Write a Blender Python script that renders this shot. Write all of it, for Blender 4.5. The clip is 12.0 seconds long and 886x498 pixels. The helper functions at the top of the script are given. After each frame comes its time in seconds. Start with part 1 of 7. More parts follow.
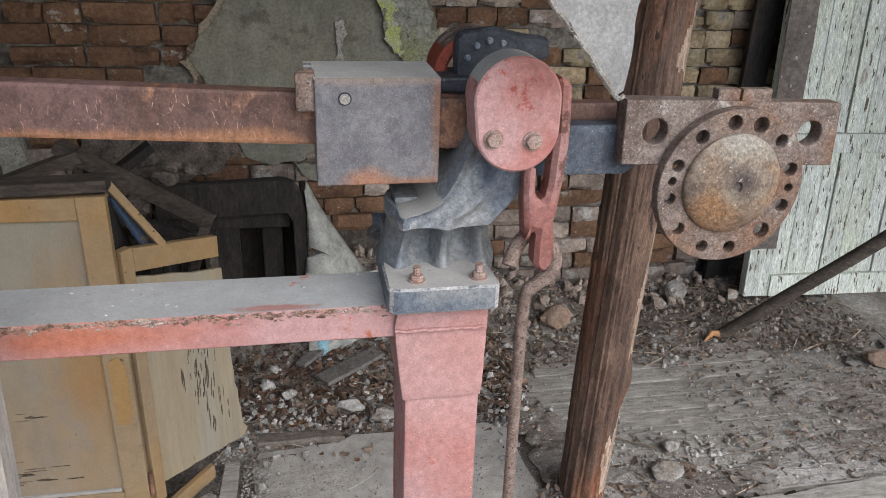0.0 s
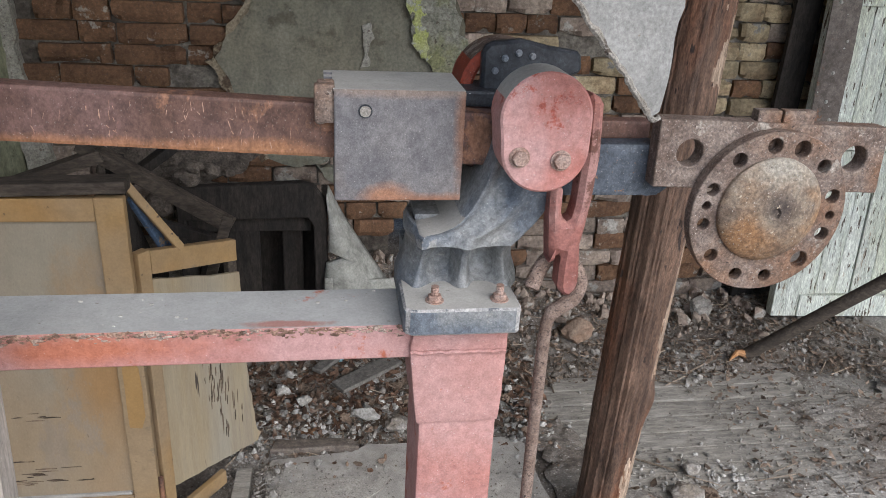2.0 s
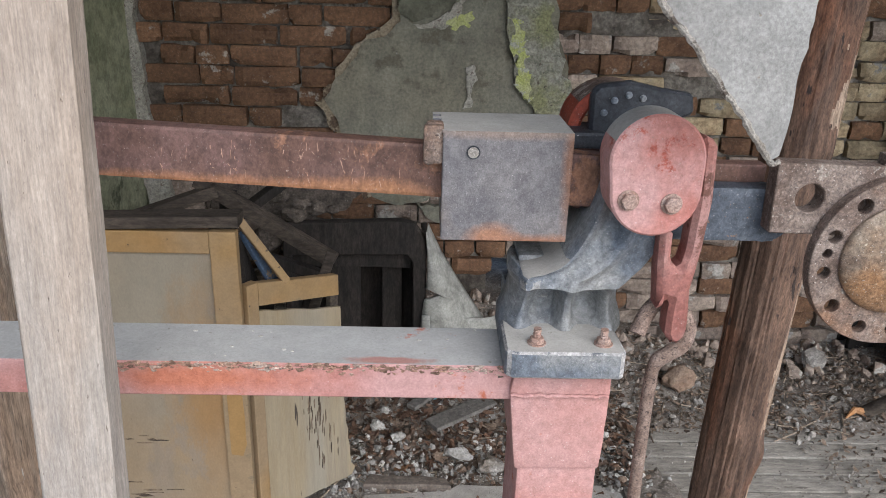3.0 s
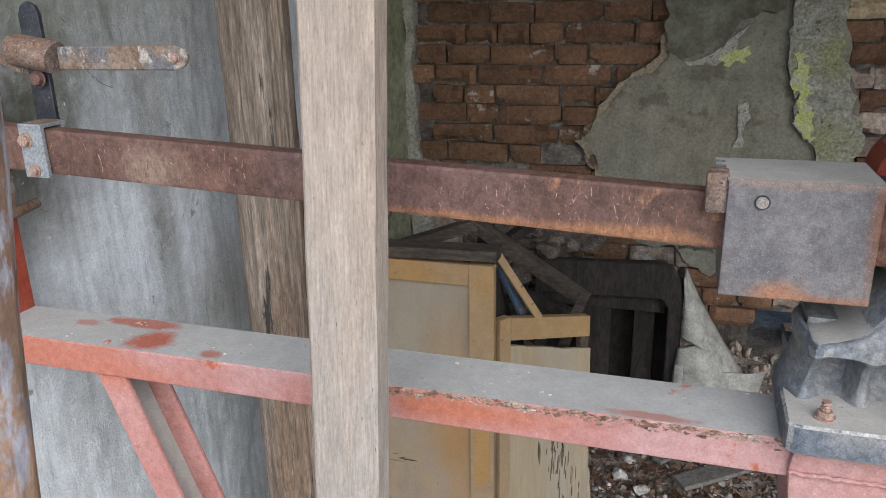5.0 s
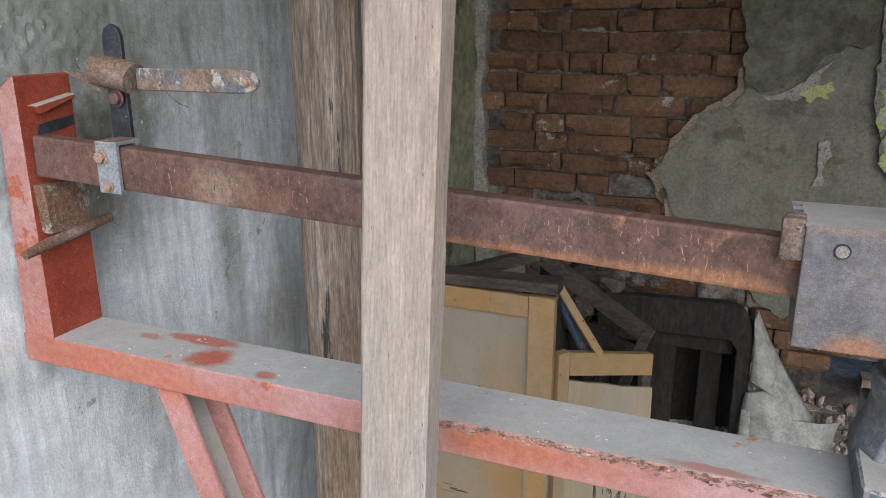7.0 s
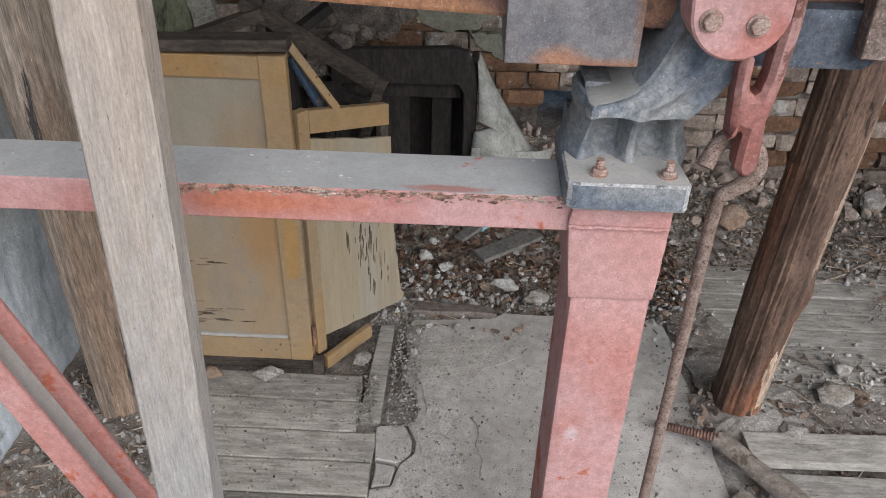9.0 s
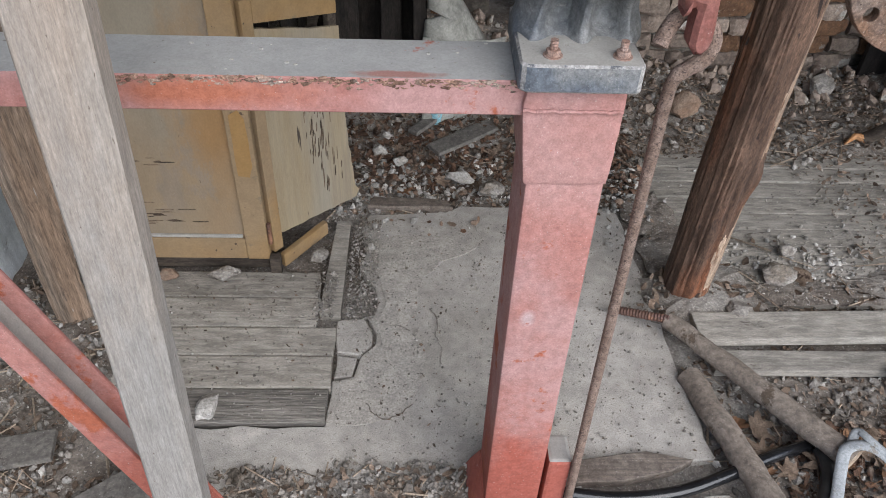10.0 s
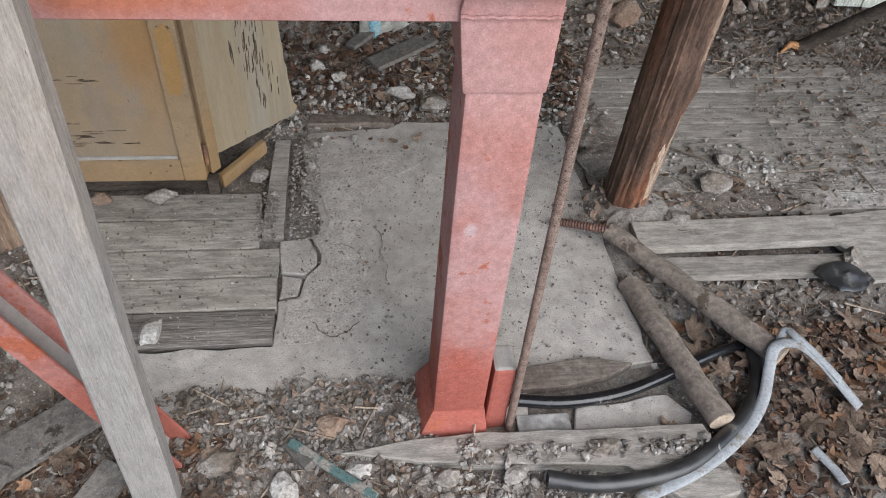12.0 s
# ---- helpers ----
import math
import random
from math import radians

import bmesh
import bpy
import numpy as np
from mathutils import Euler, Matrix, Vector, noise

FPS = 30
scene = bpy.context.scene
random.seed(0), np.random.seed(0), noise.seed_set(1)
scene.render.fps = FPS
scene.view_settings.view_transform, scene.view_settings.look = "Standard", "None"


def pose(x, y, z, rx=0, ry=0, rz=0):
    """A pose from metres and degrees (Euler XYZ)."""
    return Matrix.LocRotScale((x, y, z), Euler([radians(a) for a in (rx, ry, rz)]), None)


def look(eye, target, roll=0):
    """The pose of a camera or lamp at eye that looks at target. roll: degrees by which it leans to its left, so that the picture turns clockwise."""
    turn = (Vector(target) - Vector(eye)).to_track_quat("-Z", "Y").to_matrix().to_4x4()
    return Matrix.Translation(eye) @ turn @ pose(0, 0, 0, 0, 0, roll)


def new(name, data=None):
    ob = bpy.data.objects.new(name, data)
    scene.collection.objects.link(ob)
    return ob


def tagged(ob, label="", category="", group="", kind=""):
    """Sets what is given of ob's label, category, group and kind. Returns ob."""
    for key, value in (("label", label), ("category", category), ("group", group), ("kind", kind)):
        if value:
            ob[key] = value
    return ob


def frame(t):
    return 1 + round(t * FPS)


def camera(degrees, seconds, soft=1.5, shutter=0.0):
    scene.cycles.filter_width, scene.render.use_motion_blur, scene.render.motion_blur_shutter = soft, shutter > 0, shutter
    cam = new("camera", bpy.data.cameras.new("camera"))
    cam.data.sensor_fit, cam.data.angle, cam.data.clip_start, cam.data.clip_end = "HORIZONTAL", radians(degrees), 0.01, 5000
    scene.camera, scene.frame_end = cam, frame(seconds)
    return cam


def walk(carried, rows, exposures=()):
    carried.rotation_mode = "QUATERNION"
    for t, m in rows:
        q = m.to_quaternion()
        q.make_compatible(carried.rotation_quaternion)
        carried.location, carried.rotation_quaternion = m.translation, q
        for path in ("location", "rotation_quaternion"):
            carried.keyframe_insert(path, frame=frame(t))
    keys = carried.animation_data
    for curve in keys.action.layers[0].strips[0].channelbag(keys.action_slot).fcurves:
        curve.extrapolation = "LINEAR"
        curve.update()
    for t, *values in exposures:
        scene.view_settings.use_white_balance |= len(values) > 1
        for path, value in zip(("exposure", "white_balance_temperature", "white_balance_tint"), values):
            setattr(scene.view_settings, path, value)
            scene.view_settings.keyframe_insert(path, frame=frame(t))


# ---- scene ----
cam = camera(60.4, 12.0, 0.55)
PATH = [
    (0, (-0.134, 0.102, 1.516), (0.23, 1.897, 0.711), 2.1),
    (0.5, (-0.13, 0.116, 1.52), (0.245, 1.893, 0.683), 2.4),
    (1, (-0.124, 0.133, 1.518), (0.285, 1.893, 0.661), 3.2),
    (1.5, (-0.119, 0.142, 1.521), (0.256, 1.913, 0.671), 3.0),
    (2, (-0.124, 0.146, 1.519), (0.183, 1.953, 0.719), 3.2),
    (2.5, (-0.131, 0.145, 1.52), (0.018, 2.004, 0.797), 2.5),
    (2.7, (-0.132, 0.146, 1.52), (-0.022, 2.008, 0.798), 2.2),
    (4.3, (-0.157, 0.156, 1.523), (-0.43, 2.026, 0.867), 0.1),
    (4.5, (-0.159, 0.158, 1.523), (-0.514, 2.013, 0.865), -0.2),
    (5, (-0.164, 0.16, 1.527), (-0.737, 1.968, 0.893), -1.2),
    (5.5, (-0.165, 0.162, 1.53), (-0.852, 1.944, 0.938), -1.1),
    (6, (-0.163, 0.176, 1.532), (-0.873, 1.95, 0.942), -0.9),
    (6.5, (-0.163, 0.18, 1.532), (-0.916, 1.943, 0.959), -0.4),
    (7, (-0.164, 0.18, 1.532), (-0.901, 1.949, 0.959), -0.1),
    (7.5, (-0.167, 0.176, 1.517), (-0.618, 1.972, 0.763), 1.5),
    (7.7, (-0.166, 0.172, 1.516), (-0.506, 1.96, 0.687), 2.2),
    (9.3, (-0.152, 0.162, 1.497), (-0.154, 1.786, 0.33), 1.5),
    (9.5, (-0.152, 0.163, 1.493), (-0.121, 1.75, 0.277), 1.9),
    (10, (-0.151, 0.162, 1.489), (-0.073, 1.669, 0.177), 2.5),
    (10.5, (-0.148, 0.163, 1.485), (-0.034, 1.607, 0.106), 3.0),
    (11, (-0.147, 0.162, 1.481), (-0.008, 1.558, 0.057), 3.3),
    (11.5, (-0.146, 0.162, 1.478), (0.022, 1.53, 0.029), 4.1),
    (12, (-0.146, 0.161, 1.479), (0.073, 1.513, 0.021), 5.2),
]
walk(cam, [(t, look(eye, target, roll)) for t, eye, target, roll in PATH], ((0, 0.87, 6200, 10), (1.8, 0.89, 6200, 10), (2.6, 1.04, 6200, 10), (4.7, 0.99, 6200, 10), (5.5, 0.89, 6200, 10), (7.5, 0.88, 6200, 10), (9.5, 0.80, 6200, 10), (12, 0.77, 6200, 10)))

# ---- light: an overcast day that comes in through the open front ----
world = bpy.data.worlds.new("overcast_sky")
scene.world = world
world.use_nodes = True
wn = world.node_tree.nodes
sky = wn.new("ShaderNodeTexSky")
sky.sky_type, sky.sun_disc = "NISHITA", False
sky.sun_elevation, sky.sun_rotation = radians(43), radians(148)
sky.dust_density, sky.air_density, sky.ozone_density = 1.5, 1.0, 1.5
world.node_tree.links.new(sky.outputs[0], wn["Background"].inputs[0])
wn["Background"].inputs[1].default_value = 0.115
sun_data = bpy.data.lights.new("sun", "SUN")
sun_data.energy, sun_data.angle, sun_data.color = 2.9, radians(75), (1.0, 0.985, 0.97)
sun = new("sun", sun_data)
sun.matrix_world = look((3.0, -3.7, 5.3), (0, 1.2, 0.6))

# ---- materials ----
def surf(name, c1, c2, scale=12, rough=0.8, metal=0.0, bump=0.25, fine=180, stain=None, stain_scale=4, stain_at=0.55,
         stretch=(1, 1, 1), specks=None, speck_at=0.7, speck_scale=90, vary=0.0, local=False, third=None, spec=0.3, grit=0.2, blots=(), blotch=1.0, wood=None, island=0.0, fleck=0.0, tooth=0.22, rim=(-0.75, 0.25)):
    """Two base colours mixed by coarse noise, a stain layer with a broken outline, small specks, wood fibre and fine relief."""
    m = bpy.data.materials.new(name)
    m.use_nodes = True
    nt = m.node_tree
    n, link = nt.nodes, nt.links.new
    bs = n["Principled BSDF"]
    if local:
        src = n.new("ShaderNodeTexCoord").outputs["Object"]
    else:
        src = n.new("ShaderNodeNewGeometry").outputs["Position"]
    mp = n.new("ShaderNodeMapping")
    mp.inputs["Scale"].default_value = stretch
    link(src, mp.inputs[0])
    if vary:
        inf = n.new("ShaderNodeObjectInfo")
        add = n.new("ShaderNodeVectorMath"); add.operation = "ADD"
        sc = n.new("ShaderNodeMath"); sc.operation = "MULTIPLY"; sc.inputs[1].default_value = 37.0
        link(inf.outputs["Random"], sc.inputs[0])
        link(mp.outputs[0], add.inputs[0]); link(sc.outputs[0], add.inputs[1])
        vec = add.outputs[0]
    else:
        vec = mp.outputs[0]

    def tex(s, detail=6, roughness=0.6):
        t = n.new("ShaderNodeTexNoise")
        t.inputs["Scale"].default_value, t.inputs["Detail"].default_value = s, detail
        t.inputs["Roughness"].default_value = roughness
        link(vec, t.inputs["Vector"])
        return t.outputs["Fac"]

    def ramp(fac, lo, hi):
        r = n.new("ShaderNodeMapRange")
        r.inputs[1].default_value, r.inputs[2].default_value = lo, hi
        link(fac, r.inputs[0])
        return r.outputs[0]

    def mix(fac, a, b):
        x = n.new("ShaderNodeMix"); x.data_type = "RGBA"
        link(fac, x.inputs[0])
        for v, sock in ((a, x.inputs[6]), (b, x.inputs[7])):
            if isinstance(v, tuple):
                sock.default_value = (*v, 1)
            else:
                link(v, sock)
        return x.outputs[2]

    coarse = tex(scale)
    col = mix(ramp(coarse, 0.35, 0.65), c1, c2)
    if third:
        col = mix(ramp(tex(scale * 0.35, 4), 0.48, 0.62), col, third)
    for centre, radii, tint, amount in blots:
        off = n.new("ShaderNodeVectorMath"); off.operation = "SUBTRACT"
        off.inputs[1].default_value = centre
        link(src, off.inputs[0])
        div = n.new("ShaderNodeVectorMath"); div.operation = "DIVIDE"
        div.inputs[1].default_value = radii
        link(off.outputs[0], div.inputs[0])
        dist = n.new("ShaderNodeVectorMath"); dist.operation = "LENGTH"
        link(div.outputs[0], dist.inputs[0])
        edge = n.new("ShaderNodeMath"); edge.operation = "MULTIPLY_ADD"
        edge.inputs[1].default_value = -2.4
        link(tex(9, 9, 0.75), edge.inputs[0]); link(dist.outputs["Value"], edge.inputs[2])
        fade = n.new("ShaderNodeMapRange")
        fade.inputs[1].default_value, fade.inputs[2].default_value = rim
        fade.inputs[3].default_value, fade.inputs[4].default_value = amount, 0.0
        link(edge.outputs[0], fade.inputs[0])
        col = mix(fade.outputs[0], col, tint)
    relief = []
    if stain:
        mask = ramp(tex(stain_scale, 12, 0.7), stain_at, stain_at + 0.035)
        relief.append((mask, -0.16))
        col = mix(mask, col, stain)
    if specks:
        mask = ramp(tex(speck_scale, 3, 0.6), speck_at, speck_at + 0.03)
        relief.append((mask, -0.10))
        col = mix(mask, col, specks)
    if fleck:
        mask = n.new("ShaderNodeMath"); mask.operation = "MULTIPLY"; mask.inputs[1].default_value = fleck
        link(ramp(tex(430, 3, 0.6), 0.655, 0.69), mask.inputs[0])
        col = mix(mask.outputs[0], col, (0.50, 0.47, 0.43))
        dark = n.new("ShaderNodeMath"); dark.operation = "MULTIPLY"; dark.inputs[1].default_value = fleck
        link(ramp(tex(290, 4, 0.7), 0.36, 0.325), dark.inputs[0])
        col = mix(dark.outputs[0], col, (0.05, 0.04, 0.035))
    if wood:
        fibre = n.new("ShaderNodeTexNoise")
        fibre.inputs["Scale"].default_value, fibre.inputs["Detail"].default_value = 1.0, 7
        fibre.inputs["Roughness"].default_value = 0.68
        along = n.new("ShaderNodeMapping")
        along.inputs["Scale"].default_value = wood[0]
        link(src, along.inputs[0]); link(along.outputs[0], fibre.inputs["Vector"])
        line = n.new("ShaderNodeMapRange")
        line.inputs[1].default_value, line.inputs[2].default_value = 0.33, 0.67
        line.inputs[3].default_value, line.inputs[4].default_value = 1 - wood[1], 1 + wood[1] * 0.7
        link(fibre.outputs["Fac"], line.inputs[0])
        lines = n.new("ShaderNodeHueSaturation")
        link(line.outputs[0], lines.inputs["Value"]); link(col, lines.inputs["Color"])
        col = lines.outputs[0]
        relief.append((fibre.outputs["Fac"], wood[2]))
    if island:
        geo = n.new("ShaderNodeNewGeometry")
        iv = n.new("ShaderNodeMapRange")
        iv.inputs[3].default_value, iv.inputs[4].default_value = 1 - island, 1 + island
        link(geo.outputs["Random Per Island"], iv.inputs[0])
        piece = n.new("ShaderNodeHueSaturation")
        link(iv.outputs[0], piece.inputs["Value"]); link(col, piece.inputs["Color"])
        col = piece.outputs[0]
    grain = tex(fine, 4, 0.7)
    g = ramp(grain, 0.31, 0.69)
    hs = n.new("ShaderNodeHueSaturation")
    val = n.new("ShaderNodeMapRange")
    val.inputs[3].default_value, val.inputs[4].default_value = 1 - grit, 1 + grit
    link(g, val.inputs[0])
    if vary:
        mu = n.new("ShaderNodeMath"); mu.operation = "MULTIPLY"
        vr = n.new("ShaderNodeMapRange")
        vr.inputs[3].default_value, vr.inputs[4].default_value = 1 - vary, 1 + vary
        link(inf.outputs["Random"], vr.inputs[0])
        link(val.outputs[0], mu.inputs[0]); link(vr.outputs[0], mu.inputs[1])
        link(mu.outputs[0], hs.inputs["Value"])
    else:
        link(val.outputs[0], hs.inputs["Value"])
    patchy = tex(scale * 6.5, 10, 0.72)
    mid = n.new("ShaderNodeMapRange")
    mid.inputs[1].default_value, mid.inputs[2].default_value = 0.40, 0.60
    mid.inputs[3].default_value, mid.inputs[4].default_value = 1 - 0.26 * blotch, 1 + 0.26 * blotch
    link(patchy, mid.inputs[0])
    tone = n.new("ShaderNodeHueSaturation")
    link(mid.outputs[0], tone.inputs["Value"])
    link(col, tone.inputs["Color"])
    link(tone.outputs[0], hs.inputs["Color"])
    link(hs.outputs[0], bs.inputs["Base Color"])
    rr = n.new("ShaderNodeMapRange")
    rr.inputs[3].default_value, rr.inputs[4].default_value = max(rough - 0.12, 0.05), min(rough + 0.12, 1)
    link(coarse, rr.inputs[0]); link(rr.outputs[0], bs.inputs["Roughness"])
    bs.inputs["Metallic"].default_value = metal
    bs.inputs["Specular IOR Level"].default_value = spec
    if bump:
        total = None
        for sock, amount in [(coarse, 1.0), (patchy, 0.45), (grain, tooth)] + relief:
            hgt = n.new("ShaderNodeMath"); hgt.operation = "MULTIPLY_ADD"
            hgt.inputs[1].default_value = amount
            link(sock, hgt.inputs[0])
            if total:
                link(total, hgt.inputs[2])
            else:
                hgt.inputs[2].default_value = 0.0
            total = hgt.outputs[0]
        b = n.new("ShaderNodeBump")
        b.inputs["Strength"].default_value, b.inputs["Distance"].default_value = bump, 0.006
        link(total, b.inputs["Height"]); link(b.outputs[0], bs.inputs["Normal"])
    return m


RED = surf("chalky_red_paint", (0.32, 0.14, 0.117), (0.355, 0.182, 0.162), 12, 0.75, bump=0.2, fine=330, third=(0.37, 0.215, 0.20), stain=(0.32, 0.10, 0.058), stain_scale=6, stain_at=0.575, specks=(0.50, 0.40, 0.37), speck_at=0.69, speck_scale=280, spec=0.15, blots=(((0.05, 0.98, 0.10), (0.3, 0.3, 0.22), (0.30, 0.075, 0.05), 0.8), ((-0.62, 1.05, 0.10), (0.3, 0.3, 0.3), (0.31, 0.085, 0.055), 0.75), ((0.05, 0.98, 0.93), (0.12, 0.2, 0.10), (0.42, 0.27, 0.25), 0.4), ((0.03, 0.98, 0.62), (0.010, 0.2, 0.014), (0.48, 0.42, 0.42), 0.5), ((-1.12, 1.0, 1.0), (0.16, 0.3, 0.06), (0.34, 0.11, 0.065), 0.8), ((-0.93, 1.0, 0.99), (0.10, 0.3, 0.03), (0.34, 0.11, 0.065), 0.6), ((-0.42, 1.0, 1.012), (0.12, 0.3, 0.02), (0.34, 0.12, 0.07), 0.9)), blotch=0.45, fleck=0.3, grit=0.16)
RED_DEEP = surf("deep_red_paint", (0.215, 0.036, 0.019), (0.27, 0.06, 0.034), 9, 0.55, bump=0.15, fine=200, stain=(0.13, 0.16, 0.18), stain_scale=16, stain_at=0.675, specks=(0.40, 0.22, 0.18), speck_at=0.70, speck_scale=120, grit=0.25, blotch=0.5, fleck=0.6)
RED_CAP = surf("faded_red_paint", (0.355, 0.135, 0.108), (0.40, 0.19, 0.165), 18, 0.6, bump=0.2, fine=420, third=(0.41, 0.235, 0.215), specks=(0.52, 0.38, 0.35), speck_at=0.70, speck_scale=300, fleck=0.3, grit=0.14, blotch=0.55, stain=(0.30, 0.075, 0.05), stain_scale=11, stain_at=0.595)
LOGPALE = surf("pale_split_wood", (0.23, 0.155, 0.105), (0.36, 0.27, 0.20), 8, 0.85, bump=0.6, fine=200, stretch=(2.5, 2.5, 0.4), local=True, stain=(0.15, 0.085, 0.05), stain_scale=9, stain_at=0.57, specks=(0.05, 0.035, 0.028), speck_at=0.68, speck_scale=40, grit=0.4, wood=((110, 110, 4), 0.34, 0.6))
DUST = surf("grey_dust", (0.29, 0.275, 0.25), (0.35, 0.335, 0.305), 7, 0.97, bump=0.12, fine=300, specks=(0.17, 0.15, 0.13), speck_at=0.71, speck_scale=90, fleck=0.35, blotch=0.25, grit=0.1)
DUST_RED = surf("dust_over_red_paint", (0.315, 0.31, 0.295), (0.355, 0.35, 0.335), 6, 0.97, bump=0.12, fine=280, stain=(0.36, 0.11, 0.07), stain_scale=4, specks=(0.17, 0.13, 0.11), speck_at=0.72, speck_scale=80, fleck=0.3, blotch=0.2, stain_at=0.665, grit=0.1, blots=(((-0.905, 1.035, 1.034), (0.042, 0.040, 0.1), (0.33, 0.085, 0.05), 0.95), ((-0.965, 1.088, 1.034), (0.075, 0.016, 0.1), (0.33, 0.10, 0.065), 0.85), ((-0.80, 1.02, 1.034), (0.022, 0.014, 0.1), (0.33, 0.10, 0.065), 0.8), ((-1.06, 1.07, 1.034), (0.03, 0.014, 0.1), (0.33, 0.12, 0.085), 0.7), ((-0.16, 1.012, 1.034), (0.06, 0.010, 0.1), (0.33, 0.14, 0.11), 0.8)), rim=(-0.58, -0.12))
IRON = surf("blue_black_iron", (0.075, 0.087, 0.105), (0.155, 0.17, 0.19), 18, 0.55, 0.1, bump=0.4, fine=380, third=(0.21, 0.21, 0.205), stain=(0.28, 0.275, 0.26), stain_scale=16, stain_at=0.59, specks=(0.36, 0.355, 0.345), speck_at=0.70, speck_scale=380, grit=0.2, fleck=0.35)
IRON_TAIL = surf("pitted_blue_black_iron", (0.035, 0.042, 0.055), (0.09, 0.103, 0.122), 22, 0.5, 0.1, bump=0.5, fine=300, third=(0.15, 0.155, 0.16), stain=(0.24, 0.245, 0.245), stain_scale=30, stain_at=0.61, specks=(0.20, 0.12, 0.075), speck_at=0.66, speck_scale=120, grit=0.2, fleck=0.5)
IRON_DARK = surf("tarred_black_iron", (0.018, 0.02, 0.024), (0.045, 0.048, 0.055), 30, 0.45, 0.1, bump=0.3, fine=260, specks=(0.2, 0.19, 0.18), speck_at=0.7, speck_scale=140)
POISE = surf("purple_grey_steel", (0.105, 0.100, 0.105), (0.165, 0.153, 0.152), 16, 0.55, 0.1, bump=0.35, fine=480, third=(0.165, 0.138, 0.122), stain=(0.19, 0.125, 0.10), stain_scale=7, stain_at=0.64, specks=(0.30, 0.285, 0.275), speck_at=0.71, speck_scale=330, blots=(((0.036, 0.986, 1.30), (0.010, 0.05, 0.07), (0.20, 0.10, 0.06), 0.85), ((-0.055, 0.986, 1.214), (0.026, 0.05, 0.016), (0.27, 0.135, 0.08), 0.95), ((0.0, 0.986, 1.210), (0.05, 0.05, 0.008), (0.25, 0.125, 0.075), 0.9), ((-0.03, 0.986, 1.338), (0.09, 0.03, 0.006), (0.24, 0.17, 0.13), 0.6)), blotch=0.7, grit=0.2, fleck=0.5)
RUST = surf("red_brown_rust", (0.085, 0.046, 0.035), (0.14, 0.078, 0.058), 13, 0.65, 0.1, bump=0.22, fine=330, stretch=(1.1, 1, 0.8), stain=(0.225, 0.115, 0.07), stain_scale=7, stain_at=0.60, specks=(0.36, 0.29, 0.24), speck_at=0.70, speck_scale=170, blots=(((-0.47, 1.01, 1.268), (0.12, 0.1, 0.010), (0.27, 0.125, 0.06), 0.8), ((-0.30, 1.01, 1.260), (0.12, 0.1, 0.013), (0.27, 0.125, 0.06), 0.85), ((-0.18, 1.01, 1.256), (0.08, 0.1, 0.015), (0.25, 0.12, 0.06), 0.85), ((-0.84, 1.01, 1.31), (0.05, 0.1, 0.03), (0.24, 0.17, 0.13), 0.6)), fleck=0.25, grit=0.2, third=(0.12, 0.07, 0.06))
RUST_GREY = surf("grey_brown_rust", (0.115, 0.08, 0.063), (0.21, 0.165, 0.138), 22, 0.7, 0.15, bump=0.45, fine=300, third=(0.165, 0.095, 0.06), stain=(0.29, 0.25, 0.212), stain_scale=18, stain_at=0.585, specks=(0.06, 0.04, 0.032), speck_at=0.655, speck_scale=170, grit=0.42, fleck=0.6)
RUST_DOME = surf("ochre_rust", (0.125, 0.085, 0.06), (0.25, 0.20, 0.15), 24, 0.75, 0.1, bump=0.4, fine=260, third=(0.215, 0.12, 0.06), stain=(0.055, 0.045, 0.05), stain_scale=15, stain_at=0.585, specks=(0.36, 0.30, 0.22), speck_at=0.665, speck_scale=150, grit=0.36, fleck=0.6, blots=(((0.436, 0.96, 1.208), (0.022, 0.1, 0.022), (0.05, 0.038, 0.034), 0.85), ((0.43, 0.96, 1.262), (0.06, 0.1, 0.028), (0.27, 0.25, 0.21), 0.8), ((0.40, 0.96, 1.165), (0.03, 0.1, 0.03), (0.23, 0.12, 0.055), 0.7)))
BOLT = surf("pale_rust_bolt", (0.27, 0.165, 0.125), (0.34, 0.25, 0.21), 60, 0.65, 0.2, bump=0.25, fine=400, grit=0.35)
EDGE_RUST = surf("bare_rust_edge", (0.24, 0.13, 0.085), (0.36, 0.235, 0.17), 40, 0.7, 0.2, bump=0.2, fine=300, stain=(0.12, 0.075, 0.06), stain_scale=22, stain_at=0.56, grit=0.3)
EDGE_PALE = surf("dusty_worn_edge", (0.25, 0.245, 0.24), (0.36, 0.34, 0.32), 40, 0.8, 0.1, bump=0.2, fine=300, stain=(0.11, 0.115, 0.125), stain_scale=26, stain_at=0.54, grit=0.3)
RAWPLANK = surf("bare_weathered_plank", (0.10, 0.09, 0.08), (0.235, 0.215, 0.188), 5, 0.93, bump=0.6, fine=110, stretch=(0.25, 4.5, 4.5), third=(0.17, 0.155, 0.135), specks=(0.40, 0.38, 0.34), speck_at=0.71, speck_scale=50, grit=0.42, wood=((6, 190, 190), 0.45, 0.9), fleck=0.7)
STEEL = surf("dull_zinc", (0.33, 0.30, 0.27), (0.42, 0.39, 0.35), 60, 0.4, 0.7, bump=0.1, fine=500)
STRAP = surf("blue_grey_strap", (0.20, 0.225, 0.245), (0.27, 0.275, 0.275), 40, 0.6, 0.2, bump=0.2, stain=(0.24, 0.15, 0.10), stain_scale=30, stain_at=0.55)
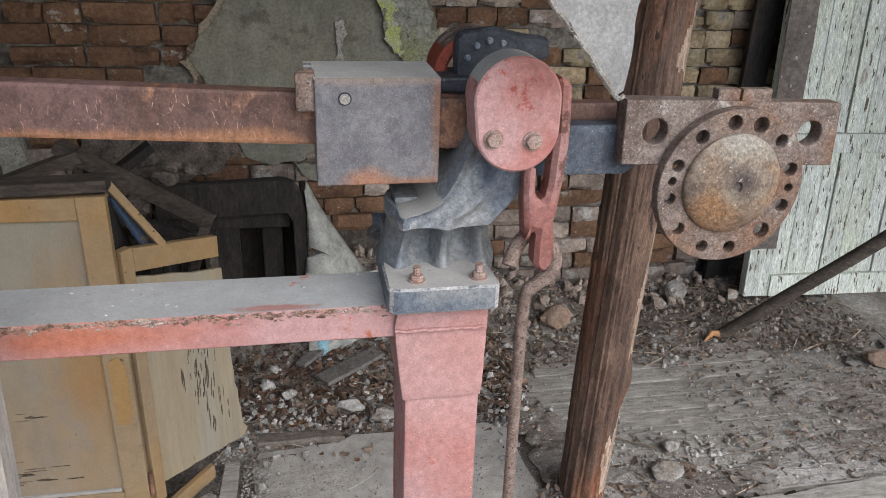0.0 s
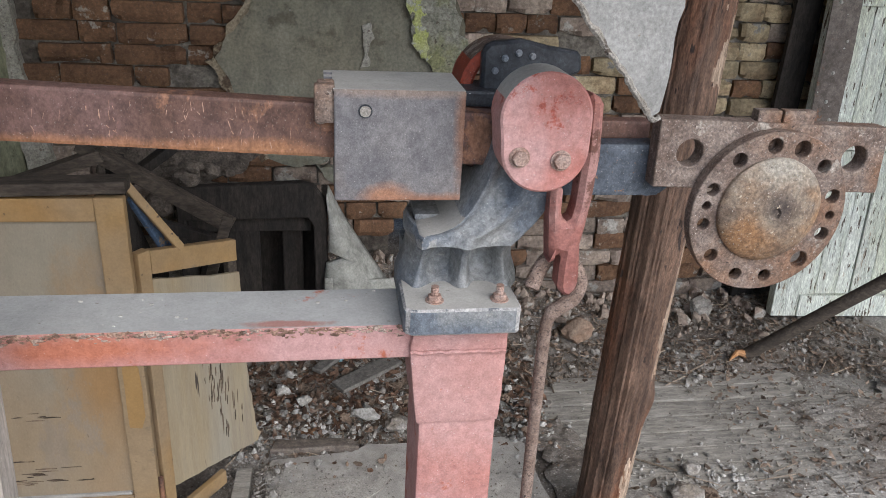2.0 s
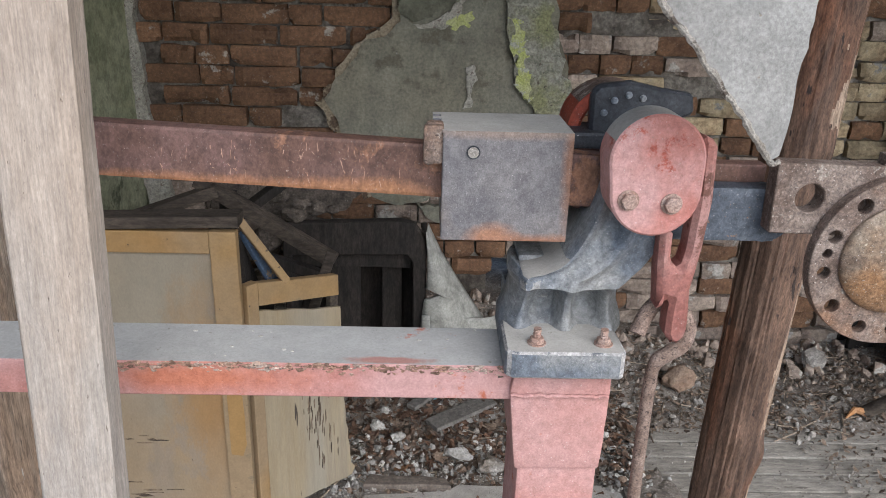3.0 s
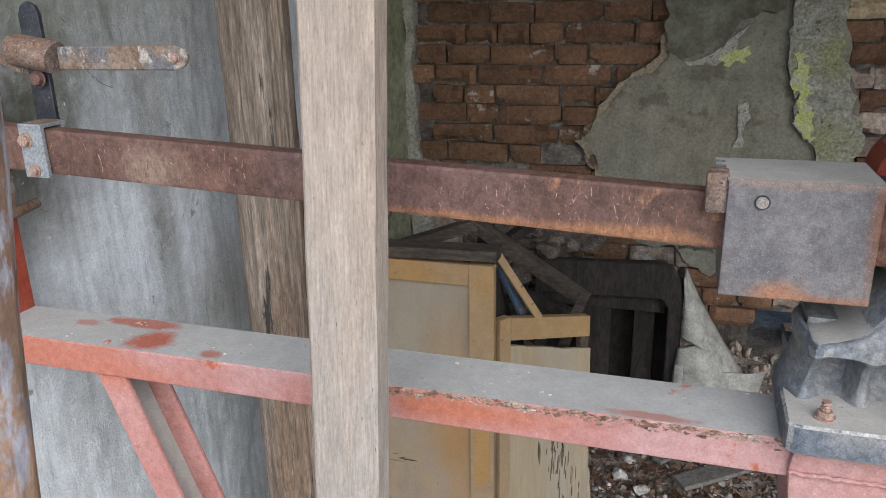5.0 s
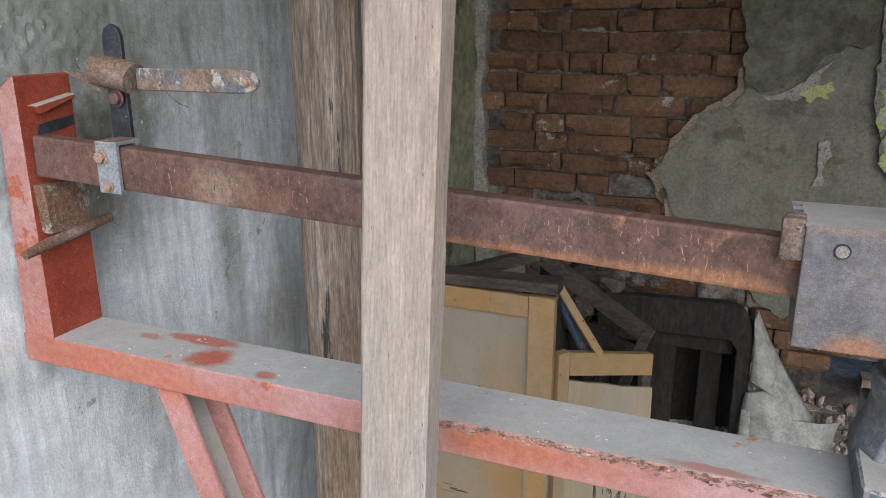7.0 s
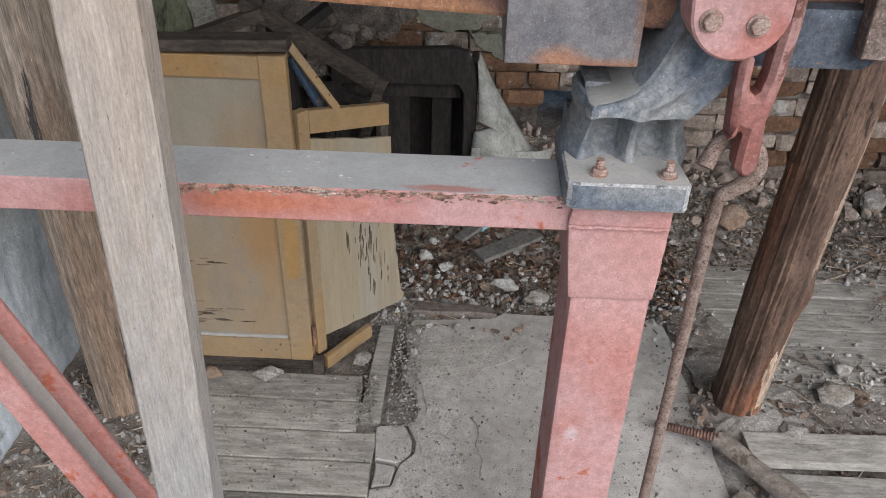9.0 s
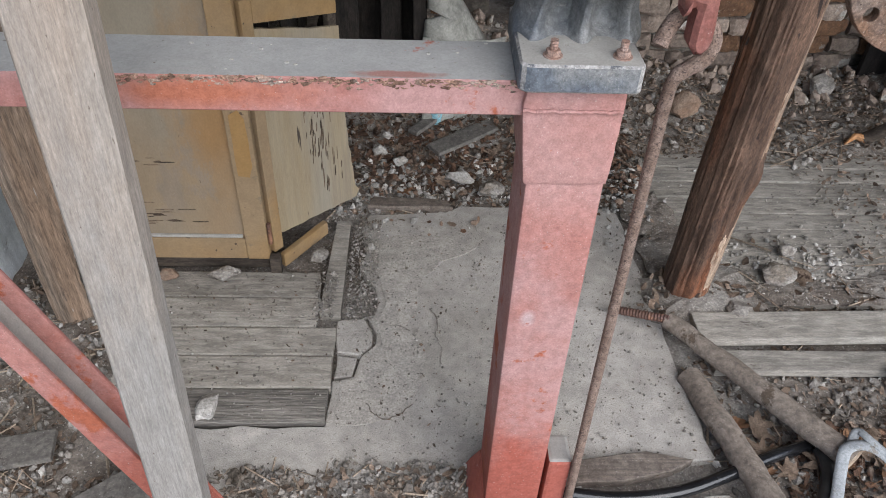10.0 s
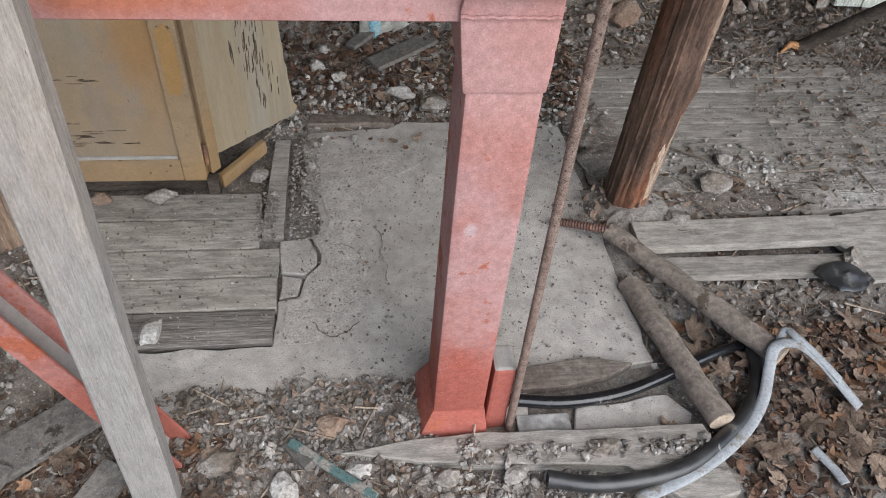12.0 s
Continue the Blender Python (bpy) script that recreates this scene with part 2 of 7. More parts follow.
ROD = surf("pitted_rust_rod", (0.155, 0.105, 0.08), (0.26, 0.19, 0.155), 60, 0.85, 0.1, bump=0.6, fine=420, specks=(0.07, 0.05, 0.042), speck_at=0.6, speck_scale=300, grit=0.4)
GREYWOOD = surf("weathered_grey_timber", (0.30, 0.238, 0.19), (0.365, 0.305, 0.252), 6, 0.88, bump=0.45, fine=300, stretch=(1.5, 1.5, 0.42), stain_scale=3, stain_at=0.61, local=True, specks=(0.14, 0.11, 0.088), speck_at=0.69, speck_scale=120, spec=0.15, grit=0.15, fleck=0.35, blotch=0.35, wood=((300, 300, 20), 0.24, 0.3), blots=(((0.04, 0.02, 0.30), (0.4, 0.4, 0.75), (0.265, 0.25, 0.232), 0.9),), third=(0.32, 0.28, 0.24), stain=(0.38, 0.345, 0.305))
FLOORWOOD = surf("dusty_floor_plank", (0.25, 0.228, 0.196), (0.33, 0.303, 0.265), 4, 0.95, bump=0.45, fine=230, stretch=(0.6, 2.4, 2.4), vary=0.10, stain=(0.125, 0.108, 0.092), stain_scale=7, stain_at=0.61, specks=(0.38, 0.355, 0.315), speck_at=0.67, speck_scale=130, fleck=0.8, grit=0.22, third=(0.29, 0.265, 0.228), wood=((5, 150, 150), 0.14, 0.3))
LOGWOOD = surf("stripped_brown_log", (0.062, 0.038, 0.027), (0.14, 0.085, 0.058), 7, 0.78, bump=0.6, fine=150, stretch=(2.0, 2.0, 0.55), local=True, stain_scale=5, specks=(0.03, 0.02, 0.016), speck_at=0.64, speck_scale=22, grit=0.45, stain=(0.20, 0.145, 0.105), stain_at=0.61, third=(0.17, 0.068, 0.034), wood=((70, 70, 5), 0.26, 0.3))
LOGGREY = surf("weathered_log", (0.16, 0.123, 0.094), (0.31, 0.255, 0.205), 7, 0.9, bump=0.5, fine=130, stretch=(3, 3, 0.25), local=True, stain=(0.05, 0.044, 0.04), stain_scale=7, stain_at=0.58, third=(0.21, 0.145, 0.10), specks=(0.34, 0.30, 0.26), speck_at=0.69, speck_scale=30, grit=0.38, wood=((100, 100, 3), 0.36, 0.6))
# Old dark wood, taken near-black to hold the shade inside cabinet and pile.
DARKWOOD = surf("dark_wood_and_shade", (0.012, 0.010, 0.009), (0.03, 0.024, 0.02), 8, 0.9, bump=0.5, fine=110, stretch=(1.5, 1.5, 0.5), stain=(0.06, 0.05, 0.042), stain_scale=5, stain_at=0.62, grit=0.35, wood=((60, 60, 4), 0.3, 0.4))
OLDBOARD = surf("brown_grey_board", (0.035, 0.027, 0.021), (0.085, 0.067, 0.052), 8, 0.9, bump=0.4, fine=70, stretch=(0.7, 2, 2), local=True, stain=(0.05, 0.04, 0.033), stain_scale=6, stain_at=0.6, wood=((6, 120, 120), 0.3, 0.5))
OCHRE = surf("faded_ochre_paint", (0.255, 0.165, 0.088), (0.272, 0.205, 0.135), 2.2, 0.6, bump=0.1, fine=160, stretch=(1.6, 1.6, 0.8), stain=(0.235, 0.185, 0.135), stain_scale=1.6, stain_at=0.54, specks=(0.11, 0.075, 0.05), speck_at=0.72, speck_scale=30, third=(0.24, 0.205, 0.155), grit=0.07, blotch=0.22, fleck=0.2, blots=(((-0.80, 1.78, 0.80), (0.30, 0.2, 0.20), (0.24, 0.21, 0.16), 0.65), ((-0.66, 1.78, 0.52), (0.07, 0.2, 0.22), (0.285, 0.16, 0.062), 0.7), ((-0.85, 1.78, 0.28), (0.25, 0.2, 0.12), (0.26, 0.185, 0.11), 0.6)))
OCHRE_LEAF = surf("peeling_ochre_paint", (0.28, 0.215, 0.13), (0.31, 0.26, 0.185), 2.4, 0.75, bump=0.12, fine=120, stretch=(3.4, 3.4, 0.35), stain=(0.26, 0.215, 0.155), stain_scale=2.4, stain_at=0.55, specks=(0.05, 0.038, 0.03), speck_at=0.68, speck_scale=13, third=(0.275, 0.24, 0.185), fleck=0.3, grit=0.08, blotch=0.25)
OCHRE_DEEP = surf("ochre_frame_paint", (0.275, 0.16, 0.06), (0.30, 0.195, 0.09), 4, 0.6, bump=0.14, fine=160, third=(0.26, 0.185, 0.11), stain=(0.19, 0.143, 0.095), stain_scale=6, stain_at=0.60, specks=(0.09, 0.06, 0.04), speck_at=0.69, speck_scale=36, grit=0.08, blotch=0.3)
BLUEPAINT = surf("old_blue_paint", (0.03, 0.05, 0.085), (0.045, 0.07, 0.11), 12, 0.8, bump=0.2, stain=(0.15, 0.10, 0.05), stain_scale=9, stain_at=0.54)
WHITEGREEN = surf("flaking_pale_green_paint", (0.46, 0.48, 0.42), (0.60, 0.62, 0.56), 8, 0.8, fine=110, stretch=(3.0, 3.0, 0.45), stain=(0.27, 0.225, 0.17), vary=0.08, grit=0.3, stain_scale=13, stain_at=0.60, specks=(0.10, 0.08, 0.06), bump=1.0, speck_scale=24, speck_at=0.61, third=(0.52, 0.54, 0.44), tooth=0.5)
# Dark blots: mould by the hanger, and above it painted shade under roof and beam.
PLASTER_W = surf("blue_grey_plaster", (0.53, 0.555, 0.57), (0.61, 0.64, 0.66), 4.0, 0.92, third=(0.43, 0.44, 0.42), stain=(0.33, 0.335, 0.315), stain_scale=5, specks=(0.70, 0.72, 0.73), speck_at=0.70, speck_scale=60,
                 blots=(((-1.275, 1.20, 1.50), (0.4, 0.34, 0.24), (0.22, 0.225, 0.195), 0.85), ((-1.275, 1.25, 1.27), (0.4, 0.10, 0.22), (0.13, 0.13, 0.10), 0.9), ((-1.275, 1.42, 0.98), (0.4, 0.26, 0.22), (0.76, 0.80, 0.84), 0.8), ((-1.275, 1.56, 1.2), (0.4, 0.05, 0.5), (0.30, 0.30, 0.28), 0.7)), grit=0.10, wood=((48, 48, 2.4), 0.17, 0.12), blotch=0.3, stain_at=0.63, tooth=0.5, stretch=(1, 1, 1), fine=170, fleck=0.45, bump=0.7)
PLASTER_B = surf("grey_green_plaster", (0.135, 0.13, 0.10), (0.20, 0.193, 0.155), 1.8, 0.92, bump=0.25, fine=90, stain_scale=2.0, stain_at=0.545, specks=(0.36, 0.365, 0.34), speck_at=0.735, speck_scale=14, grit=0.25, blotch=0.5, wood=((7, 7, 1.0), 0.14, 0.05), third=(0.185, 0.168, 0.125), stain=(0.12, 0.11, 0.08))
PLASTER_U = surf("dark_upper_plaster", (0.085, 0.084, 0.06), (0.135, 0.13, 0.098), 2.4, 0.92, bump=0.3, fine=90, stain=(0.085, 0.08, 0.055), stain_scale=3, stain_at=0.55, specks=(0.30, 0.29, 0.26), speck_at=0.70, speck_scale=22, grit=0.2, wood=((9, 9, 1.2), 0.16, 0.05), third=(0.10, 0.103, 0.06))
UNDERCOAT = surf("ochre_brown_undercoat", (0.17, 0.13, 0.085), (0.27, 0.225, 0.16), 14, 0.95, bump=0.7, fine=90, stain=(0.09, 0.062, 0.042), stain_scale=12, stain_at=0.56)
SHEATH = surf("dull_brown_sheet_iron", (0.085, 0.068, 0.058), (0.165, 0.138, 0.12), 7, 0.7, 0.1, bump=0.5, fine=160, stain=(0.15, 0.08, 0.05), stain_scale=6, stain_at=0.58, specks=(0.42, 0.42, 0.39), speck_at=0.69, speck_scale=45, fleck=0.4)
PLASTER_EDGE = surf("broken_plaster_render", (0.225, 0.21, 0.175), (0.31, 0.29, 0.25), 20, 0.95, bump=0.9, fine=70, specks=(0.16, 0.13, 0.11), speck_at=0.62, speck_scale=55)
PLASTER_ROUGH = surf("pebbly_grey_render", (0.17, 0.165, 0.13), (0.25, 0.24, 0.20), 16, 0.95, bump=0.9, fine=70, third=(0.19, 0.19, 0.10), specks=(0.10, 0.085, 0.065), speck_at=0.63, speck_scale=40, grit=0.3)
PLASTER_G = surf("mossy_green_plaster", (0.20, 0.205, 0.125), (0.29, 0.29, 0.20), 3, 0.92, bump=0.3, fine=80, stain=(0.11, 0.115, 0.07), stain_scale=3, stain_at=0.56)
MOSS = surf("yellow_green_lichen", (0.33, 0.36, 0.10), (0.36, 0.36, 0.19), 22, 0.95, bump=0.5, fine=90, stain=(0.33, 0.33, 0.28), stain_scale=16, stain_at=0.53)
MORTAR = surf("crumbly_mortar", (0.05, 0.04, 0.032), (0.17, 0.152, 0.128), 9, 0.97, bump=0.9, fine=60, stain=(0.06, 0.046, 0.038), stain_scale=8, stain_at=0.58, grit=0.35)
# Base colours lowered to take in the roof's shade on the upper wall.
BRICK_A = surf("orange_brown_brick", (0.09, 0.047, 0.026), (0.155, 0.085, 0.047), 8, 0.93, fine=90, specks=(0.10, 0.06, 0.045), speck_at=0.68, speck_scale=34, grit=0.28, stain=(0.235, 0.205, 0.172), stain_at=0.60, stain_scale=9, bump=0.9, fleck=0.3, vary=0.22, blotch=0.7)
BRICK_B = surf("yellow_grey_brick", (0.20, 0.14, 0.082), (0.32, 0.26, 0.165), 8, 0.93, fine=90, vary=0.35, stain=(0.22, 0.205, 0.185), stain_scale=8, stain_at=0.6, specks=(0.11, 0.075, 0.055), speck_at=0.69, speck_scale=34, bump=0.9, fleck=0.3)
BRICK_C = surf("grey_brown_brick", (0.15, 0.112, 0.09), (0.27, 0.215, 0.172), 8, 0.93, fine=90, vary=0.32, stain=(0.31, 0.285, 0.25), stain_scale=9, bump=0.9, fleck=0.3, stain_at=0.56)
EARTH = surf("rubble_dust_ground", (0.115, 0.094, 0.077), (0.20, 0.174, 0.148), 7, 0.97, bump=0.9, fine=170, third=(0.27, 0.25, 0.222), specks=(0.40, 0.38, 0.35), speck_at=0.63, speck_scale=130, grit=0.4, fleck=0.8)
CONCRETE = surf("worn_concrete", (0.345, 0.32, 0.287), (0.415, 0.388, 0.35), 3.5, 0.95, fine=330, stain_scale=3, stain_at=0.60, specks=(0.09, 0.075, 0.062), speck_at=0.645, speck_scale=150, fleck=0.75, grit=0.3, bump=0.5, third=(0.31, 0.285, 0.25), stain=(0.44, 0.41, 0.37), blotch=0.5, tooth=0.5)
STONE = surf("grey_rubble", (0.155, 0.137, 0.118), (0.31, 0.288, 0.26), 22, 0.97, bump=0.5, fine=160, third=(0.15, 0.125, 0.10), grit=0.3, island=0.38)
STONE_W = surf("white_plaster_lump", (0.28, 0.26, 0.23), (0.40, 0.38, 0.35), 22, 0.95, bump=0.6, fine=140, specks=(0.2, 0.17, 0.14), speck_at=0.65, speck_scale=60, island=0.38)
STONE_O = surf("orange_brick_shard", (0.20, 0.13, 0.09), (0.27, 0.20, 0.15), 22, 0.95, bump=0.6, fine=140, vary=0.2)
LITTER = surf("brown_leaf_litter", (0.08, 0.056, 0.040), (0.17, 0.122, 0.088), 45, 0.95, bump=0.2, third=(0.165, 0.125, 0.095), island=0.55)
LITTER_R = surf("red_brown_leaf_scraps", (0.055, 0.031, 0.021), (0.14, 0.08, 0.05), 45, 0.9, bump=0.2, third=(0.14, 0.105, 0.08), island=0.6)
LEAF = surf("dry_plane_leaf", (0.10, 0.07, 0.05), (0.20, 0.15, 0.112), 30, 0.85, bump=0.3, fine=200, vary=0.5, stain=(0.06, 0.04, 0.03), stain_scale=30, stain_at=0.58, spec=0.15)
LEAF_O = surf("curled_orange_leaf", (0.13, 0.068, 0.036), (0.22, 0.125, 0.072), 30, 0.8, bump=0.3, fine=200, vary=0.4, stain=(0.10, 0.06, 0.035), stain_scale=30, stain_at=0.58, spec=0.2)
SOOTY = surf("sooty_masonry", (0.05, 0.04, 0.033), (0.12, 0.098, 0.08), 20, 0.95, bump=0.8, fine=120, specks=(0.2, 0.18, 0.15), speck_at=0.68, speck_scale=60, grit=0.35)
TWIG = surf("dry_twig", (0.19, 0.145, 0.105), (0.31, 0.25, 0.19), 40, 0.9, bump=0.2, island=0.4)
BARKSTICK = surf("dirty_grey_branch", (0.165, 0.135, 0.11), (0.24, 0.20, 0.165), 9, 0.92, bump=0.6, fine=110, stain=(0.10, 0.075, 0.055), stain_scale=9, stain_at=0.58, tooth=0.6, fleck=0.5)
RUBBER = surf("black_plastic_hose", (0.008, 0.008, 0.009), (0.016, 0.016, 0.017), 20, 0.22, stain=(0.10, 0.095, 0.085), stain_scale=14, stain_at=0.6, spec=0.5, blotch=0.2, grit=0.05, bump=0.03)
RUBBER_G = surf("dusty_dark_hose", (0.016, 0.016, 0.017), (0.045, 0.044, 0.042), 20, 0.36, stain_scale=10, blotch=0.3, grit=0.1, bump=0.05, spec=0.5, stain=(0.11, 0.105, 0.095), stain_at=0.62)
STRIPW = surf("pale_plastic_strip", (0.25, 0.262, 0.268), (0.31, 0.32, 0.325), 30, 0.9, bump=0.15, stain=(0.20, 0.185, 0.165), stain_scale=14, stain_at=0.56, spec=0.05, blotch=0.4)
HANDLE = surf("rusty_bar_with_blue_paint", (0.15, 0.10, 0.07), (0.24, 0.18, 0.135), 30, 0.75, 0.1, bump=0.4, fine=260, third=(0.10, 0.12, 0.145), stain=(0.36, 0.32, 0.27), stain_scale=26, stain_at=0.575, fleck=0.5)
FLAKES = surf("lifting_rusty_flakes", (0.13, 0.075, 0.05), (0.27, 0.17, 0.125), 60, 0.85, bump=0.3, fine=300, island=0.5, third=(0.30, 0.24, 0.2))
SPLITWOOD = surf("bared_brown_wood", (0.06, 0.042, 0.03), (0.15, 0.108, 0.075), 40, 0.9, bump=0.3, fine=120, island=0.6)
BROWNBOARD = surf("brown_floor_board", (0.125, 0.10, 0.082), (0.185, 0.155, 0.13), 7, 0.9, bump=0.4, fine=160, wood=((6, 160, 160), 0.3, 0.5), fleck=0.6)
FRAYED = surf("frayed_felt_edge", (0.20, 0.175, 0.145), (0.34, 0.31, 0.27), 60, 0.97, bump=0.9, fine=300, stain=(0.10, 0.08, 0.065), stain_scale=50, stain_at=0.55)
FORKRED = surf("dark_red_iron", (0.20, 0.075, 0.06), (0.27, 0.115, 0.095), 24, 0.7, bump=0.3, fine=300, third=(0.30, 0.165, 0.145), stain=(0.13, 0.06, 0.045), stain_scale=20, stain_at=0.58, specks=(0.42, 0.34, 0.31), speck_at=0.69, speck_scale=220, blotch=0.6)
SCRAPWOOD = surf("dirty_grey_scrap", (0.10, 0.09, 0.08), (0.17, 0.155, 0.138), 9, 0.93, bump=0.5, fine=160, stain=(0.05, 0.042, 0.035), stain_scale=8, stain_at=0.58, fleck=0.6, tooth=0.5)
SHEETG = surf("grey_backing_sheet", (0.27, 0.262, 0.232), (0.33, 0.322, 0.29), 3, 0.85, bump=0.1, fine=130, stain=(0.20, 0.185, 0.155), stain_scale=4, stain_at=0.6)
SLATE = surf("fibrous_roofing_felt", (0.20, 0.192, 0.178), (0.25, 0.242, 0.226), 5, 0.97, bump=0.35, fine=260, stain=(0.22, 0.195, 0.165), stain_scale=7, stain_at=0.62, specks=(0.19, 0.165, 0.14), speck_at=0.71, speck_scale=90, spec=0.1, blotch=0.4)
TEAL = surf("worn_teal_paint", (0.06, 0.115, 0.11), (0.11, 0.155, 0.14), 30, 0.8, bump=0.3, stain=(0.23, 0.21, 0.18), stain_scale=22, stain_at=0.50)
BLUEPLASTIC = surf("pale_blue_plastic", (0.18, 0.34, 0.40), (0.25, 0.42, 0.47), 20, 0.5, bump=0.05, stain=(0.35, 0.35, 0.34), stain_scale=20, stain_at=0.6)
FOLIAGE = surf("green_undergrowth", (0.05, 0.085, 0.02), (0.12, 0.16, 0.04), 12, 0.7, bump=0.1, third=(0.17, 0.19, 0.07))
PEELPIPE = surf("flaking_rusty_pipe", (0.40, 0.22, 0.13), (0.52, 0.37, 0.27), 24, 0.85, bump=0.2, fine=140, stretch=(1, 1, 0.6), stain=(0.42, 0.41, 0.45), stain_scale=26, stain_at=0.52, third=(0.20, 0.115, 0.08), grit=0.3)
ROOFWOOD = surf("dark_roof_boards", (0.10, 0.085, 0.07), (0.16, 0.135, 0.11), 5, 0.9, bump=0.4, fine=60, stretch=(4, 0.5, 4))
WALLRENDER = surf("plain_grey_render", (0.27, 0.26, 0.24), (0.34, 0.33, 0.31), 4, 0.95, bump=0.4, fine=60)


# ---- building blocks ----
PLACE = {}


def thing(name, at, label, category, group="", kind=""):
    ob = new(name)
    ob.empty_display_size = 0.1
    ob.location = at
    PLACE[ob.name] = Matrix.Translation(at)
    return tagged(ob, label, category, group, kind)


def part(name, bm, material, parent=None, label="", smooth=False):
    """One mesh object out of a bmesh in world metres; materials past the first go by the faces' index."""
    me = bpy.data.meshes.new(name)
    bm.to_mesh(me)
    bm.free()
    for mt in (material if isinstance(material, (list, tuple)) else [material]):
        me.materials.append(mt)
    if smooth:
        for p in me.polygons:
            p.use_smooth = True
        me.set_sharp_from_angle(angle=radians(38))
    ob = new(name, me)
    if parent:
        ob.parent = parent
        ob.matrix_parent_inverse = PLACE.get(parent.name, Matrix.Identity(4)).inverted()
    if label:
        tagged(ob, label)
    return ob


def one(name, bm, material, label, category, group="", kind="", smooth=False):
    return tagged(part(name, bm, material, smooth=smooth), label, category, group, kind)


def bevel(bm, w, seg=2):
    if w:
        bmesh.ops.bevel(bm, geom=[e for e in bm.edges if len(e.link_faces) == 2 and e.calc_face_angle(0) > 0.5],
                        offset=w, segments=seg, affect="EDGES", profile=0.6)
    return bm


def box(x0, x1, y0, y1, z0, z1, w=0.003, bm=None):
    b = bmesh.new()
    bmesh.ops.create_cube(b, size=1)
    for v in b.verts:
        v.co = ((x0 + x1) / 2 + v.co.x * (x1 - x0), (y0 + y1) / 2 + v.co.y * (y1 - y0), (z0 + z1) / 2 + v.co.z * (z1 - z0))
    bevel(b, w)
    return merge(bm, b)


def merge(bm, b):
    if bm is None:
        return b
    tmp = bpy.data.meshes.new("tmp")
    b.to_mesh(tmp)
    b.free()
    bm.from_mesh(tmp)
    bpy.data.meshes.remove(tmp)
    return bm


def beam_between(p, q, w, h, wv=0.003, up=(0, 0, 1), bm=None):
    """A squared bar from p to q; w across, h along up."""
    p, q = Vector(p), Vector(q)
    d = (q - p).normalized()
    side = d.cross(Vector(up)).normalized()
    u = side.cross(d)
    b = bmesh.new()
    bmesh.ops.create_cube(b, size=1)
    for v in b.verts:
        v.co = (p + q) / 2 + d * v.co.x * (q - p).length + side * v.co.y * w + u * v.co.z * h
    bmesh.ops.recalc_face_normals(b, faces=b.faces)
    bevel(b, wv)
    return merge(bm, b)


def rod(points, radius, seg=12, bm=None, close=True, flat=1.0):
    """A tube along points; radius a number or one per point."""
    pts = [Vector(p) for p in points]
    rad = radius if isinstance(radius, (list, tuple)) else [radius] * len(pts)
    b = bmesh.new()
    rings = []
    ref = None
    for i, p in enumerate(pts):
        d = (pts[min(i + 1, len(pts) - 1)] - pts[max(i - 1, 0)]).normalized()
        if ref is None:
            ref = Vector((0, 0, 1)) if abs(d.z) < 0.8 else Vector((1, 0, 0))
        s = d.cross(ref).normalized()
        u = s.cross(d)
        ref = u
        rings.append([b.verts.new(p + s * math.cos(a) * rad[i] + u * math.sin(a) * rad[i] * flat)
                      for a in (2 * math.pi * k / seg for k in range(seg))])
    for r0, r1 in zip(rings, rings[1:]):
        for k in range(seg):
            b.faces.new((r0[k], r0[(k + 1) % seg], r1[(k + 1) % seg], r1[k]))
    if close:
        b.faces.new(rings[0][::-1])
        b.faces.new(rings[-1])
    bmesh.ops.recalc_face_normals(b, faces=b.faces)
    return merge(bm, b)


def spline(points, n=8):
    """A smooth curve through points."""
    p = [Vector(points[0])] + [Vector(q) for q in points] + [Vector(points[-1])]
    out = []
    for i in range(1, len(p) - 2):
        a, b, c, d = p[i - 1:i + 3]
        for k in range(n):
            t = k / n
            out.append(0.5 * (2 * b + (c - a) * t + (2 * a - 5 * b + 4 * c - d) * t * t + (3 * b - a - 3 * c + d) * t ** 3))
    return out + [p[-2]]


def slab(outline, y0, y1, axis="y", holes=(), w=0.0, bm=None):
    """An outline (pairs) with holes, thickened from y0 to y1 along an axis: y takes pairs as x, z; z takes pairs as x, y; x as y, z."""
    b = bmesh.new()
    put = {"y": lambda a, c, t: (a, t, c), "z": lambda a, c, t: (a, c, t), "x": lambda a, c, t: (t, a, c)}[axis]
    for loop in (outline, *holes):
        vs = [b.verts.new(put(a, c, y0)) for a, c in loop]
        for i in range(len(vs)):
            b.edges.new((vs[i], vs[(i + 1) % len(vs)]))
    bmesh.ops.triangle_fill(b, edges=b.edges[:], use_beauty=True)
    ext = bmesh.ops.extrude_face_region(b, geom=b.faces[:])
    off = Vector(put(0, 0, y1)) - Vector(put(0, 0, y0))
    for v in ext["geom"]:
        if isinstance(v, bmesh.types.BMVert):
            v.co += off
    bmesh.ops.recalc_face_normals(b, faces=b.faces)
    if w:
        bevel(b, w, 1)
    return merge(bm, b)


def ring(cx, cz, r, n=24, sq=1.0):
    return [(cx + r * math.cos(2 * math.pi * k / n), cz + r * sq * math.sin(2 * math.pi * k / n)) for k in range(n)]


def capsule(c0, r0, c1, r1, n=14):
    """Outline round two circles, the first one above."""
    up = [(c0[0] + r0 * math.cos(a), c0[1] + r0 * math.sin(a)) for a in (math.pi * k / n for k in range(n + 1))]
    lo = [(c1[0] + r1 * math.cos(a), c1[1] + r1 * math.sin(a)) for a in (math.pi + math.pi * k / n for k in range(n + 1))]
    return up + lo


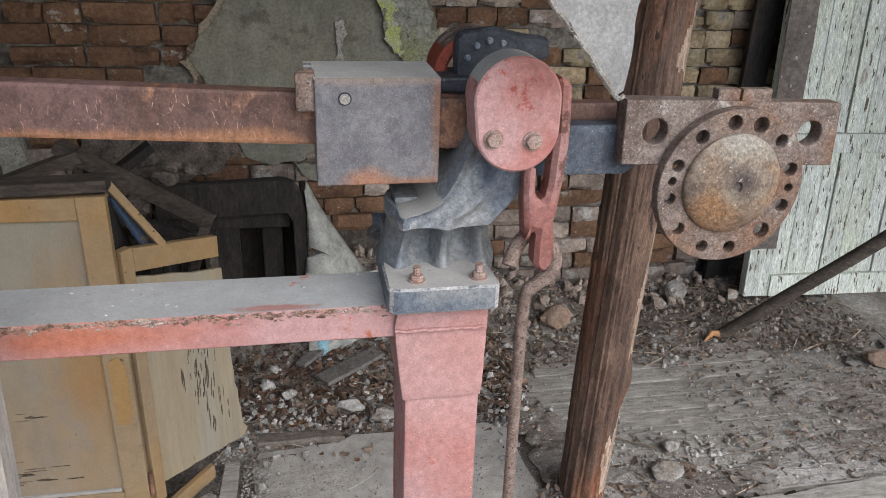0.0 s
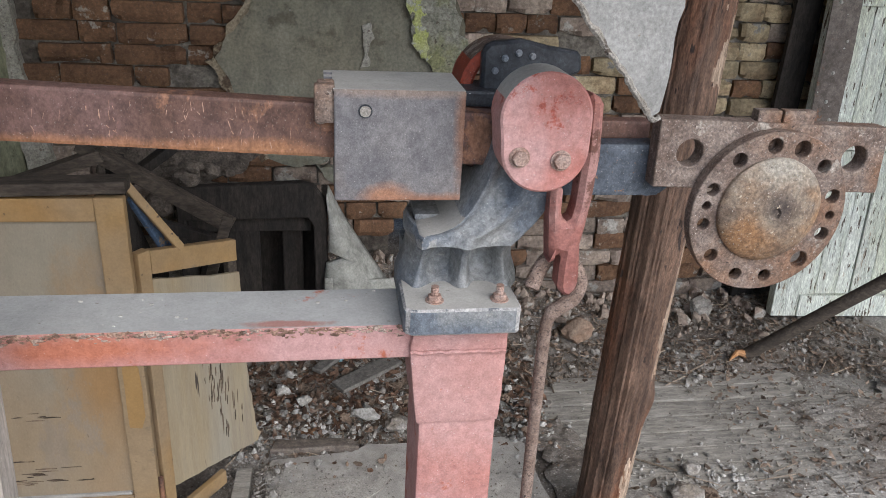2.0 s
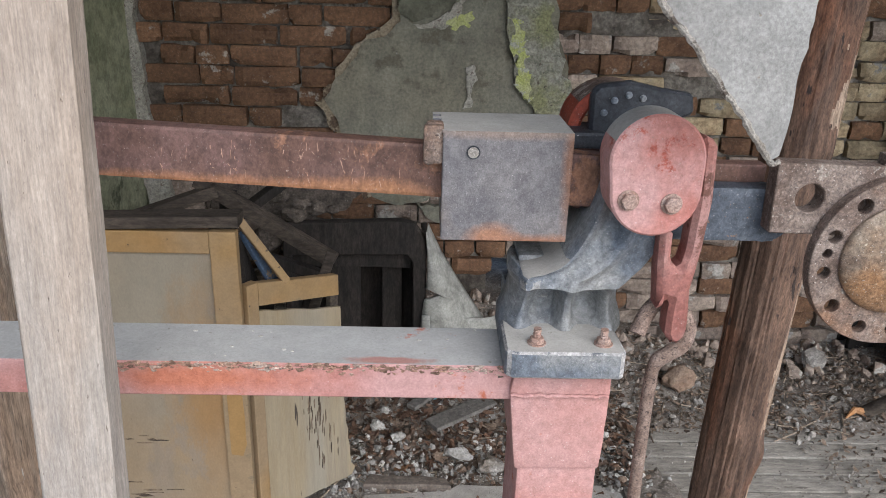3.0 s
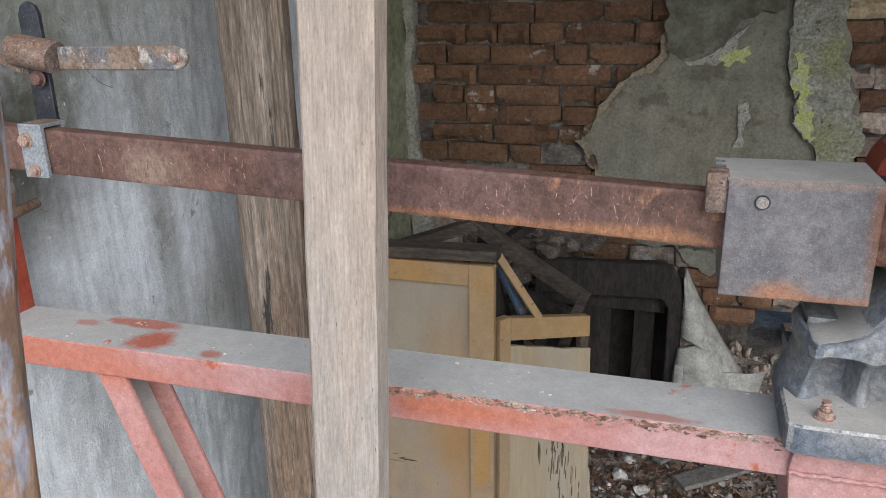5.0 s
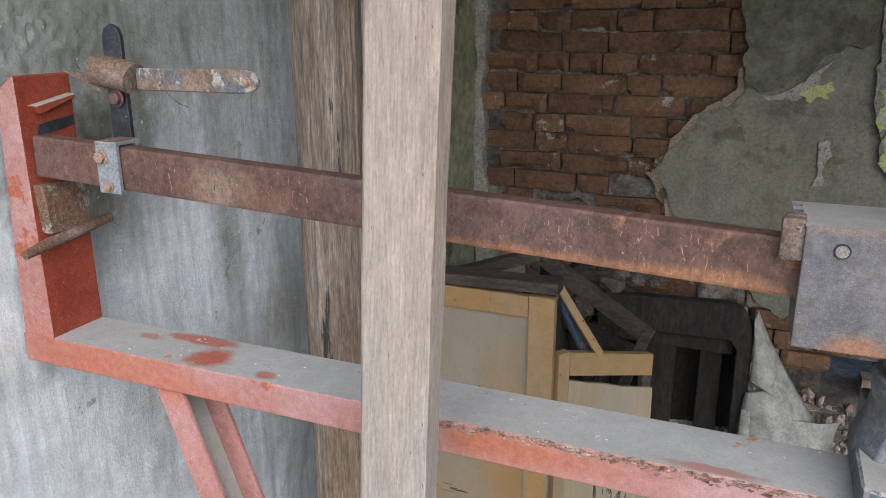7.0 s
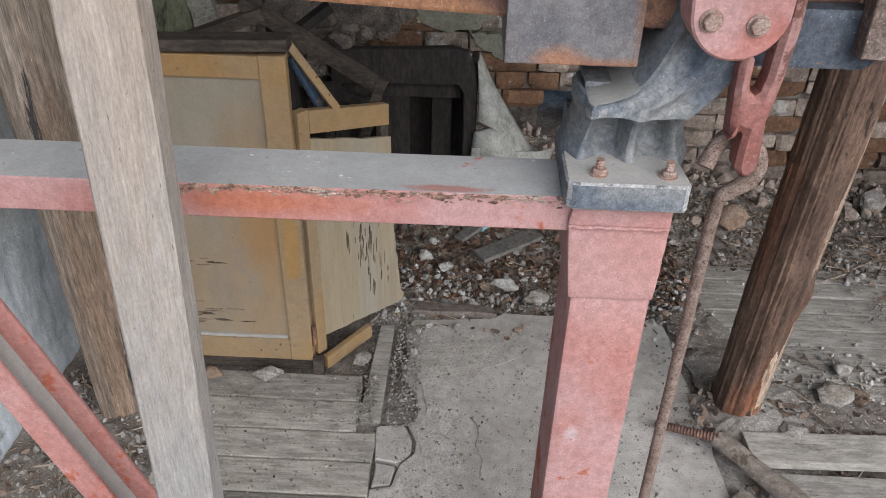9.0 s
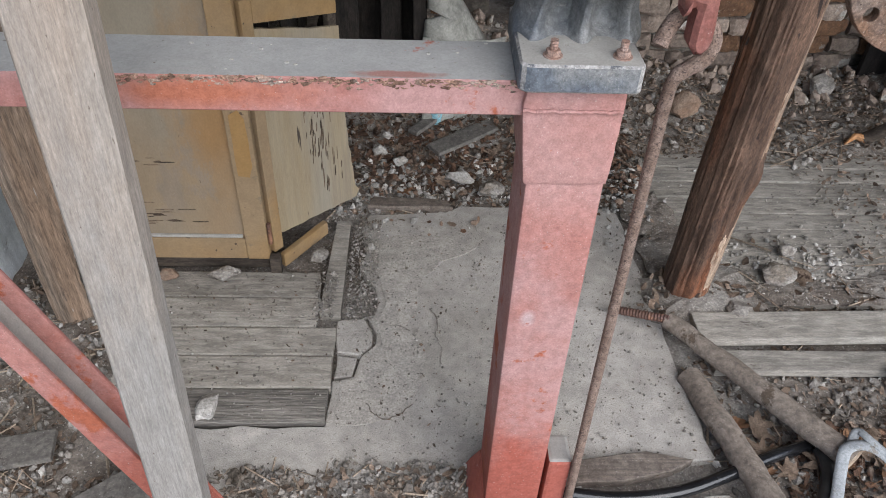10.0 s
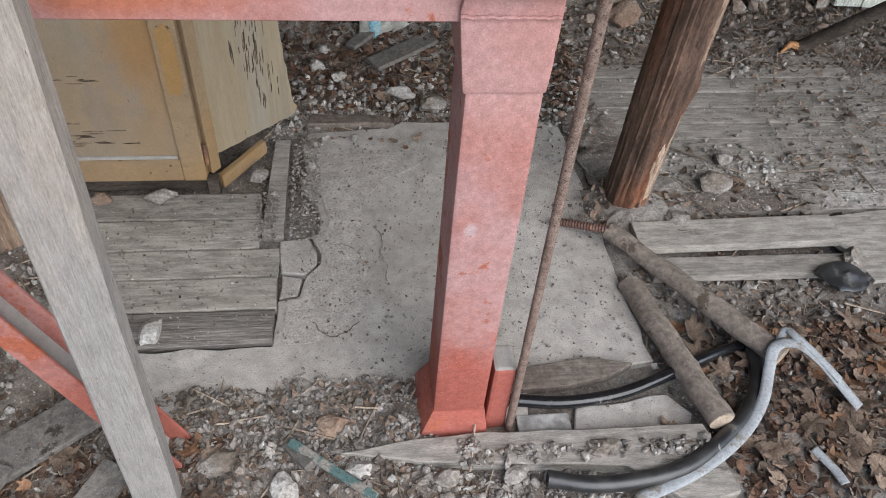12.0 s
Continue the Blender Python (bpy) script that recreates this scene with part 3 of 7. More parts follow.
def rough(bm, amount, scale=9.0, cuts=0):
    """Uneven surface: finer mesh and noise along the normals."""
    if cuts:
        bmesh.ops.subdivide_edges(bm, edges=bm.edges[:], cuts=cuts, use_grid_fill=True)
    bm.normal_update()
    for v in bm.verts:
        v.co += v.normal * amount * noise.noise(v.co * scale) + v.normal * amount * 0.5 * noise.noise(v.co * scale * 3.1)
    return bm


def wobble(outline, amount=0.012, step=0.03, scale=14.0):
    """A broken edge: an outline cut into short steps and shaken."""
    out = []
    for (a, b), (c, d) in zip(outline, outline[1:] + outline[:1]):
        k = max(1, int(math.hypot(c - a, d - b) / step))
        for i in range(k):
            x, y = a + (c - a) * i / k, b + (d - b) * i / k
            out.append((x + amount * noise.noise((x * scale, y * scale, 1.7)), y + amount * noise.noise((x * scale, y * scale, 8.3))))
    return out


def dust_top(bm, index=1, least=0.75):
    bm.normal_update()
    for f in bm.faces:
        if f.normal.z > least:
            f.material_index = index
    return bm


def worn(bm, index, flat=0.94):
    """Gives the rounded edges another material."""
    bm.normal_update()
    for f in bm.faces:
        if max(abs(c) for c in f.normal) < flat:
            f.material_index = index
    return bm


def bolt(x, y, z, r, parent, out=(0, -1, 0), shank=0.0, material=None, name="bolt"):
    """A hexagon head, and a threaded end where it shows."""
    o = Vector(out)
    base = Vector((x, y, z))
    b = rod([base, base + o * r * 0.9], r, 6)
    bevel(b, r * 0.12, 1)
    rod([base, base + o * r * 0.18], r * 1.25, 16, bm=b)
    if shank:
        n = 7
        rod([base + o * (r * 0.9 + shank * k / n) for k in range(n + 1)], [r * (0.55 if k % 2 else 0.47) for k in range(n + 1)], 10, bm=b)
    return part(name, b, material or BOLT, parent)


# ---- the setting ----
WALL_Y = 3.05


def roof_z(y):
    """Under side of the assumed roof, falling towards the back to darken the wall."""
    return 2.6 - 0.27 * (y - 0.22)


HOLE = (0.14, 0.34, 0.10, 0.36)


def inside(x, y, x0, x1, y0, y1, soft=0.04):
    """1 inside a rectangle of the plan, falling to 0 over its border."""
    d = max(x0 - x, x - x1, y0 - y, y - y1)
    return min(1.0, max(0.0, 0.5 - d / soft))


def ground_height(x, y):
    h = -0.012 + 0.022 * noise.noise((x * 3, y * 3, 0)) + 0.014 * noise.noise((x * 9, y * 9, 2)) + 0.007 * noise.noise((x * 27, y * 27, 5))
    # rubble heaped along the back wall, higher behind the cabinet
    back = min(1.0, max(0.0, (y - 2.15) / 0.8))
    h += back * back * (0.20 * min(1.0, max(0.0, (0.95 - x) / 0.7)) + 0.02)
    h += 0.004 * min(1.0, max(0.0, (1.15 - y) / 0.3)) * min(1.0, max(0.0, (x + 0.1) / -0.3 if x < -0.1 else 0.0))
    h += 0.026 * inside(x, y, -0.46, 0.02, 0.6, 1.075, 0.12)
    flat = max(inside(x, y, -0.84, 0.53, 1.13, 2.03), inside(x, y, 0.50, 2.6, 1.62, 2.42), inside(x, y, 0.58, 1.9, 1.28, 1.62))
    h = h * (1 - flat) + flat * -0.022
    return h


def axis_steps(lo, hi, step, far):
    mid = list(np.arange(lo, hi + step / 2, step))
    out, d = [], step
    while sum(out) < far:
        d *= 1.5
        out.append(d)
    less, more = [], []
    a, b = mid[0], mid[-1]
    for d in out:
        a -= d
        b += d
        less.append(a)
        more.append(b)
    return less[::-1] + mid + more


xs, ys = axis_steps(-1.3, 2.9, 0.022, 400), axis_steps(0.55, 3.3, 0.022, 400)
gv = [(x, y, ground_height(x, y) if -1.6 < x < 3.3 and 0 < y < 3.6 else -0.02) for y in ys for x in xs]
nx = len(xs)
gf = [(j * nx + i, j * nx + i + 1, (j + 1) * nx + i + 1, (j + 1) * nx + i) for j in range(len(ys) - 1) for i in range(nx - 1)]
me = bpy.data.meshes.new("ground")
me.from_pydata(gv, [], gf)
me.materials.append(EARTH)
for p in me.polygons:
    p.use_smooth = True
tagged(new("ground", me), "dusty earth floor strewn with fine grey rubble", "ground", kind="structure")

# the back wall: a mortar core round a broken hole, with the bricks set on it further down
core = box(-1.45, HOLE[0], WALL_Y + 0.03, WALL_Y + 0.30, -0.1, 1.84, 0)
box(HOLE[1], 3.2, WALL_Y + 0.03, WALL_Y + 0.30, -0.1, 1.84, 0, bm=core)
box(HOLE[0], HOLE[1], WALL_Y + 0.03, WALL_Y + 0.30, HOLE[3], 1.84, 0, bm=core)
box(HOLE[0], HOLE[1], WALL_Y + 0.03, WALL_Y + 0.30, -0.1, HOLE[2], 0, bm=core)
wall_north = one("wall_north", core, MORTAR, "old brick wall with most of its plaster fallen off", "wall", kind="structure")

# the wall beside the scale, rough plaster with a slight belly
g = bmesh.new()
cols, rows_ = 340, 360
grid = []
for t in np.linspace(0, 1, rows_):
    row = []
    for y in np.linspace(0.2, 2.62, cols):
        z = -0.1 + t * (roof_z(y) + 0.1)
        keyed = 0.0008 + 0.007 * inside(y, z, 0.0, 1.30, 1.20, 3.0, 0.35)
        x = -1.275 + 0.006 * noise.noise((y * 4, z * 4, 1)) + 0.003 * noise.noise((y * 17, z * 17, 4)) - 0.02 * (z > 1.62 and y < 1.0)
        x += keyed * (1.1 * abs(noise.noise((y * 34 + 3 * noise.noise((y * 8, z * 8, 0)), z * 46, 9))) + 0.8 * abs(noise.noise((y * 70, z * 85, 2)))) + 0.0012 * noise.noise((y * 60, z * 22, 6))
        row.append(g.verts.new((x, y, z)))
    grid.append(row)
for j in range(rows_ - 1):
    for i in range(cols - 1):
        g.faces.new((grid[j][i], grid[j][i + 1], grid[j + 1][i + 1], grid[j + 1][i]))
b = box(-1.55, -1.30, 0.2, 2.62, -0.1, 2.6, 0)
for v in b.verts:
    if v.co.z > 1:
        v.co.z = roof_z(v.co.y)
merge(g, b)
one("wall_west", g, PLASTER_W, "blue-grey plastered wall, streaked and blotchy, with shade painted near its top", "wall", kind="structure", smooth=True)
g = rough(box(-1.5, -1.215, 2.62, WALL_Y + 0.015, -0.1, 1.84, 0, None), 0.004, 7, 20)
one("pilaster", g, PLASTER_G, "green-stained plastered corner pier", "pilaster", kind="structure", smooth=True)
g = slab(wobble([(-1.215, 1.8), (-1.215, 0.2), (-1.15, 0.25), (-1.11, 0.62), (-1.16, 0.9), (-1.185, 1.2), (-1.165, 1.6), (-1.17, 1.8)], 0.02, 0.04), WALL_Y - 0.022, WALL_Y + 0.03)
one("plaster_remnant", g, PLASTER_EDGE, "pale broken plaster edge left in the corner", "plaster", kind="structure")
# Added side wall, never in view; it stops short so light enters at the right.
one("wall_east", box(3.2, 3.4, 1.7, 3.35, -0.1, 1.84, 0), WALLRENDER, "assumed plain grey side wall, out of view", "wall", kind="structure")
# Roof out of view; front edge and slope are set to cut the sky light.
g = box(-1.6, 3.5, 0.22, 3.4, 0.0, 0.06, 0)
for k in range(8):
    box(-1.6, 3.5, 0.30 + k * 0.4, 0.38 + k * 0.4, -0.10, -0.002, 0.004, bm=g)
for v in g.verts:
    v.co.z += roof_z(v.co.y) + 0.002
one("ceiling", g, ROOFWOOD, "assumed dark boarded shed roof on joists, out of view", "ceiling", kind="structure")

for pts in ([(1.27, 1.62), (1.25, 1.56), (1.21, 1.53), (1.19, 1.47), (1.215, 1.42)], [(1.19, 1.47), (1.12, 1.485), (1.05, 1.47), (0.98, 1.49), (0.9, 1.475)], [(1.35, 1.5), (1.42, 1.46), (1.40, 1.40), (1.46, 1.36)], [(1.13, 1.20), (1.16, 1.17), (1.20, 1.185), (1.24, 1.16)]):
    pts = [Vector((-1.2750 + 0.006 * noise.noise((p.x * 4, p.y * 4, 1)), p.x + 0.008 * noise.noise(p * 40), p.y + 0.008 * noise.noise(p * 50))) for p in spline([(a, c, 0) for a, c in pts], 8)]
    one("wall_crack", rod(pts, [0.0006 + 0.0005 * noise.noise((i * 0.5, 1, 0)) for i in range(len(pts))], 5), MORTAR, "dark crack in the plaster", "crack", kind="structure")
# plaster still on the back wall
patch = [(-0.505, 1.01), (-0.47, 1.06), (-0.43, 1.107), (-0.395, 1.17), (-0.364, 1.208), (-0.27, 1.262), (-0.22, 1.30), (-0.2, 1.40), (-0.2, 1.8),
         (0.36, 1.8), (0.33, 1.45), (0.35, 1.27), (0.385, 1.17), (0.41, 1.07), (0.395, 0.97), (0.30, 0.86), (0.12, 0.80), (-0.03, 0.72), (-0.11, 0.615), (-0.22, 0.60),
         (-0.33, 0.63), (-0.37, 0.76), (-0.425, 0.85), (-0.47, 0.93)]


def two_tone(outline, y0, y1, front, side, name, label):
    """A sheet of plaster whose broken rim shows another colour."""
    g = slab(outline, y0, y1)
    g.normal_update()
    for f in g.faces:
        if abs(f.normal.y) < 0.7:
            f.material_index = 1
    return one(name, g, [front, side], label, "plaster", kind="structure")


two_tone(wobble(patch, 0.022, 0.025), WALL_Y - 0.026, WALL_Y + 0.03, PLASTER_B, PLASTER_EDGE, "plaster_patch", "grey-green plaster patch with a broken edge")
rim = [(x - 0.035 if x < -0.1 else x - 0.01, z - (0.02 if z < 1.2 else 0)) for x, z in patch[:8]] + [(-0.1, 1.4), (-0.1, 0.7)] + [(x - 0.03, z - 0.012) for x, z in patch[-4:]]
two_tone(wobble(rim, 0.03, 0.02, 19), WALL_Y - 0.016, WALL_Y + 0.03, UNDERCOAT, UNDERCOAT, "plaster_undercoat", "brown crumbling undercoat showing round the plaster")
two_tone(wobble([(-0.30, 1.8), (-0.264, 1.60), (-0.235, 1.45), (-0.231, 1.325), (-0.176, 1.299), (-0.12, 1.305), (-0.069, 1.329), (-0.03, 1.372), (0.005, 1.401), (0.062, 1.454), (0.13, 1.46), (0.155, 1.54), (0.15, 1.8)], 0.022, 0.015, 26),
         WALL_Y - 0.043, WALL_Y - 0.022, PLASTER_U, PLASTER_EDGE, "plaster_coat", "dark upper coat of plaster, broken along its foot")
two_tone(wobble([(0.15, 1.8), (0.157, 1.434), (0.163, 1.307), (0.19, 1.18), (0.214, 1.09), (0.283, 0.965), (0.35, 0.94), (0.415, 0.97), (0.429, 1.048), (0.39, 1.13), (0.355, 1.216), (0.33, 1.33), (0.315, 1.45), (0.335, 1.8)], 0.026, 0.018, 24),
         WALL_Y - 0.048, WALL_Y - 0.022, PLASTER_ROUGH, PLASTER_EDGE, "render_strip", "rough grey render strip beside the smooth plaster")
two_tone(wobble([(-0.176, 1.292), (-0.12, 1.298), (-0.065, 1.325), (-0.02, 1.368), (0.03, 1.41), (0.0, 1.36), (-0.02, 1.30), (-0.07, 1.28), (-0.13, 1.275)], 0.012, 0.012, 40), WALL_Y - 0.034, WALL_Y - 0.02, PLASTER_EDGE, PLASTER_EDGE, "plaster_scar", "pale chipped lip under the upper coat")
for name_, pts in (("lichen", [(0.180, 1.33), (0.195, 1.19), (0.215, 1.06), (0.27, 1.02), (0.265, 1.10), (0.235, 1.20), (0.225, 1.3)]),
                   ("lichen", [(-0.055, 1.30), (-0.02, 1.325), (0.04, 1.33), (0.03, 1.29), (-0.03, 1.275)])):
    yy = WALL_Y - 0.051 if pts[0][0] > 0.1 else WALL_Y - 0.036
    one(name_, slab(wobble(pts, 0.03, 0.008, 55), yy, yy + 0.004), MOSS, "yellow-green lichen patch on the plaster", "lichen", "lichen patches")
one("plaster_scar", slab(wobble([(0.02, 1.14), (0.05, 1.15), (0.06, 1.10), (0.04, 1.04), (0.055, 0.99), (0.015, 0.985), (0.03, 1.05)], 0.012, 0.012, 40), WALL_Y - 0.034, WALL_Y - 0.028), PLASTER_EDGE,
    "pale chipped scar in the plaster", "plaster", kind="structure")
one("plaster_remnant", slab(wobble([(-0.16, 0.60), (-0.02, 0.585), (0.03, 0.54), (-0.02, 0.50), (-0.12, 0.56)], 0.02, 0.02, 30), WALL_Y - 0.02, WALL_Y + 0.03), PLASTER_B,
    "small plaster remnant above the rubble", "plaster", kind="structure")

# ---- the scale: red frame ----
RAIL_Y0, RAIL_Y1 = 1.0, 1.108
frame_ = thing("scale_stand", (0, 1.05, 0), "red-painted steel scale stand with dust on its rail", "scale stand")
# hollow post with a welded collar and a flared foot
post = box(0.0, 0.108, 0.996, 1.12, 0.06, 0.9, 0.005)
part("post", rough(post, 0.0012, 18, 3), RED, frame_, "chalky red box-section post", smooth=True)
g = bmesh.new()
prof = [(0.884, 0.0), (0.93, 0.006), (1.005, 0.012), (1.03, 0.008)]
loops = []
for z, o in prof:
    loops.append([g.verts.new(c) for c in ((-0.004 - o, 0.991, z), (0.11 + o * 0.3, 0.991, z), (0.11 + o * 0.3, 1.124, z), (-0.004 - o, 1.124, z))])
for a, b in zip(loops, loops[1:]):
    for k in range(4):
        g.faces.new((a[k], a[(k + 1) % 4], b[(k + 1) % 4], b[k]))
g.faces.new(loops[0][::-1]); g.faces.new(loops[-1])
bmesh.ops.recalc_face_normals(g, faces=g.faces)
part("collar", rough(bevel(g, 0.004), 0.0015, 20, 3), RED, frame_, "welded red sleeve on the post head", smooth=True)
seam = [(-0.016 + 0.126 * k / 30, 0.988 + 0.001 * math.sin(k * 2.1), 0.999 + 0.003 * noise.noise((k * 0.4, 0, 0))) for k in range(31)]
part("weld_seam", rod(seam, [0.0022 + 0.0016 * abs(noise.noise((k * 0.9, 3, 0))) for k in range(31)], 8), RED, frame_, smooth=True)
g = bmesh.new()
loops = []
for z, o in ((-0.03, 0.034), (0.0, 0.03), (0.03, 0.02), (0.078, 0.001)):
    loops.append([g.verts.new(c) for c in ((-0.001 - o, 0.994 - o * 0.75, z), (0.109 + o * 0.35, 0.994 - o * 0.75, z), (0.109 + o * 0.35, 1.121 + o * 0.5, z), (-0.001 - o, 1.121 + o * 0.5, z))])
for a, b in zip(loops, loops[1:]):
    for k in range(4):
        g.faces.new((a[k], a[(k + 1) % 4], b[(k + 1) % 4], b[k]))
g.faces.new(loops[0][::-1]); g.faces.new(loops[-1])
bmesh.ops.recalc_face_normals(g, faces=g.faces)
part("foot", bevel(g, 0.003), RED, frame_, "flared red foot", smooth=True)
# rail: a channel, open side down, its top under dust with flaked paint along the front edge
rail = slab([(RAIL_Y0, 0.985), (RAIL_Y0 + 0.008, 0.985), (RAIL_Y0 + 0.008, 1.026), (RAIL_Y1 - 0.008, 1.026), (RAIL_Y1 - 0.008, 0.985), (RAIL_Y1, 0.985), (RAIL_Y1, 1.034), (RAIL_Y0, 1.034)], -1.268, -0.004, "x", w=0.002)
part("rail", dust_top(rail), [RED, DUST_RED], frame_, "red channel rail with dusty top")
g = bmesh.new()
for k in range(420):
    x = -0.54 + 0.53 * k / 420
    s = 0.0012 + 0.0046 * abs(noise.noise((x * 25, k * 0.7, 3)))
    if noise.noise((x * 9, 0, 7)) < -0.18:
        continue
    b = bmesh.new()
    bmesh.ops.create_icosphere(b, subdivisions=1, radius=s)
    for v in b.verts:
        v.co = Vector((v.co.x * 1.8, v.co.y * 0.7, v.co.z * 0.6)) + Vector((x, RAIL_Y0 + 0.0005, 1.033 - 0.020 * abs(noise.noise((x * 14, k * 0.9, 0))))) + 0.003 * noise.noise_vector(v.co * 300 + Vector((k, 0, 0)))
    merge(g, b)
part("flaked_paint", g, FLAKES, frame_, "flaking paint and rust along the rail edge")
r = random.Random(31)
g = bmesh.new()
for k in range(60):
    x, y, q = r.uniform(-1.19, -0.03), r.uniform(1.008, 1.10), r.uniform(0.0008, 0.0026)
    b = bmesh.new()
    bmesh.ops.create_icosphere(b, subdivisions=1, radius=q)
    for v in b.verts:
        v.co = Vector((x + v.co.x * 1.4, y + v.co.y, 1.0345 + v.co.z * 0.6))
    merge(g, b)
tagged(part("plaster_crumbs", g, STONE_W, frame_), "pale plaster crumbs in the dust on the rail", kind="stuff")
# upright at the wall end
up = slab([(-1.268, 1.001), (-1.200, 1.001), (-1.200, 1.106), (-1.268, 1.106), (-1.268, 1.098), (-1.210, 1.098), (-1.210, 1.010), (-1.268, 1.010)], 0.9868, 1.455, "z", w=0.002)
up.normal_update()
# Faces turned to the front get the paler red, as if lit.
for f in up.faces:
    if f.normal.y < -0.5:
        f.material_index = 1
for v in up.verts:
    if v.co.x < -1.24:
        v.co.x += 0.028 * (v.co.z - 0.978) / 0.477
        v.co.z -= 0.022 * (v.co.z > 1.4)
part("upright", up, [RED_DEEP, RED], frame_, "deep red upright channel against the wall, paler on its lit front")
g = slab([(1.018, 1.410), (1.098, 1.424), (1.098, 1.416), (1.03, 1.396)], -1.201, -1.184, "x", w=0.002)
part("lug", dust_top(g, 1, 0.5), [RED_DEEP, DUST], frame_, "small guide lug with dust on it")
# No opening is cut; a thin dark plate paints the shade in the slot.
part("slot", slab([(1.03, 1.362), (1.10, 1.372), (1.10, 1.388), (1.035, 1.380)], -1.2005, -1.198, "x"), IRON_DARK, frame_, "flat dark patch for the shade in the slot above the beam end")
part("stop_plate", slab([(1.005, 1.29), (1.10, 1.29), (1.09, 1.205), (1.01, 1.21)], -1.199, -1.178, "x", w=0.003), RUST_GREY, frame_, "grey rusty stop plate")
part("stop_pin", rod([(-1.175, 0.955, 1.192), (-1.178, 1.0, 1.198), (-1.178, 1.13, 1.212)], [0.007, 0.0095, 0.008], 10), RUST_GREY, frame_, "rusty stop pin", smooth=True)
# brace: a channel, open towards the top
bd = Vector((0.255, -0.045, -0.568)).normalized()
nrm = Vector((-bd.z, 0, bd.x)).normalized()
a0 = Vector((-1.001, 0, 0.986)) - bd * 0.036; a1 = a0 + bd * (1.05 / -bd.z)
def brace_bar(y0, y1, off0, off1):
    b = bmesh.new()
    vs = [b.verts.new(p + nrm * o + Vector((0, y, 0))) for p in (a0, a1) for y in (y0, y1) for o in (off0, off1)]
    for q in ((0, 1, 3, 2), (4, 6, 7, 5), (0, 4, 5, 1), (2, 3, 7, 6), (0, 2, 6, 4), (1, 5, 7, 3)):
        b.faces.new([vs[i] for i in q])
    bmesh.ops.recalc_face_normals(b, faces=b.faces)
    return bevel(b, 0.002)
g = brace_bar(1.0085, 1.0165, 0.0, 0.048)
merge(g, brace_bar(1.082, 1.09, 0.0, 0.048))
part("brace", g, RED, frame_, "slanting red channel brace")
part("brace_web", brace_bar(1.016, 1.0825, 0.002, 0.010), DUST, frame_, "dusty inner web of the brace")
one("steel_stub", dust_top(box(0.1165, 0.163, 1.0, 1.066, -0.02, 0.212, 0.008)), [RED, DUST], "short red steel stub with a dusty top", "stub")

# ---- bearing pedestal on the post ----
ped = thing("scale_pedestal", (0.05, 1.05, 1.03), "blue-black cast iron bearing pedestal bolted on the post", "pedestal")
base = slab([(-0.018, 0.966), (0.117, 0.966), (0.122, 0.974), (0.118, 1.135), (-0.026, 1.135), (-0.028, 0.974)], 1.036, 1.073, "z", w=0.003)
part("base_plate", worn(dust_top(base), 2, 0.9), [IRON, DUST, EDGE_PALE], ped, "thick base plate under dust")
neck = bmesh.new()
loops = []
FRONT = ((0, 0), (0.08, 0.1), (0.20, 1), (0.38, 1), (0.47, -0.25), (0.55, -0.25), (0.64, 1), (0.82, 1), (0.93, 0.1), (1, 0))
for z, x0, x1, y0, y1, deep in ((1.066, -0.011, 0.116, 1.030, 1.132, 0.010), (1.085, -0.008, 0.113, 1.036, 1.13, 0.026), (1.115, -0.001, 0.108, 1.034, 1.125, 0.028), (1.138, 0.0, 0.107, 1.016, 1.12, 0.020), (1.160, -0.004, 0.110, 0.996, 1.112, 0.004)):
    loops.append([neck.verts.new((x0 + (x1 - x0) * s, y0 + deep * o, z)) for s, o in FRONT] + [neck.verts.new((x1, y1, z)), neck.verts.new((x0, y1, z))])
for a, b in zip(loops, loops[1:]):
    for k in range(12):
        neck.faces.new((a[k], a[(k + 1) % 12], b[(k + 1) % 12], b[k]))
neck.faces.new(loops[0][::-1]); neck.faces.new(loops[-1])
bmesh.ops.recalc_face_normals(neck, faces=neck.faces)
bmesh.ops.subdivide_edges(neck, edges=neck.edges[:], cuts=2, use_grid_fill=True, smooth=0.6)
part("neck", neck, IRON, ped, "ribbed cast neck", smooth=True)
part("back_plate", box(-0.020, 0.0, 1.10, 1.136, 1.07, 1.112, 0.003), IRON, ped)
left = spline([(-0.013, 0, 1.150), (-0.011, 0, 1.166), (0.010, 0, 1.172), (0.031, 0, 1.183), (0.048, 0, 1.206), (0.062, 0, 1.236), (0.073, 0, 1.27), (0.079, 0, 1.31)], 5)
right = spline([(0.110, 0, 1.149), (0.119, 0, 1.158), (0.131, 0, 1.172), (0.144, 0, 1.19), (0.154, 0, 1.21), (0.161, 0, 1.235), (0.164, 0, 1.265), (0.160, 0, 1.31)], 5)
arm = bmesh.new()
rows, nu_ = [], 26
for a, c in zip(left, right):
    row = []
    for k in range(nu_ + 1):
        u = k / nu_
        p = a.lerp(c, u)
        y = 0.986 - 0.0085 * math.exp(-((u - 0.05) / 0.07) ** 2) - 0.010 * math.exp(-((u - 0.50) / 0.10) ** 2) + 0.012 * max(0, u - 0.62) + 0.0012 * noise.noise(p * 60)
        y += 0.006 * (k in (0, nu_))
        row.append(arm.verts.new((p.x, y, p.z)))
    rows.append(row)
for a, c in zip(rows, rows[1:]):
    for k in range(nu_):
        arm.faces.new((a[k], a[k + 1], c[k + 1], c[k]))
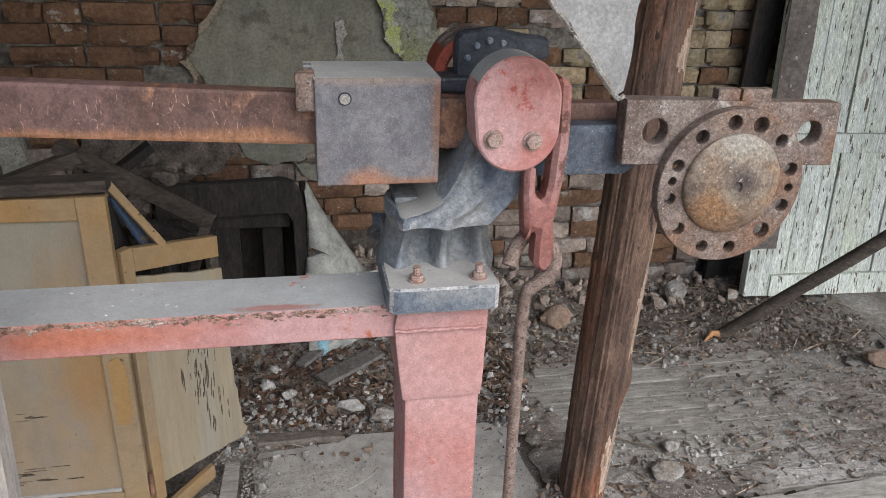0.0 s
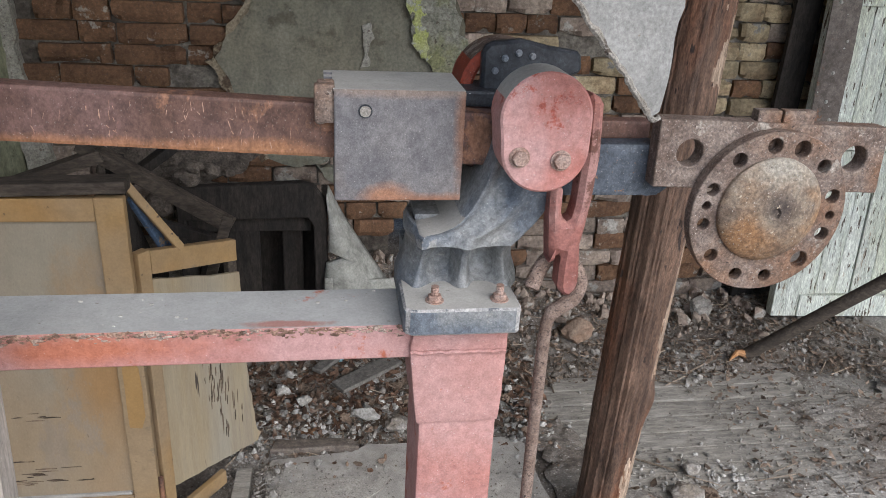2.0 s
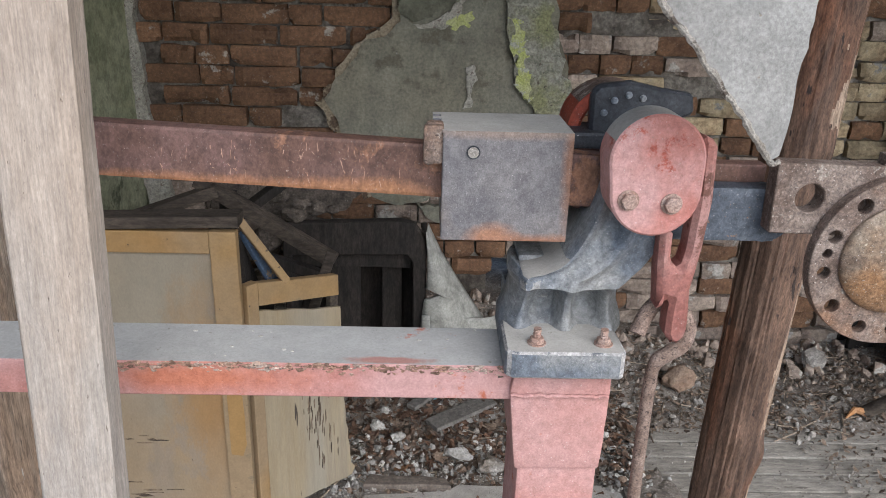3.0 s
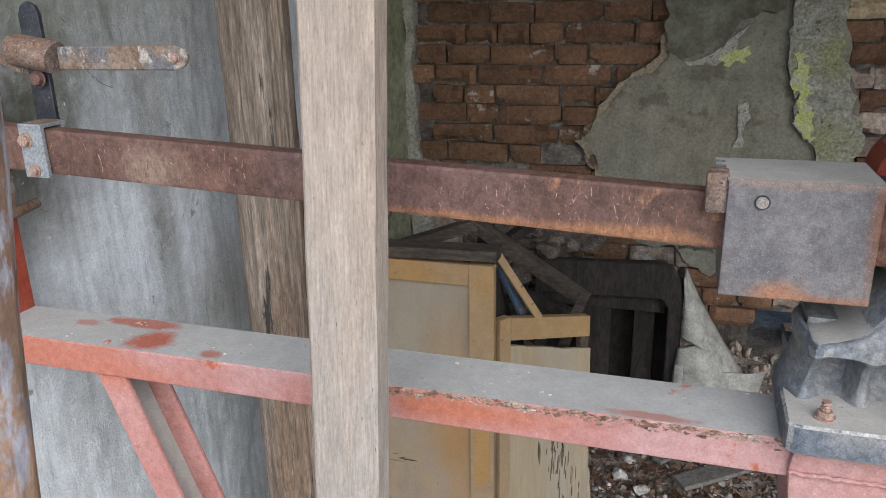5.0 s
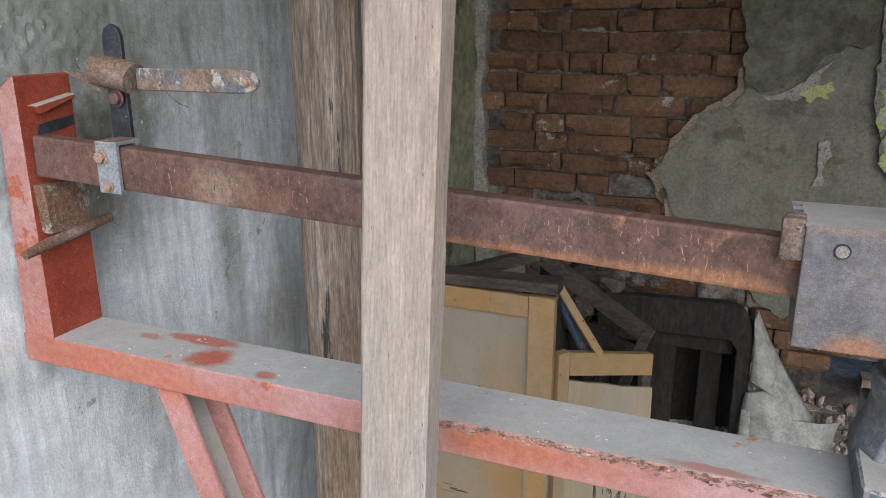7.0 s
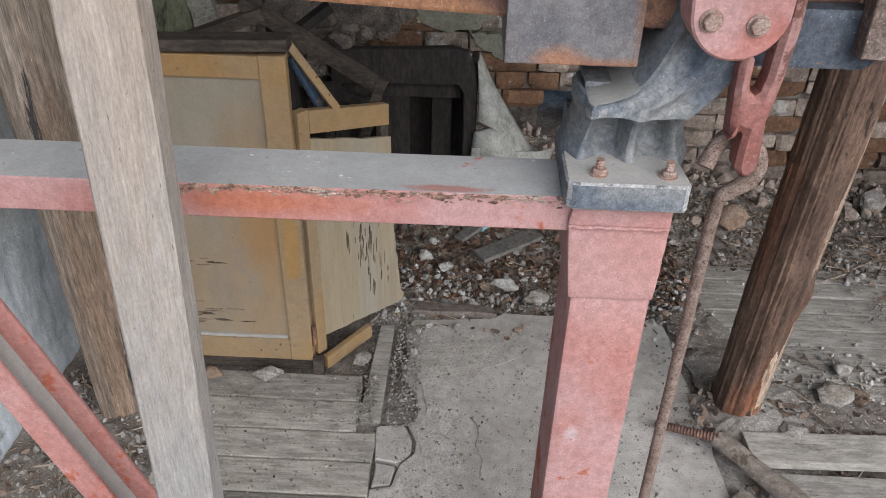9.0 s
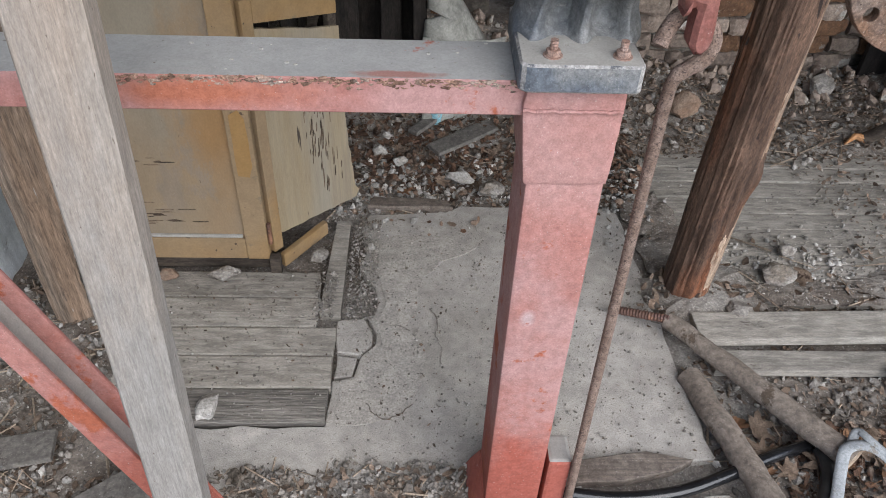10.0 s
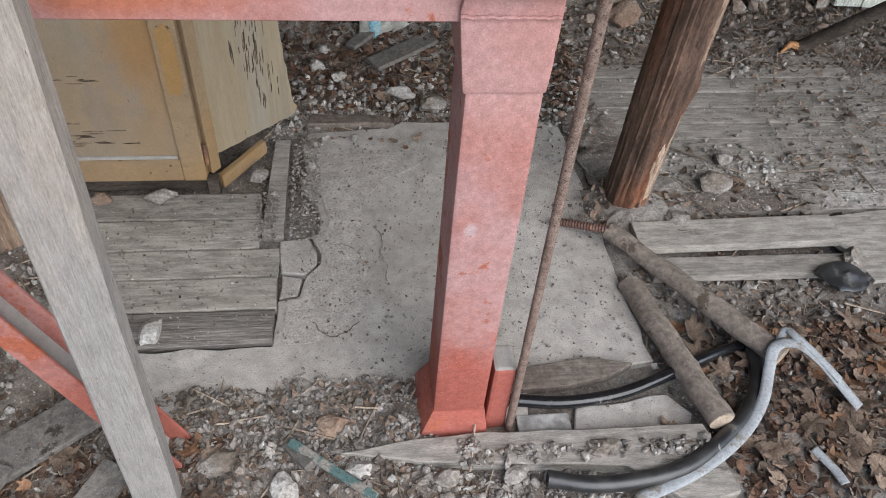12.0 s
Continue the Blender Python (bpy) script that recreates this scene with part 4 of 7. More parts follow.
rim_ = rows[0] + [r_[-1] for r_ in rows[1:]] + rows[-1][-2::-1] + [r_[0] for r_ in rows[-2:0:-1]]
back_ = [arm.verts.new((v.co.x, 1.10, v.co.z)) for v in rim_]
for k in range(len(rim_)):
    q = (k + 1) % len(rim_)
    arm.faces.new((rim_[q], rim_[k], back_[k], back_[q]))
bmesh.ops.recalc_face_normals(arm, faces=arm.faces)
dust_top(arm, 1, 0.6)
for f in arm.faces:
    if abs(f.normal.y) > 0.35:
        f.material_index = 0
box(-0.012, 0.034, 1.03, 1.10, 1.168, 1.176, 0.002, bm=arm)
part("arm", arm, [IRON, DUST], ped, "curved cast arm with a raised rib", smooth=True)
for bx in (0.0125, 0.0965):
    bolt(bx, 0.992, 1.073, 0.0095, ped, (0, 0, 1), 0.012)
cap = slab(capsule((0.1165, 1.3225), 0.0520, (0.1185, 1.289), 0.0500, 22), 0.932, 0.985, w=0.0025)
dust_top(cap, 1, 0.45)
for f in cap.faces:
    if abs(f.normal.y) > 0.25:
        f.material_index = 0
part("bearing_cap", cap, [RED_CAP, DUST], ped, "round-topped red bearing cap", smooth=True)
for bx, bz in ((0.0890, 1.280), (0.1365, 1.277)):
    bolt(bx, 0.932, bz, 0.0095, ped)
rear = slab([(0.068, 1.24), (0.066, 1.374), (0.074, 1.384), (0.112, 1.389), (0.150, 1.381), (0.188, 1.376), (0.192, 1.352), (0.168, 1.342), (0.158, 1.24)], 1.056, 1.074, w=0.004)
part("rear_cap", rear, IRON_DARK, ped, "black rear bearing plate with rivets", smooth=True)
for k in range(5):
    a = radians(35 + 30 * k)
    bolt(0.113 + 0.034 * math.cos(a), 1.056, 1.335 + 0.038 * math.sin(a), 0.0035, ped, material=IRON, name="rivet")
arc = [(0.104 + 0.060 * math.cos(radians(d)), 1.322 + 0.060 * math.sin(radians(d))) for d in range(62, 196, 8)]
arc += [(0.104 + 0.044 * math.cos(radians(d)), 1.322 + 0.044 * math.sin(radians(d))) for d in range(195, 60, -8)]
g = slab(arc, 1.078, 1.15, w=0.004)
dust_top(g, 1, 0.6)
for f in g.faces:
    if abs(f.normal.y) > 0.2:
        f.material_index = 0
part("guard", g, [RED_DEEP, RUST_GREY], ped, "curved red guard behind the cap", smooth=True)
part("knife_block", box(0.052, 0.10, 1.045, 1.12, 1.232, 1.312, 0.006), RUST, ped, "rust-brown knife-edge block")
part("spacer", box(0.042, 0.086, 1.04, 1.11, 1.31, 1.33, 0.004), IRON_DARK, ped)

# ---- the beam with its counterweight ----
bar = thing("scale_beam", (-0.3, 1.02, 1.3), "long rusty steel weighing beam, slightly tilted", "scale beam")
BS = (1.2875 - 1.3345) / (-0.154 + 1.19)


def beam_z(x):
    return 1.3345 + (x + 1.19) * BS


scr = bmesh.new()
rr_ = random.Random(4)
for k in range(120):
    x = rr_.choice((-1.0, -0.93, -0.86, -0.76, -0.72, -0.43, -0.36, -0.35, -0.28, -0.27, -0.22, -0.18)) + rr_.gauss(0, 0.010)
    z = beam_z(x) + rr_.uniform(-0.022, 0.020)
    h = 0.0008 + 0.006 * rr_.random() ** 2
    w = rr_.uniform(0.0004, 0.0010)
    lean = rr_.uniform(-0.003, 0.003)
    merge(scr, slab([(x, z - h), (x + w, z - h * 0.7), (x + w + lean, z + h), (x + lean, z + h * 0.8)], 1.0104, 1.0112))
part("scratches", scr, EDGE_RUST, bar, "pale scratches and splashes on the bar")
g = beam_between((-1.192, 1.026, beam_z(-1.192)), (0.10, 1.026, beam_z(0.10)), 0.03, 0.064, 0.0045)
worn(dust_top(g, 1, 0.9), 2)
for f in g.faces:
    if 0.3 < f.normal.z < 0.9:
        f.material_index = 1
part("bar", g, [RUST, RUST_GREY, EDGE_RUST], bar, "rust-brown flat bar, dusty on top")
g = box(0.10, 0.30, 1.018, 1.05, 1.204, 1.272, 0.004)
rod([(0.285, 1.0185, 1.238), (0.285, 1.0495, 1.238)], 0.034, 24, bm=g)
part("tail", g, IRON_TAIL, bar, "black iron tail of the beam", smooth=True)
part("tail_strip", box(0.14, 0.292, 1.055, 1.08, 1.268, 1.292, 0.003), RUST, bar)
g = box(0.102, 0.17, 1.028, 1.045, 1.235, 1.29, 0.004)
part("link_block", g, IRON_DARK, bar)
plate = slab([(0.277, 1.311), (0.584, 1.3025), (0.590, 1.216), (0.279, 1.2245)], 0.994, 1.020, holes=(ring(0.321, 1.268, 0.0175), ring(0.5455, 1.262, 0.0175)), w=0.0015)
plt = part("end_plate", worn(plate, 1, 0.8), [RUST_GREY, RUST_GREY], bar, "thick rusty plate with two large holes", smooth=True)
fc = (0.432, 1.195)
holes_ = []
for k, (deg, r) in enumerate(((97, 10), (72, 11), (45, 9), (15, 9.5), (-2, 6), (-19, 9.5), (-47, 11.5), (-80, 8.5), (-108, 8.5), (-140, 9), (-171, 8), (-187, 6), (-201, 8.5), (-232, 9.5))):
    holes_.append(ring(fc[0] + 0.0865 * math.cos(radians(deg)), fc[1] + 0.0885 * math.sin(radians(deg)), r / 1000, 14))
g = slab(ring(fc[0], fc[1], 0.1045, 56, 1.02), 0.976, 0.993, holes=holes_, w=0.001)
part("flange", g, RUST_GREY, plt, "rusty pipe flange with a ring of bolt holes", smooth=True)
g = bmesh.new()
loops = []
for r, y in ((0.0685, 0.977), (0.0685, 0.972), (0.066, 0.969), (0.06, 0.966), (0.045, 0.9615), (0.025, 0.9585), (0.008, 0.958), (0.006, 0.961)):
    loops.append([g.verts.new((fc[0] - 0.002 + r * math.cos(a), y, fc[1] + 0.006 + r * math.sin(a))) for a in (2 * math.pi * k / 40 for k in range(40))])
for a, b in zip(loops, loops[1:]):
    for k in range(40):
        g.faces.new((a[k], a[(k + 1) % 40], b[(k + 1) % 40], b[k]))
g.faces.new(loops[-1])
bmesh.ops.recalc_face_normals(g, faces=g.faces)
part("dome", rough(g, 0.0006, 40), RUST_DOME, plt, "ochre rusty domed blank in the flange", smooth=True)
g = box(0.405, 0.437, 1.001, 1.018, 1.302, 1.321, 0.002)
box(0.438, 0.480, 0.998, 1.012, 1.303, 1.322, 0.002, bm=g)
part("lug", g, RUST_GREY, plt, "small welded lug")

poise = thing("poise_weight", (-0.04, 1.03, 1.21), "purple-grey steel poise box riding on the beam", "poise weight")
g = box(-0.112, 0.036, 0.986, 1.090, 1.210, 1.339, 0.002)
part("casing", worn(g, 1), [POISE, EDGE_RUST], poise, "blued steel casing with rust patch")
teeth = []
for k in range(8):
    y = 0.9835 + k * 0.0135
    teeth += [(-0.113 - 0.010 * (k % 2), y + 0.0022), (-0.113 - 0.010 * (k % 2), y + 0.0150)]
g = slab(teeth + [(0.0352, 1.0945), (0.0352, 0.9862)], 1.3375, 1.3402, "z")
part("lid", dust_top(g), [POISE, DUST], poise, "dusty lid with a notched edge")
g = rod([(-0.0775, 0.9865, 1.316), (-0.0775, 0.9835, 1.316)], 0.0062, 24)
rod([(-0.0775, 0.984, 1.316), (-0.0775, 0.9815, 1.316)], 0.0042, 6, bm=g)
part("screw", g, STEEL, poise, "countersunk zinc screw")
part("screw_ring", rod([(-0.0775, 0.9862, 1.316), (-0.0775, 0.9849, 1.316)], 0.0080, 24), IRON_DARK, poise, "dark ring round the screw")
g = box(-0.134, -0.111, 0.990, 1.004, 1.300, 1.3445, 0.004)
box(-0.131, -0.111, 1.006, 1.018, 1.304, 1.3455, 0.004, bm=g)
rod([(-0.128, 0.994, 1.304), (-0.118, 1.014, 1.302)], 0.006, 8, bm=g)
part("pawl", g, RUST_GREY, poise, "rusty pawl at the end of the poise")

# ---- hanging bracket and small weight at the far end of the beam ----
hang = thing("weight_hanger", (-1.055, 1.03, 1.36), "blue-grey clamp with an iron strap and a sliding weight", "hanger")
zc = beam_z(-1.035)
g = box(-1.055, -1.015, 1.003, 1.0095, zc - 0.037, zc + 0.036, 0.001)
box(-1.055, -1.015, 1.003, 1.052, zc + 0.0335, zc + 0.0395, 0.001, bm=g)
box(-1.055, -1.015, 1.0425, 1.049, zc - 0.037, zc + 0.036, 0.001, bm=g)
part("clamp", dust_top(g), [STRAP, RUST_GREY], hang, "blue-grey strap clamp")
bolt(-1.044, 1.003, zc + 0.016, 0.009, hang); bolt(-1.037, 1.003, zc - 0.027, 0.0075, hang)
g = slab([(-1.072, zc + 0.036), (-1.036, zc + 0.036), (-1.036, 1.512), (-1.041, 1.524), (-1.053, 1.530), (-1.065, 1.524), (-1.071, 1.512)], 1.056, 1.064, w=0.001)
part("strap", g, IRON_DARK, hang, "upright iron strap with a rounded end")
part("weight", rod([(-1.088, 1.055, 1.464), (-1.085, 1.055, 1.464), (-1.019, 1.055, 1.454), (-1.016, 1.055, 1.453)], [0.0215, 0.0235, 0.0235, 0.022], 28), RUST_GREY, hang, "rusty cylindrical weight", smooth=True)
hb = slab([(-1.012, 1.468), (-1.012, 1.436), (-0.822, 1.437), (-0.808, 1.441), (-0.800, 1.449), (-0.799, 1.457), (-0.804, 1.465), (-0.818, 1.470)], 1.053, 1.062, w=0.002)
part("handle_bar", hb, HANDLE, hang, "flat rusty handle bar with paint remains")
bolt(-0.817, 1.053, 1.453, 0.006, hang)
bolt(-1.048, 1.050, 1.424, 0.010, hang, name="nut", material=RUST)
part("pointer", slab([(-1.165, 1.462), (-1.075, 1.452), (-1.075, 1.430), (-1.10, 1.432)], 1.062, 1.068), RUST_GREY, hang, "small pointer plate")

# ---- fork, hook and pull rod ----
fork = thing("fork_link", (0.17, 0.99, 1.1), "red-painted iron fork link hanging at the bearing", "fork link")
g = slab([(0.174, 1.345), (0.193, 1.338), (0.1965, 1.27), (0.1935, 1.215), (0.190, 1.18), (0.1865, 1.158), (0.189, 1.12), (0.1905, 1.10), (0.185, 1.089), (0.177, 1.086), (0.169, 1.090), (0.1645, 1.10),
          (0.164, 1.125), (0.165, 1.146), (0.159, 1.148), (0.155, 1.136), (0.150, 1.134), (0.1465, 1.16), (0.143, 1.20), (0.142, 1.235), (0.157, 1.235), (0.158, 1.20), (0.163, 1.186), (0.171, 1.186), (0.1755, 1.21), (0.1775, 1.27)], 0.966, 1.002, w=0.006)
rough(g, 0.0007, 50)
part("fork", g, FORKRED, fork, smooth=True)
part("fork_pin", rod([(0.12, 1.01, 1.245), (0.2, 1.01, 1.245)], 0.012, 14), DUST, fork, "dusty cross pin", smooth=True)
hook = spline([(0.136, 0.988, 1.090), (0.144, 0.996, 1.106), (0.159, 1.006, 1.122), (0.178, 1.012, 1.123), (0.196, 1.010, 1.111), (0.206, 1.004, 1.09), (0.199, 1.0, 1.069), (0.182, 1.0, 1.056), (0.169, 1.0, 1.043),
               (0.165, 1.0, 1.015), (0.1648, 1.0, 0.92), (0.166, 0.999, 0.7), (0.167, 0.998, 0.5), (0.169, 0.995, 0.2), (0.170, 0.992, -0.03)], 8)
one("pull_rod", rod(hook, [0.0085 + 0.0004 * noise.noise(p * 60) + (0.0016 if i < 64 else 0) for i, p in enumerate(hook)], 14), ROD, "pitted rusty iron rod with a bent hook end", "rod", smooth=True)

# ---- posts ----
def rough_log(base_, top_, r0, r1, knots, seed, segs=96, rings=380):
    """A trunk with flutes, splits and knots, built upright and then put in place by its object."""
    base_, top_ = Vector(base_), Vector(top_)
    h = (top_ - base_).length
    b = bmesh.new()
    loops = []
    for j in range(rings + 1):
        z = h * j / rings
        row = []
        for k in range(segs):
            a = 2 * math.pi * k / segs
            c = Vector((math.cos(a), math.sin(a), 0))
            r = r0 + (r1 - r0) * j / rings
            r *= 1 + 0.10 * noise.noise((c.x * 1.5 + seed, c.y * 1.5, z * 1.2)) + 0.05 * noise.noise((c.x * 5, c.y * 5 + seed, z * 2.0)) - 0.05 * max(0, noise.noise((c.x * 11, c.y * 11, z * 0.8 + seed))) * 2 + 0.022 * noise.noise((c.x * 9, c.y * 9, z * 22 + seed)) - 0.05 * max(0, noise.noise((c.x * 5 + 4, c.y * 5, z * 9 + seed)) - 0.25)
            for ka, kz, ks in knots:
                d = ((math.remainder(a - radians(ka), 2 * math.pi)) * r0) ** 2 + ((z - kz) * 0.7) ** 2
                r += ks * math.exp(-d / 0.0008)
            row.append(b.verts.new((c.x * r, c.y * r, z)))
        loops.append(row)
    for a, c in zip(loops, loops[1:]):
        for k in range(segs):
            b.faces.new((a[k], a[(k + 1) % segs], c[(k + 1) % segs], c[k]))
    b.faces.new(loops[0][::-1]); b.faces.new(loops[-1])
    m = Matrix.Translation(base_) @ Vector((0, 0, 1)).rotation_difference(top_ - base_).to_matrix().to_4x4()
    return b, m


b, m = rough_log((0.617, 1.705, -0.04), (0.678, 1.70, 2.13), 0.066, 0.074, ((-32, 0.47, 0.011), (-108, 0.52, 0.013), (-105, 0.30, 0.008), (-110, 0.75, 0.008), (-70, 1.22, 0.009), (-15, 0.43, 0.007)), 3.0)
b.normal_update()
for f in b.faces:
    c = f.calc_center_median()
    d = abs(math.remainder(math.atan2(c.y, c.x) - radians(-22), 2 * math.pi)) - 0.25
    d += 0.9 * noise.noise((c.x * 14, c.y * 14, c.z * 3.0)) + 0.25 * max(0, c.z - 0.9) + 0.5 * noise.noise((c.x * 40, c.y * 40, c.z * 12))
    if d < 0.05:
        f.material_index = 1
one("log_post", b, [LOGWOOD, LOGPALE], "red-brown stripped log post, split along one side", "post", smooth=True).matrix_world = m
b, m = rough_log((-1.045, 1.65, -0.04), (-1.053, 1.66, 2.13), 0.078, 0.074, ((-50, 0.9, 0.008), (-80, 0.45, 0.006)), 9.0)
one("log_post", b, LOGGREY, "grey weathered log post standing against the plaster wall", "post", smooth=True).matrix_world = m
g = bmesh.new()
tw, td, th = 0.077, 0.046, 2.4
n_ = 50
loops = []
for j in range(n_ + 1):
    z = th * j / n_
    w = 1 + 0.02 * noise.noise((0, 1, z * 2.5))
    q = 0.0015 * noise.noise((4, 1, z * 9))
    loops.append([g.verts.new(c) for c in ((0 + q, 0.004, z), (0.004 + q, 0, z), (tw * w - 0.012, 0, z), (tw * w + q, 0.012, z), (tw * w - q, td, z), (q, td, z))])
for a, c in zip(loops, loops[1:]):
    for k in range(6):
        g.faces.new((a[k], a[(k + 1) % 6], c[(k + 1) % 6], c[k]))
g.faces.new(loops[0][::-1]); g.faces.new(loops[-1])
bmesh.ops.recalc_face_normals(g, faces=g.faces)
one("timber_post", g, GREYWOOD, "sawn grey timber post with a chamfered corner", "post").matrix_world = Matrix.Translation((-0.5885, 0.84, -0.02)) @ pose(0, 0, 0, 0, 2.45, 0)
g = rod([(0.0728 * (z - 1.4) - 0.0043, 0.0438 * (z - 1.4) - 0.002, z) for z in np.linspace(-0.05, 2.6, 120)], [0.016 + 0.0018 * noise.noise((0, 3, z * 30)) for z in np.linspace(-0.05, 2.6, 120)], 18)
one("rusty_pipe", g, PEELPIPE, "rusty upright pipe with flaking bluish paint", "pipe", smooth=True).matrix_world = Matrix.Translation((-0.2625, 0.222, 0)) @ pose(0, 0, 0, 0, 0, 0)

# ---- hanging torn roofing sheet ----
g = slab(wobble([(0.190, 1.350), (0.176, 1.366), (0.153, 1.395), (0.110, 1.445), (0.083, 1.475), (0.063, 1.51), (0.045, 1.60), (0.06, 2.47), (0.235, 2.47), (0.215, 1.60), (0.208, 1.49), (0.203, 1.40), (0.200, 1.355)], 0.004, 0.012, 60), 0.83, 0.836)
for v in g.verts:
    v.co.y += 0.25 * (v.co.x - 0.16) ** 2 * 8 + 0.05 * (v.co.x - 0.1) + 0.003 * noise.noise(v.co * 14)
felt = thing("torn_roof_felt", (0.15, 0.835, 1.35), "torn pale grey roofing felt hanging down to a point", "roofing sheet")
part("sheet", rough(g, 0.0006, 90), SLATE, felt)
torn = [p + Vector((0.003 * noise.noise(p * 70), 0, 0.003 * noise.noise(p * 90))) for p in spline([(0.198, 0.834, 1.352), (0.189, 0.832, 1.351), (0.176, 0.832, 1.366), (0.153, 0.832, 1.395), (0.110, 0.834, 1.445), (0.083, 0.840, 1.475), (0.063, 0.848, 1.51), (0.045, 0.855, 1.60)], 14)]
part("frayed_edge", rod(torn, [0.0032 + 0.0022 * noise.noise(p * 160) for p in torn], 7), FRAYED, felt, "thick frayed fibrous edge", smooth=True)

# ---- the ochre cabinet and its broken leaf ----
cab = thing("cabinet", (-0.75, 1.95, 0.0), "faded ochre wooden cabinet with peeling paint", "cabinet")
# Sides, back and bottom carry the cabinet's inner shade in their colour.
part("side", slab([(1.80, 0.03), (2.16, 0.03), (2.16, 0.79), (2.0, 0.84), (1.80, 0.93)], -0.985, -0.967, "x", w=0.002), DARKWOOD, cab, "side board, near-black for the shade inside the cabinet")
part("side", slab([(1.80, 0.03), (2.16, 0.03), (2.16, 0.62), (2.0, 0.70), (1.80, 0.93)], -0.575, -0.556, "x", w=0.002), DARKWOOD, cab, "side board, near-black for the shade inside the cabinet")
part("back", slab(wobble([(-0.967, 0.03), (-0.575, 0.03), (-0.575, 0.62), (-0.70, 0.72), (-0.85, 0.74), (-0.967, 0.79)], 0.01, 0.03), 2.14, 2.158), DARKWOOD, cab, "back board, near-black for the shade inside the cabinet")
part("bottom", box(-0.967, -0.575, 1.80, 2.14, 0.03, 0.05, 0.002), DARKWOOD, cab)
part("top", beam_between((-1.0, 1.80, 0.938), (-0.545, 1.80, 0.952), 0.06, 0.028, 0.004), OLDBOARD, cab, "bare dusty top rail, split off behind")
part("plinth", box(-0.98, -0.56, 1.785, 1.80, 0.0, 0.045, 0.002), OLDBOARD, cab, "bare wood plinth")
leaf = part("door", box(-0.935, -0.615, 1.782, 1.792, 0.10, 0.872, 0.001), OCHRE, cab, "ochre door panel, greyed near the top")
part("stile", box(-0.614, -0.552, 1.770, 1.796, 0.045, 0.928, 0.003), OCHRE_DEEP, leaf)
part("stile", box(-0.985, -0.936, 1.770, 1.796, 0.045, 0.928, 0.003), OCHRE_DEEP, leaf)
part("rail", box(-0.9355, -0.6145, 1.772, 1.796, 0.873, 0.926, 0.003), OCHRE_DEEP, leaf)
part("rail", box(-0.9355, -0.6145, 1.772, 1.796, 0.045, 0.118, 0.003), OCHRE_DEEP, leaf)
part("panel_mould", rod([(-0.93, 1.780, 0.121), (-0.62, 1.780, 0.121)], 0.006, 8), DUST, leaf, "dusty moulding")
part("door_repair", slab(wobble([(-0.603, 0.33), (-0.575, 0.325), (-0.563, 0.36), (-0.564, 0.5), (-0.578, 0.525), (-0.6, 0.51)], 0.004, 0.02), 1.7685, 1.771), surf(
    "bright_ochre_patch", (0.29, 0.165, 0.055), (0.30, 0.18, 0.07), 3, 0.65, bump=0.05, grit=0.08, blotch=0.2), leaf, "brighter ochre patch")

rr_ = random.Random(17)
tears = bmesh.new()
for k in range(26):
    x, z = rr_.gauss(-0.84, 0.05), rr_.choice((0.17, 0.185, 0.21, 0.24, 0.36)) + rr_.gauss(0, 0.006)
    h, w = rr_.uniform(0.0006, 0.0022), rr_.uniform(0.006, 0.030)
    merge(tears, slab([(x - w, z), (x - w * 0.3, z - h), (x + w, z - h * 0.3), (x + w * 0.4, z + h)], 1.7806, 1.7822))
tagged(part("torn_paint", tears, SPLITWOOD, leaf), "torn paint showing bare wood", kind="stuff")

# the second leaf stands ajar behind the first, its panel slipped
P0, P1 = Vector((-0.548, 1.782, 0)), Vector((-0.333, 2.075, 0))
ux = (P1 - P0).normalized()
uy = Vector((-ux.y, ux.x, 0))
L2 = (P1 - P0).length


def leaf_box(s0, s1, d0, d1, z0, z1, tilt=0.0, w=0.0025):
    b = box(s0, s1, d0, d1, z0, z1, w)
    for v in b.verts:
        z = v.co.z + tilt * (v.co.x - s0)
        v.co = P0 + ux * v.co.x + uy * v.co.y + Vector((0, 0, z))
    return b


pan = [(0.036, 0.10), (0.10, 0.085), (0.20, 0.066), (0.30, 0.046), (0.375, 0.032), (0.388, 0.05), (0.372, 0.075), (0.345, 0.30), (L2 - 0.025, 0.612), (0.20, 0.655), (0.036, 0.710)]
b = slab(wobble(pan, 0.006, 0.03, 30), 0.006, 0.016)
for v in b.verts:
    v.co = P0 + ux * v.co.x + uy * v.co.y + Vector((0, 0, v.co.z))
leaf2 = part("broken_door", b, OCHRE_LEAF, cab, "broken ochre door ajar, its split panel slipped down")
part("stile", leaf_box(0.012, 0.046, 0, 0.024, 0.05, 0.785), OCHRE_DEEP, leaf2)
part("stile", leaf_box(L2 - 0.052, L2 - 0.020, 0.018, 0.036, 0.33, 0.705), OLDBOARD, leaf2, "bare grey stile")
part("rail", leaf_box(0.047, L2 - 0.037, 0.0, 0.022, 0.722, 0.782, -0.25), OCHRE_DEEP, leaf2)
rr_ = random.Random(8)
spl = bmesh.new()
for k in range(90):
    z0 = rr_.uniform(0.14, 0.56)
    s = min(L2 - 0.05, max(0.05, rr_.gauss(0.285 - 0.20 * z0 + (0.05 if k % 5 == 0 else 0), 0.022)))
    h, w = rr_.uniform(0.005, 0.030), rr_.uniform(0.0008, 0.0034)
    merge(spl, slab([(s, z0 - h), (s + w, z0 - h * 0.3), (s + w * 0.7, z0 + h), (s - w * 0.3, z0 + h * 0.4)], 0.0045, 0.0064))
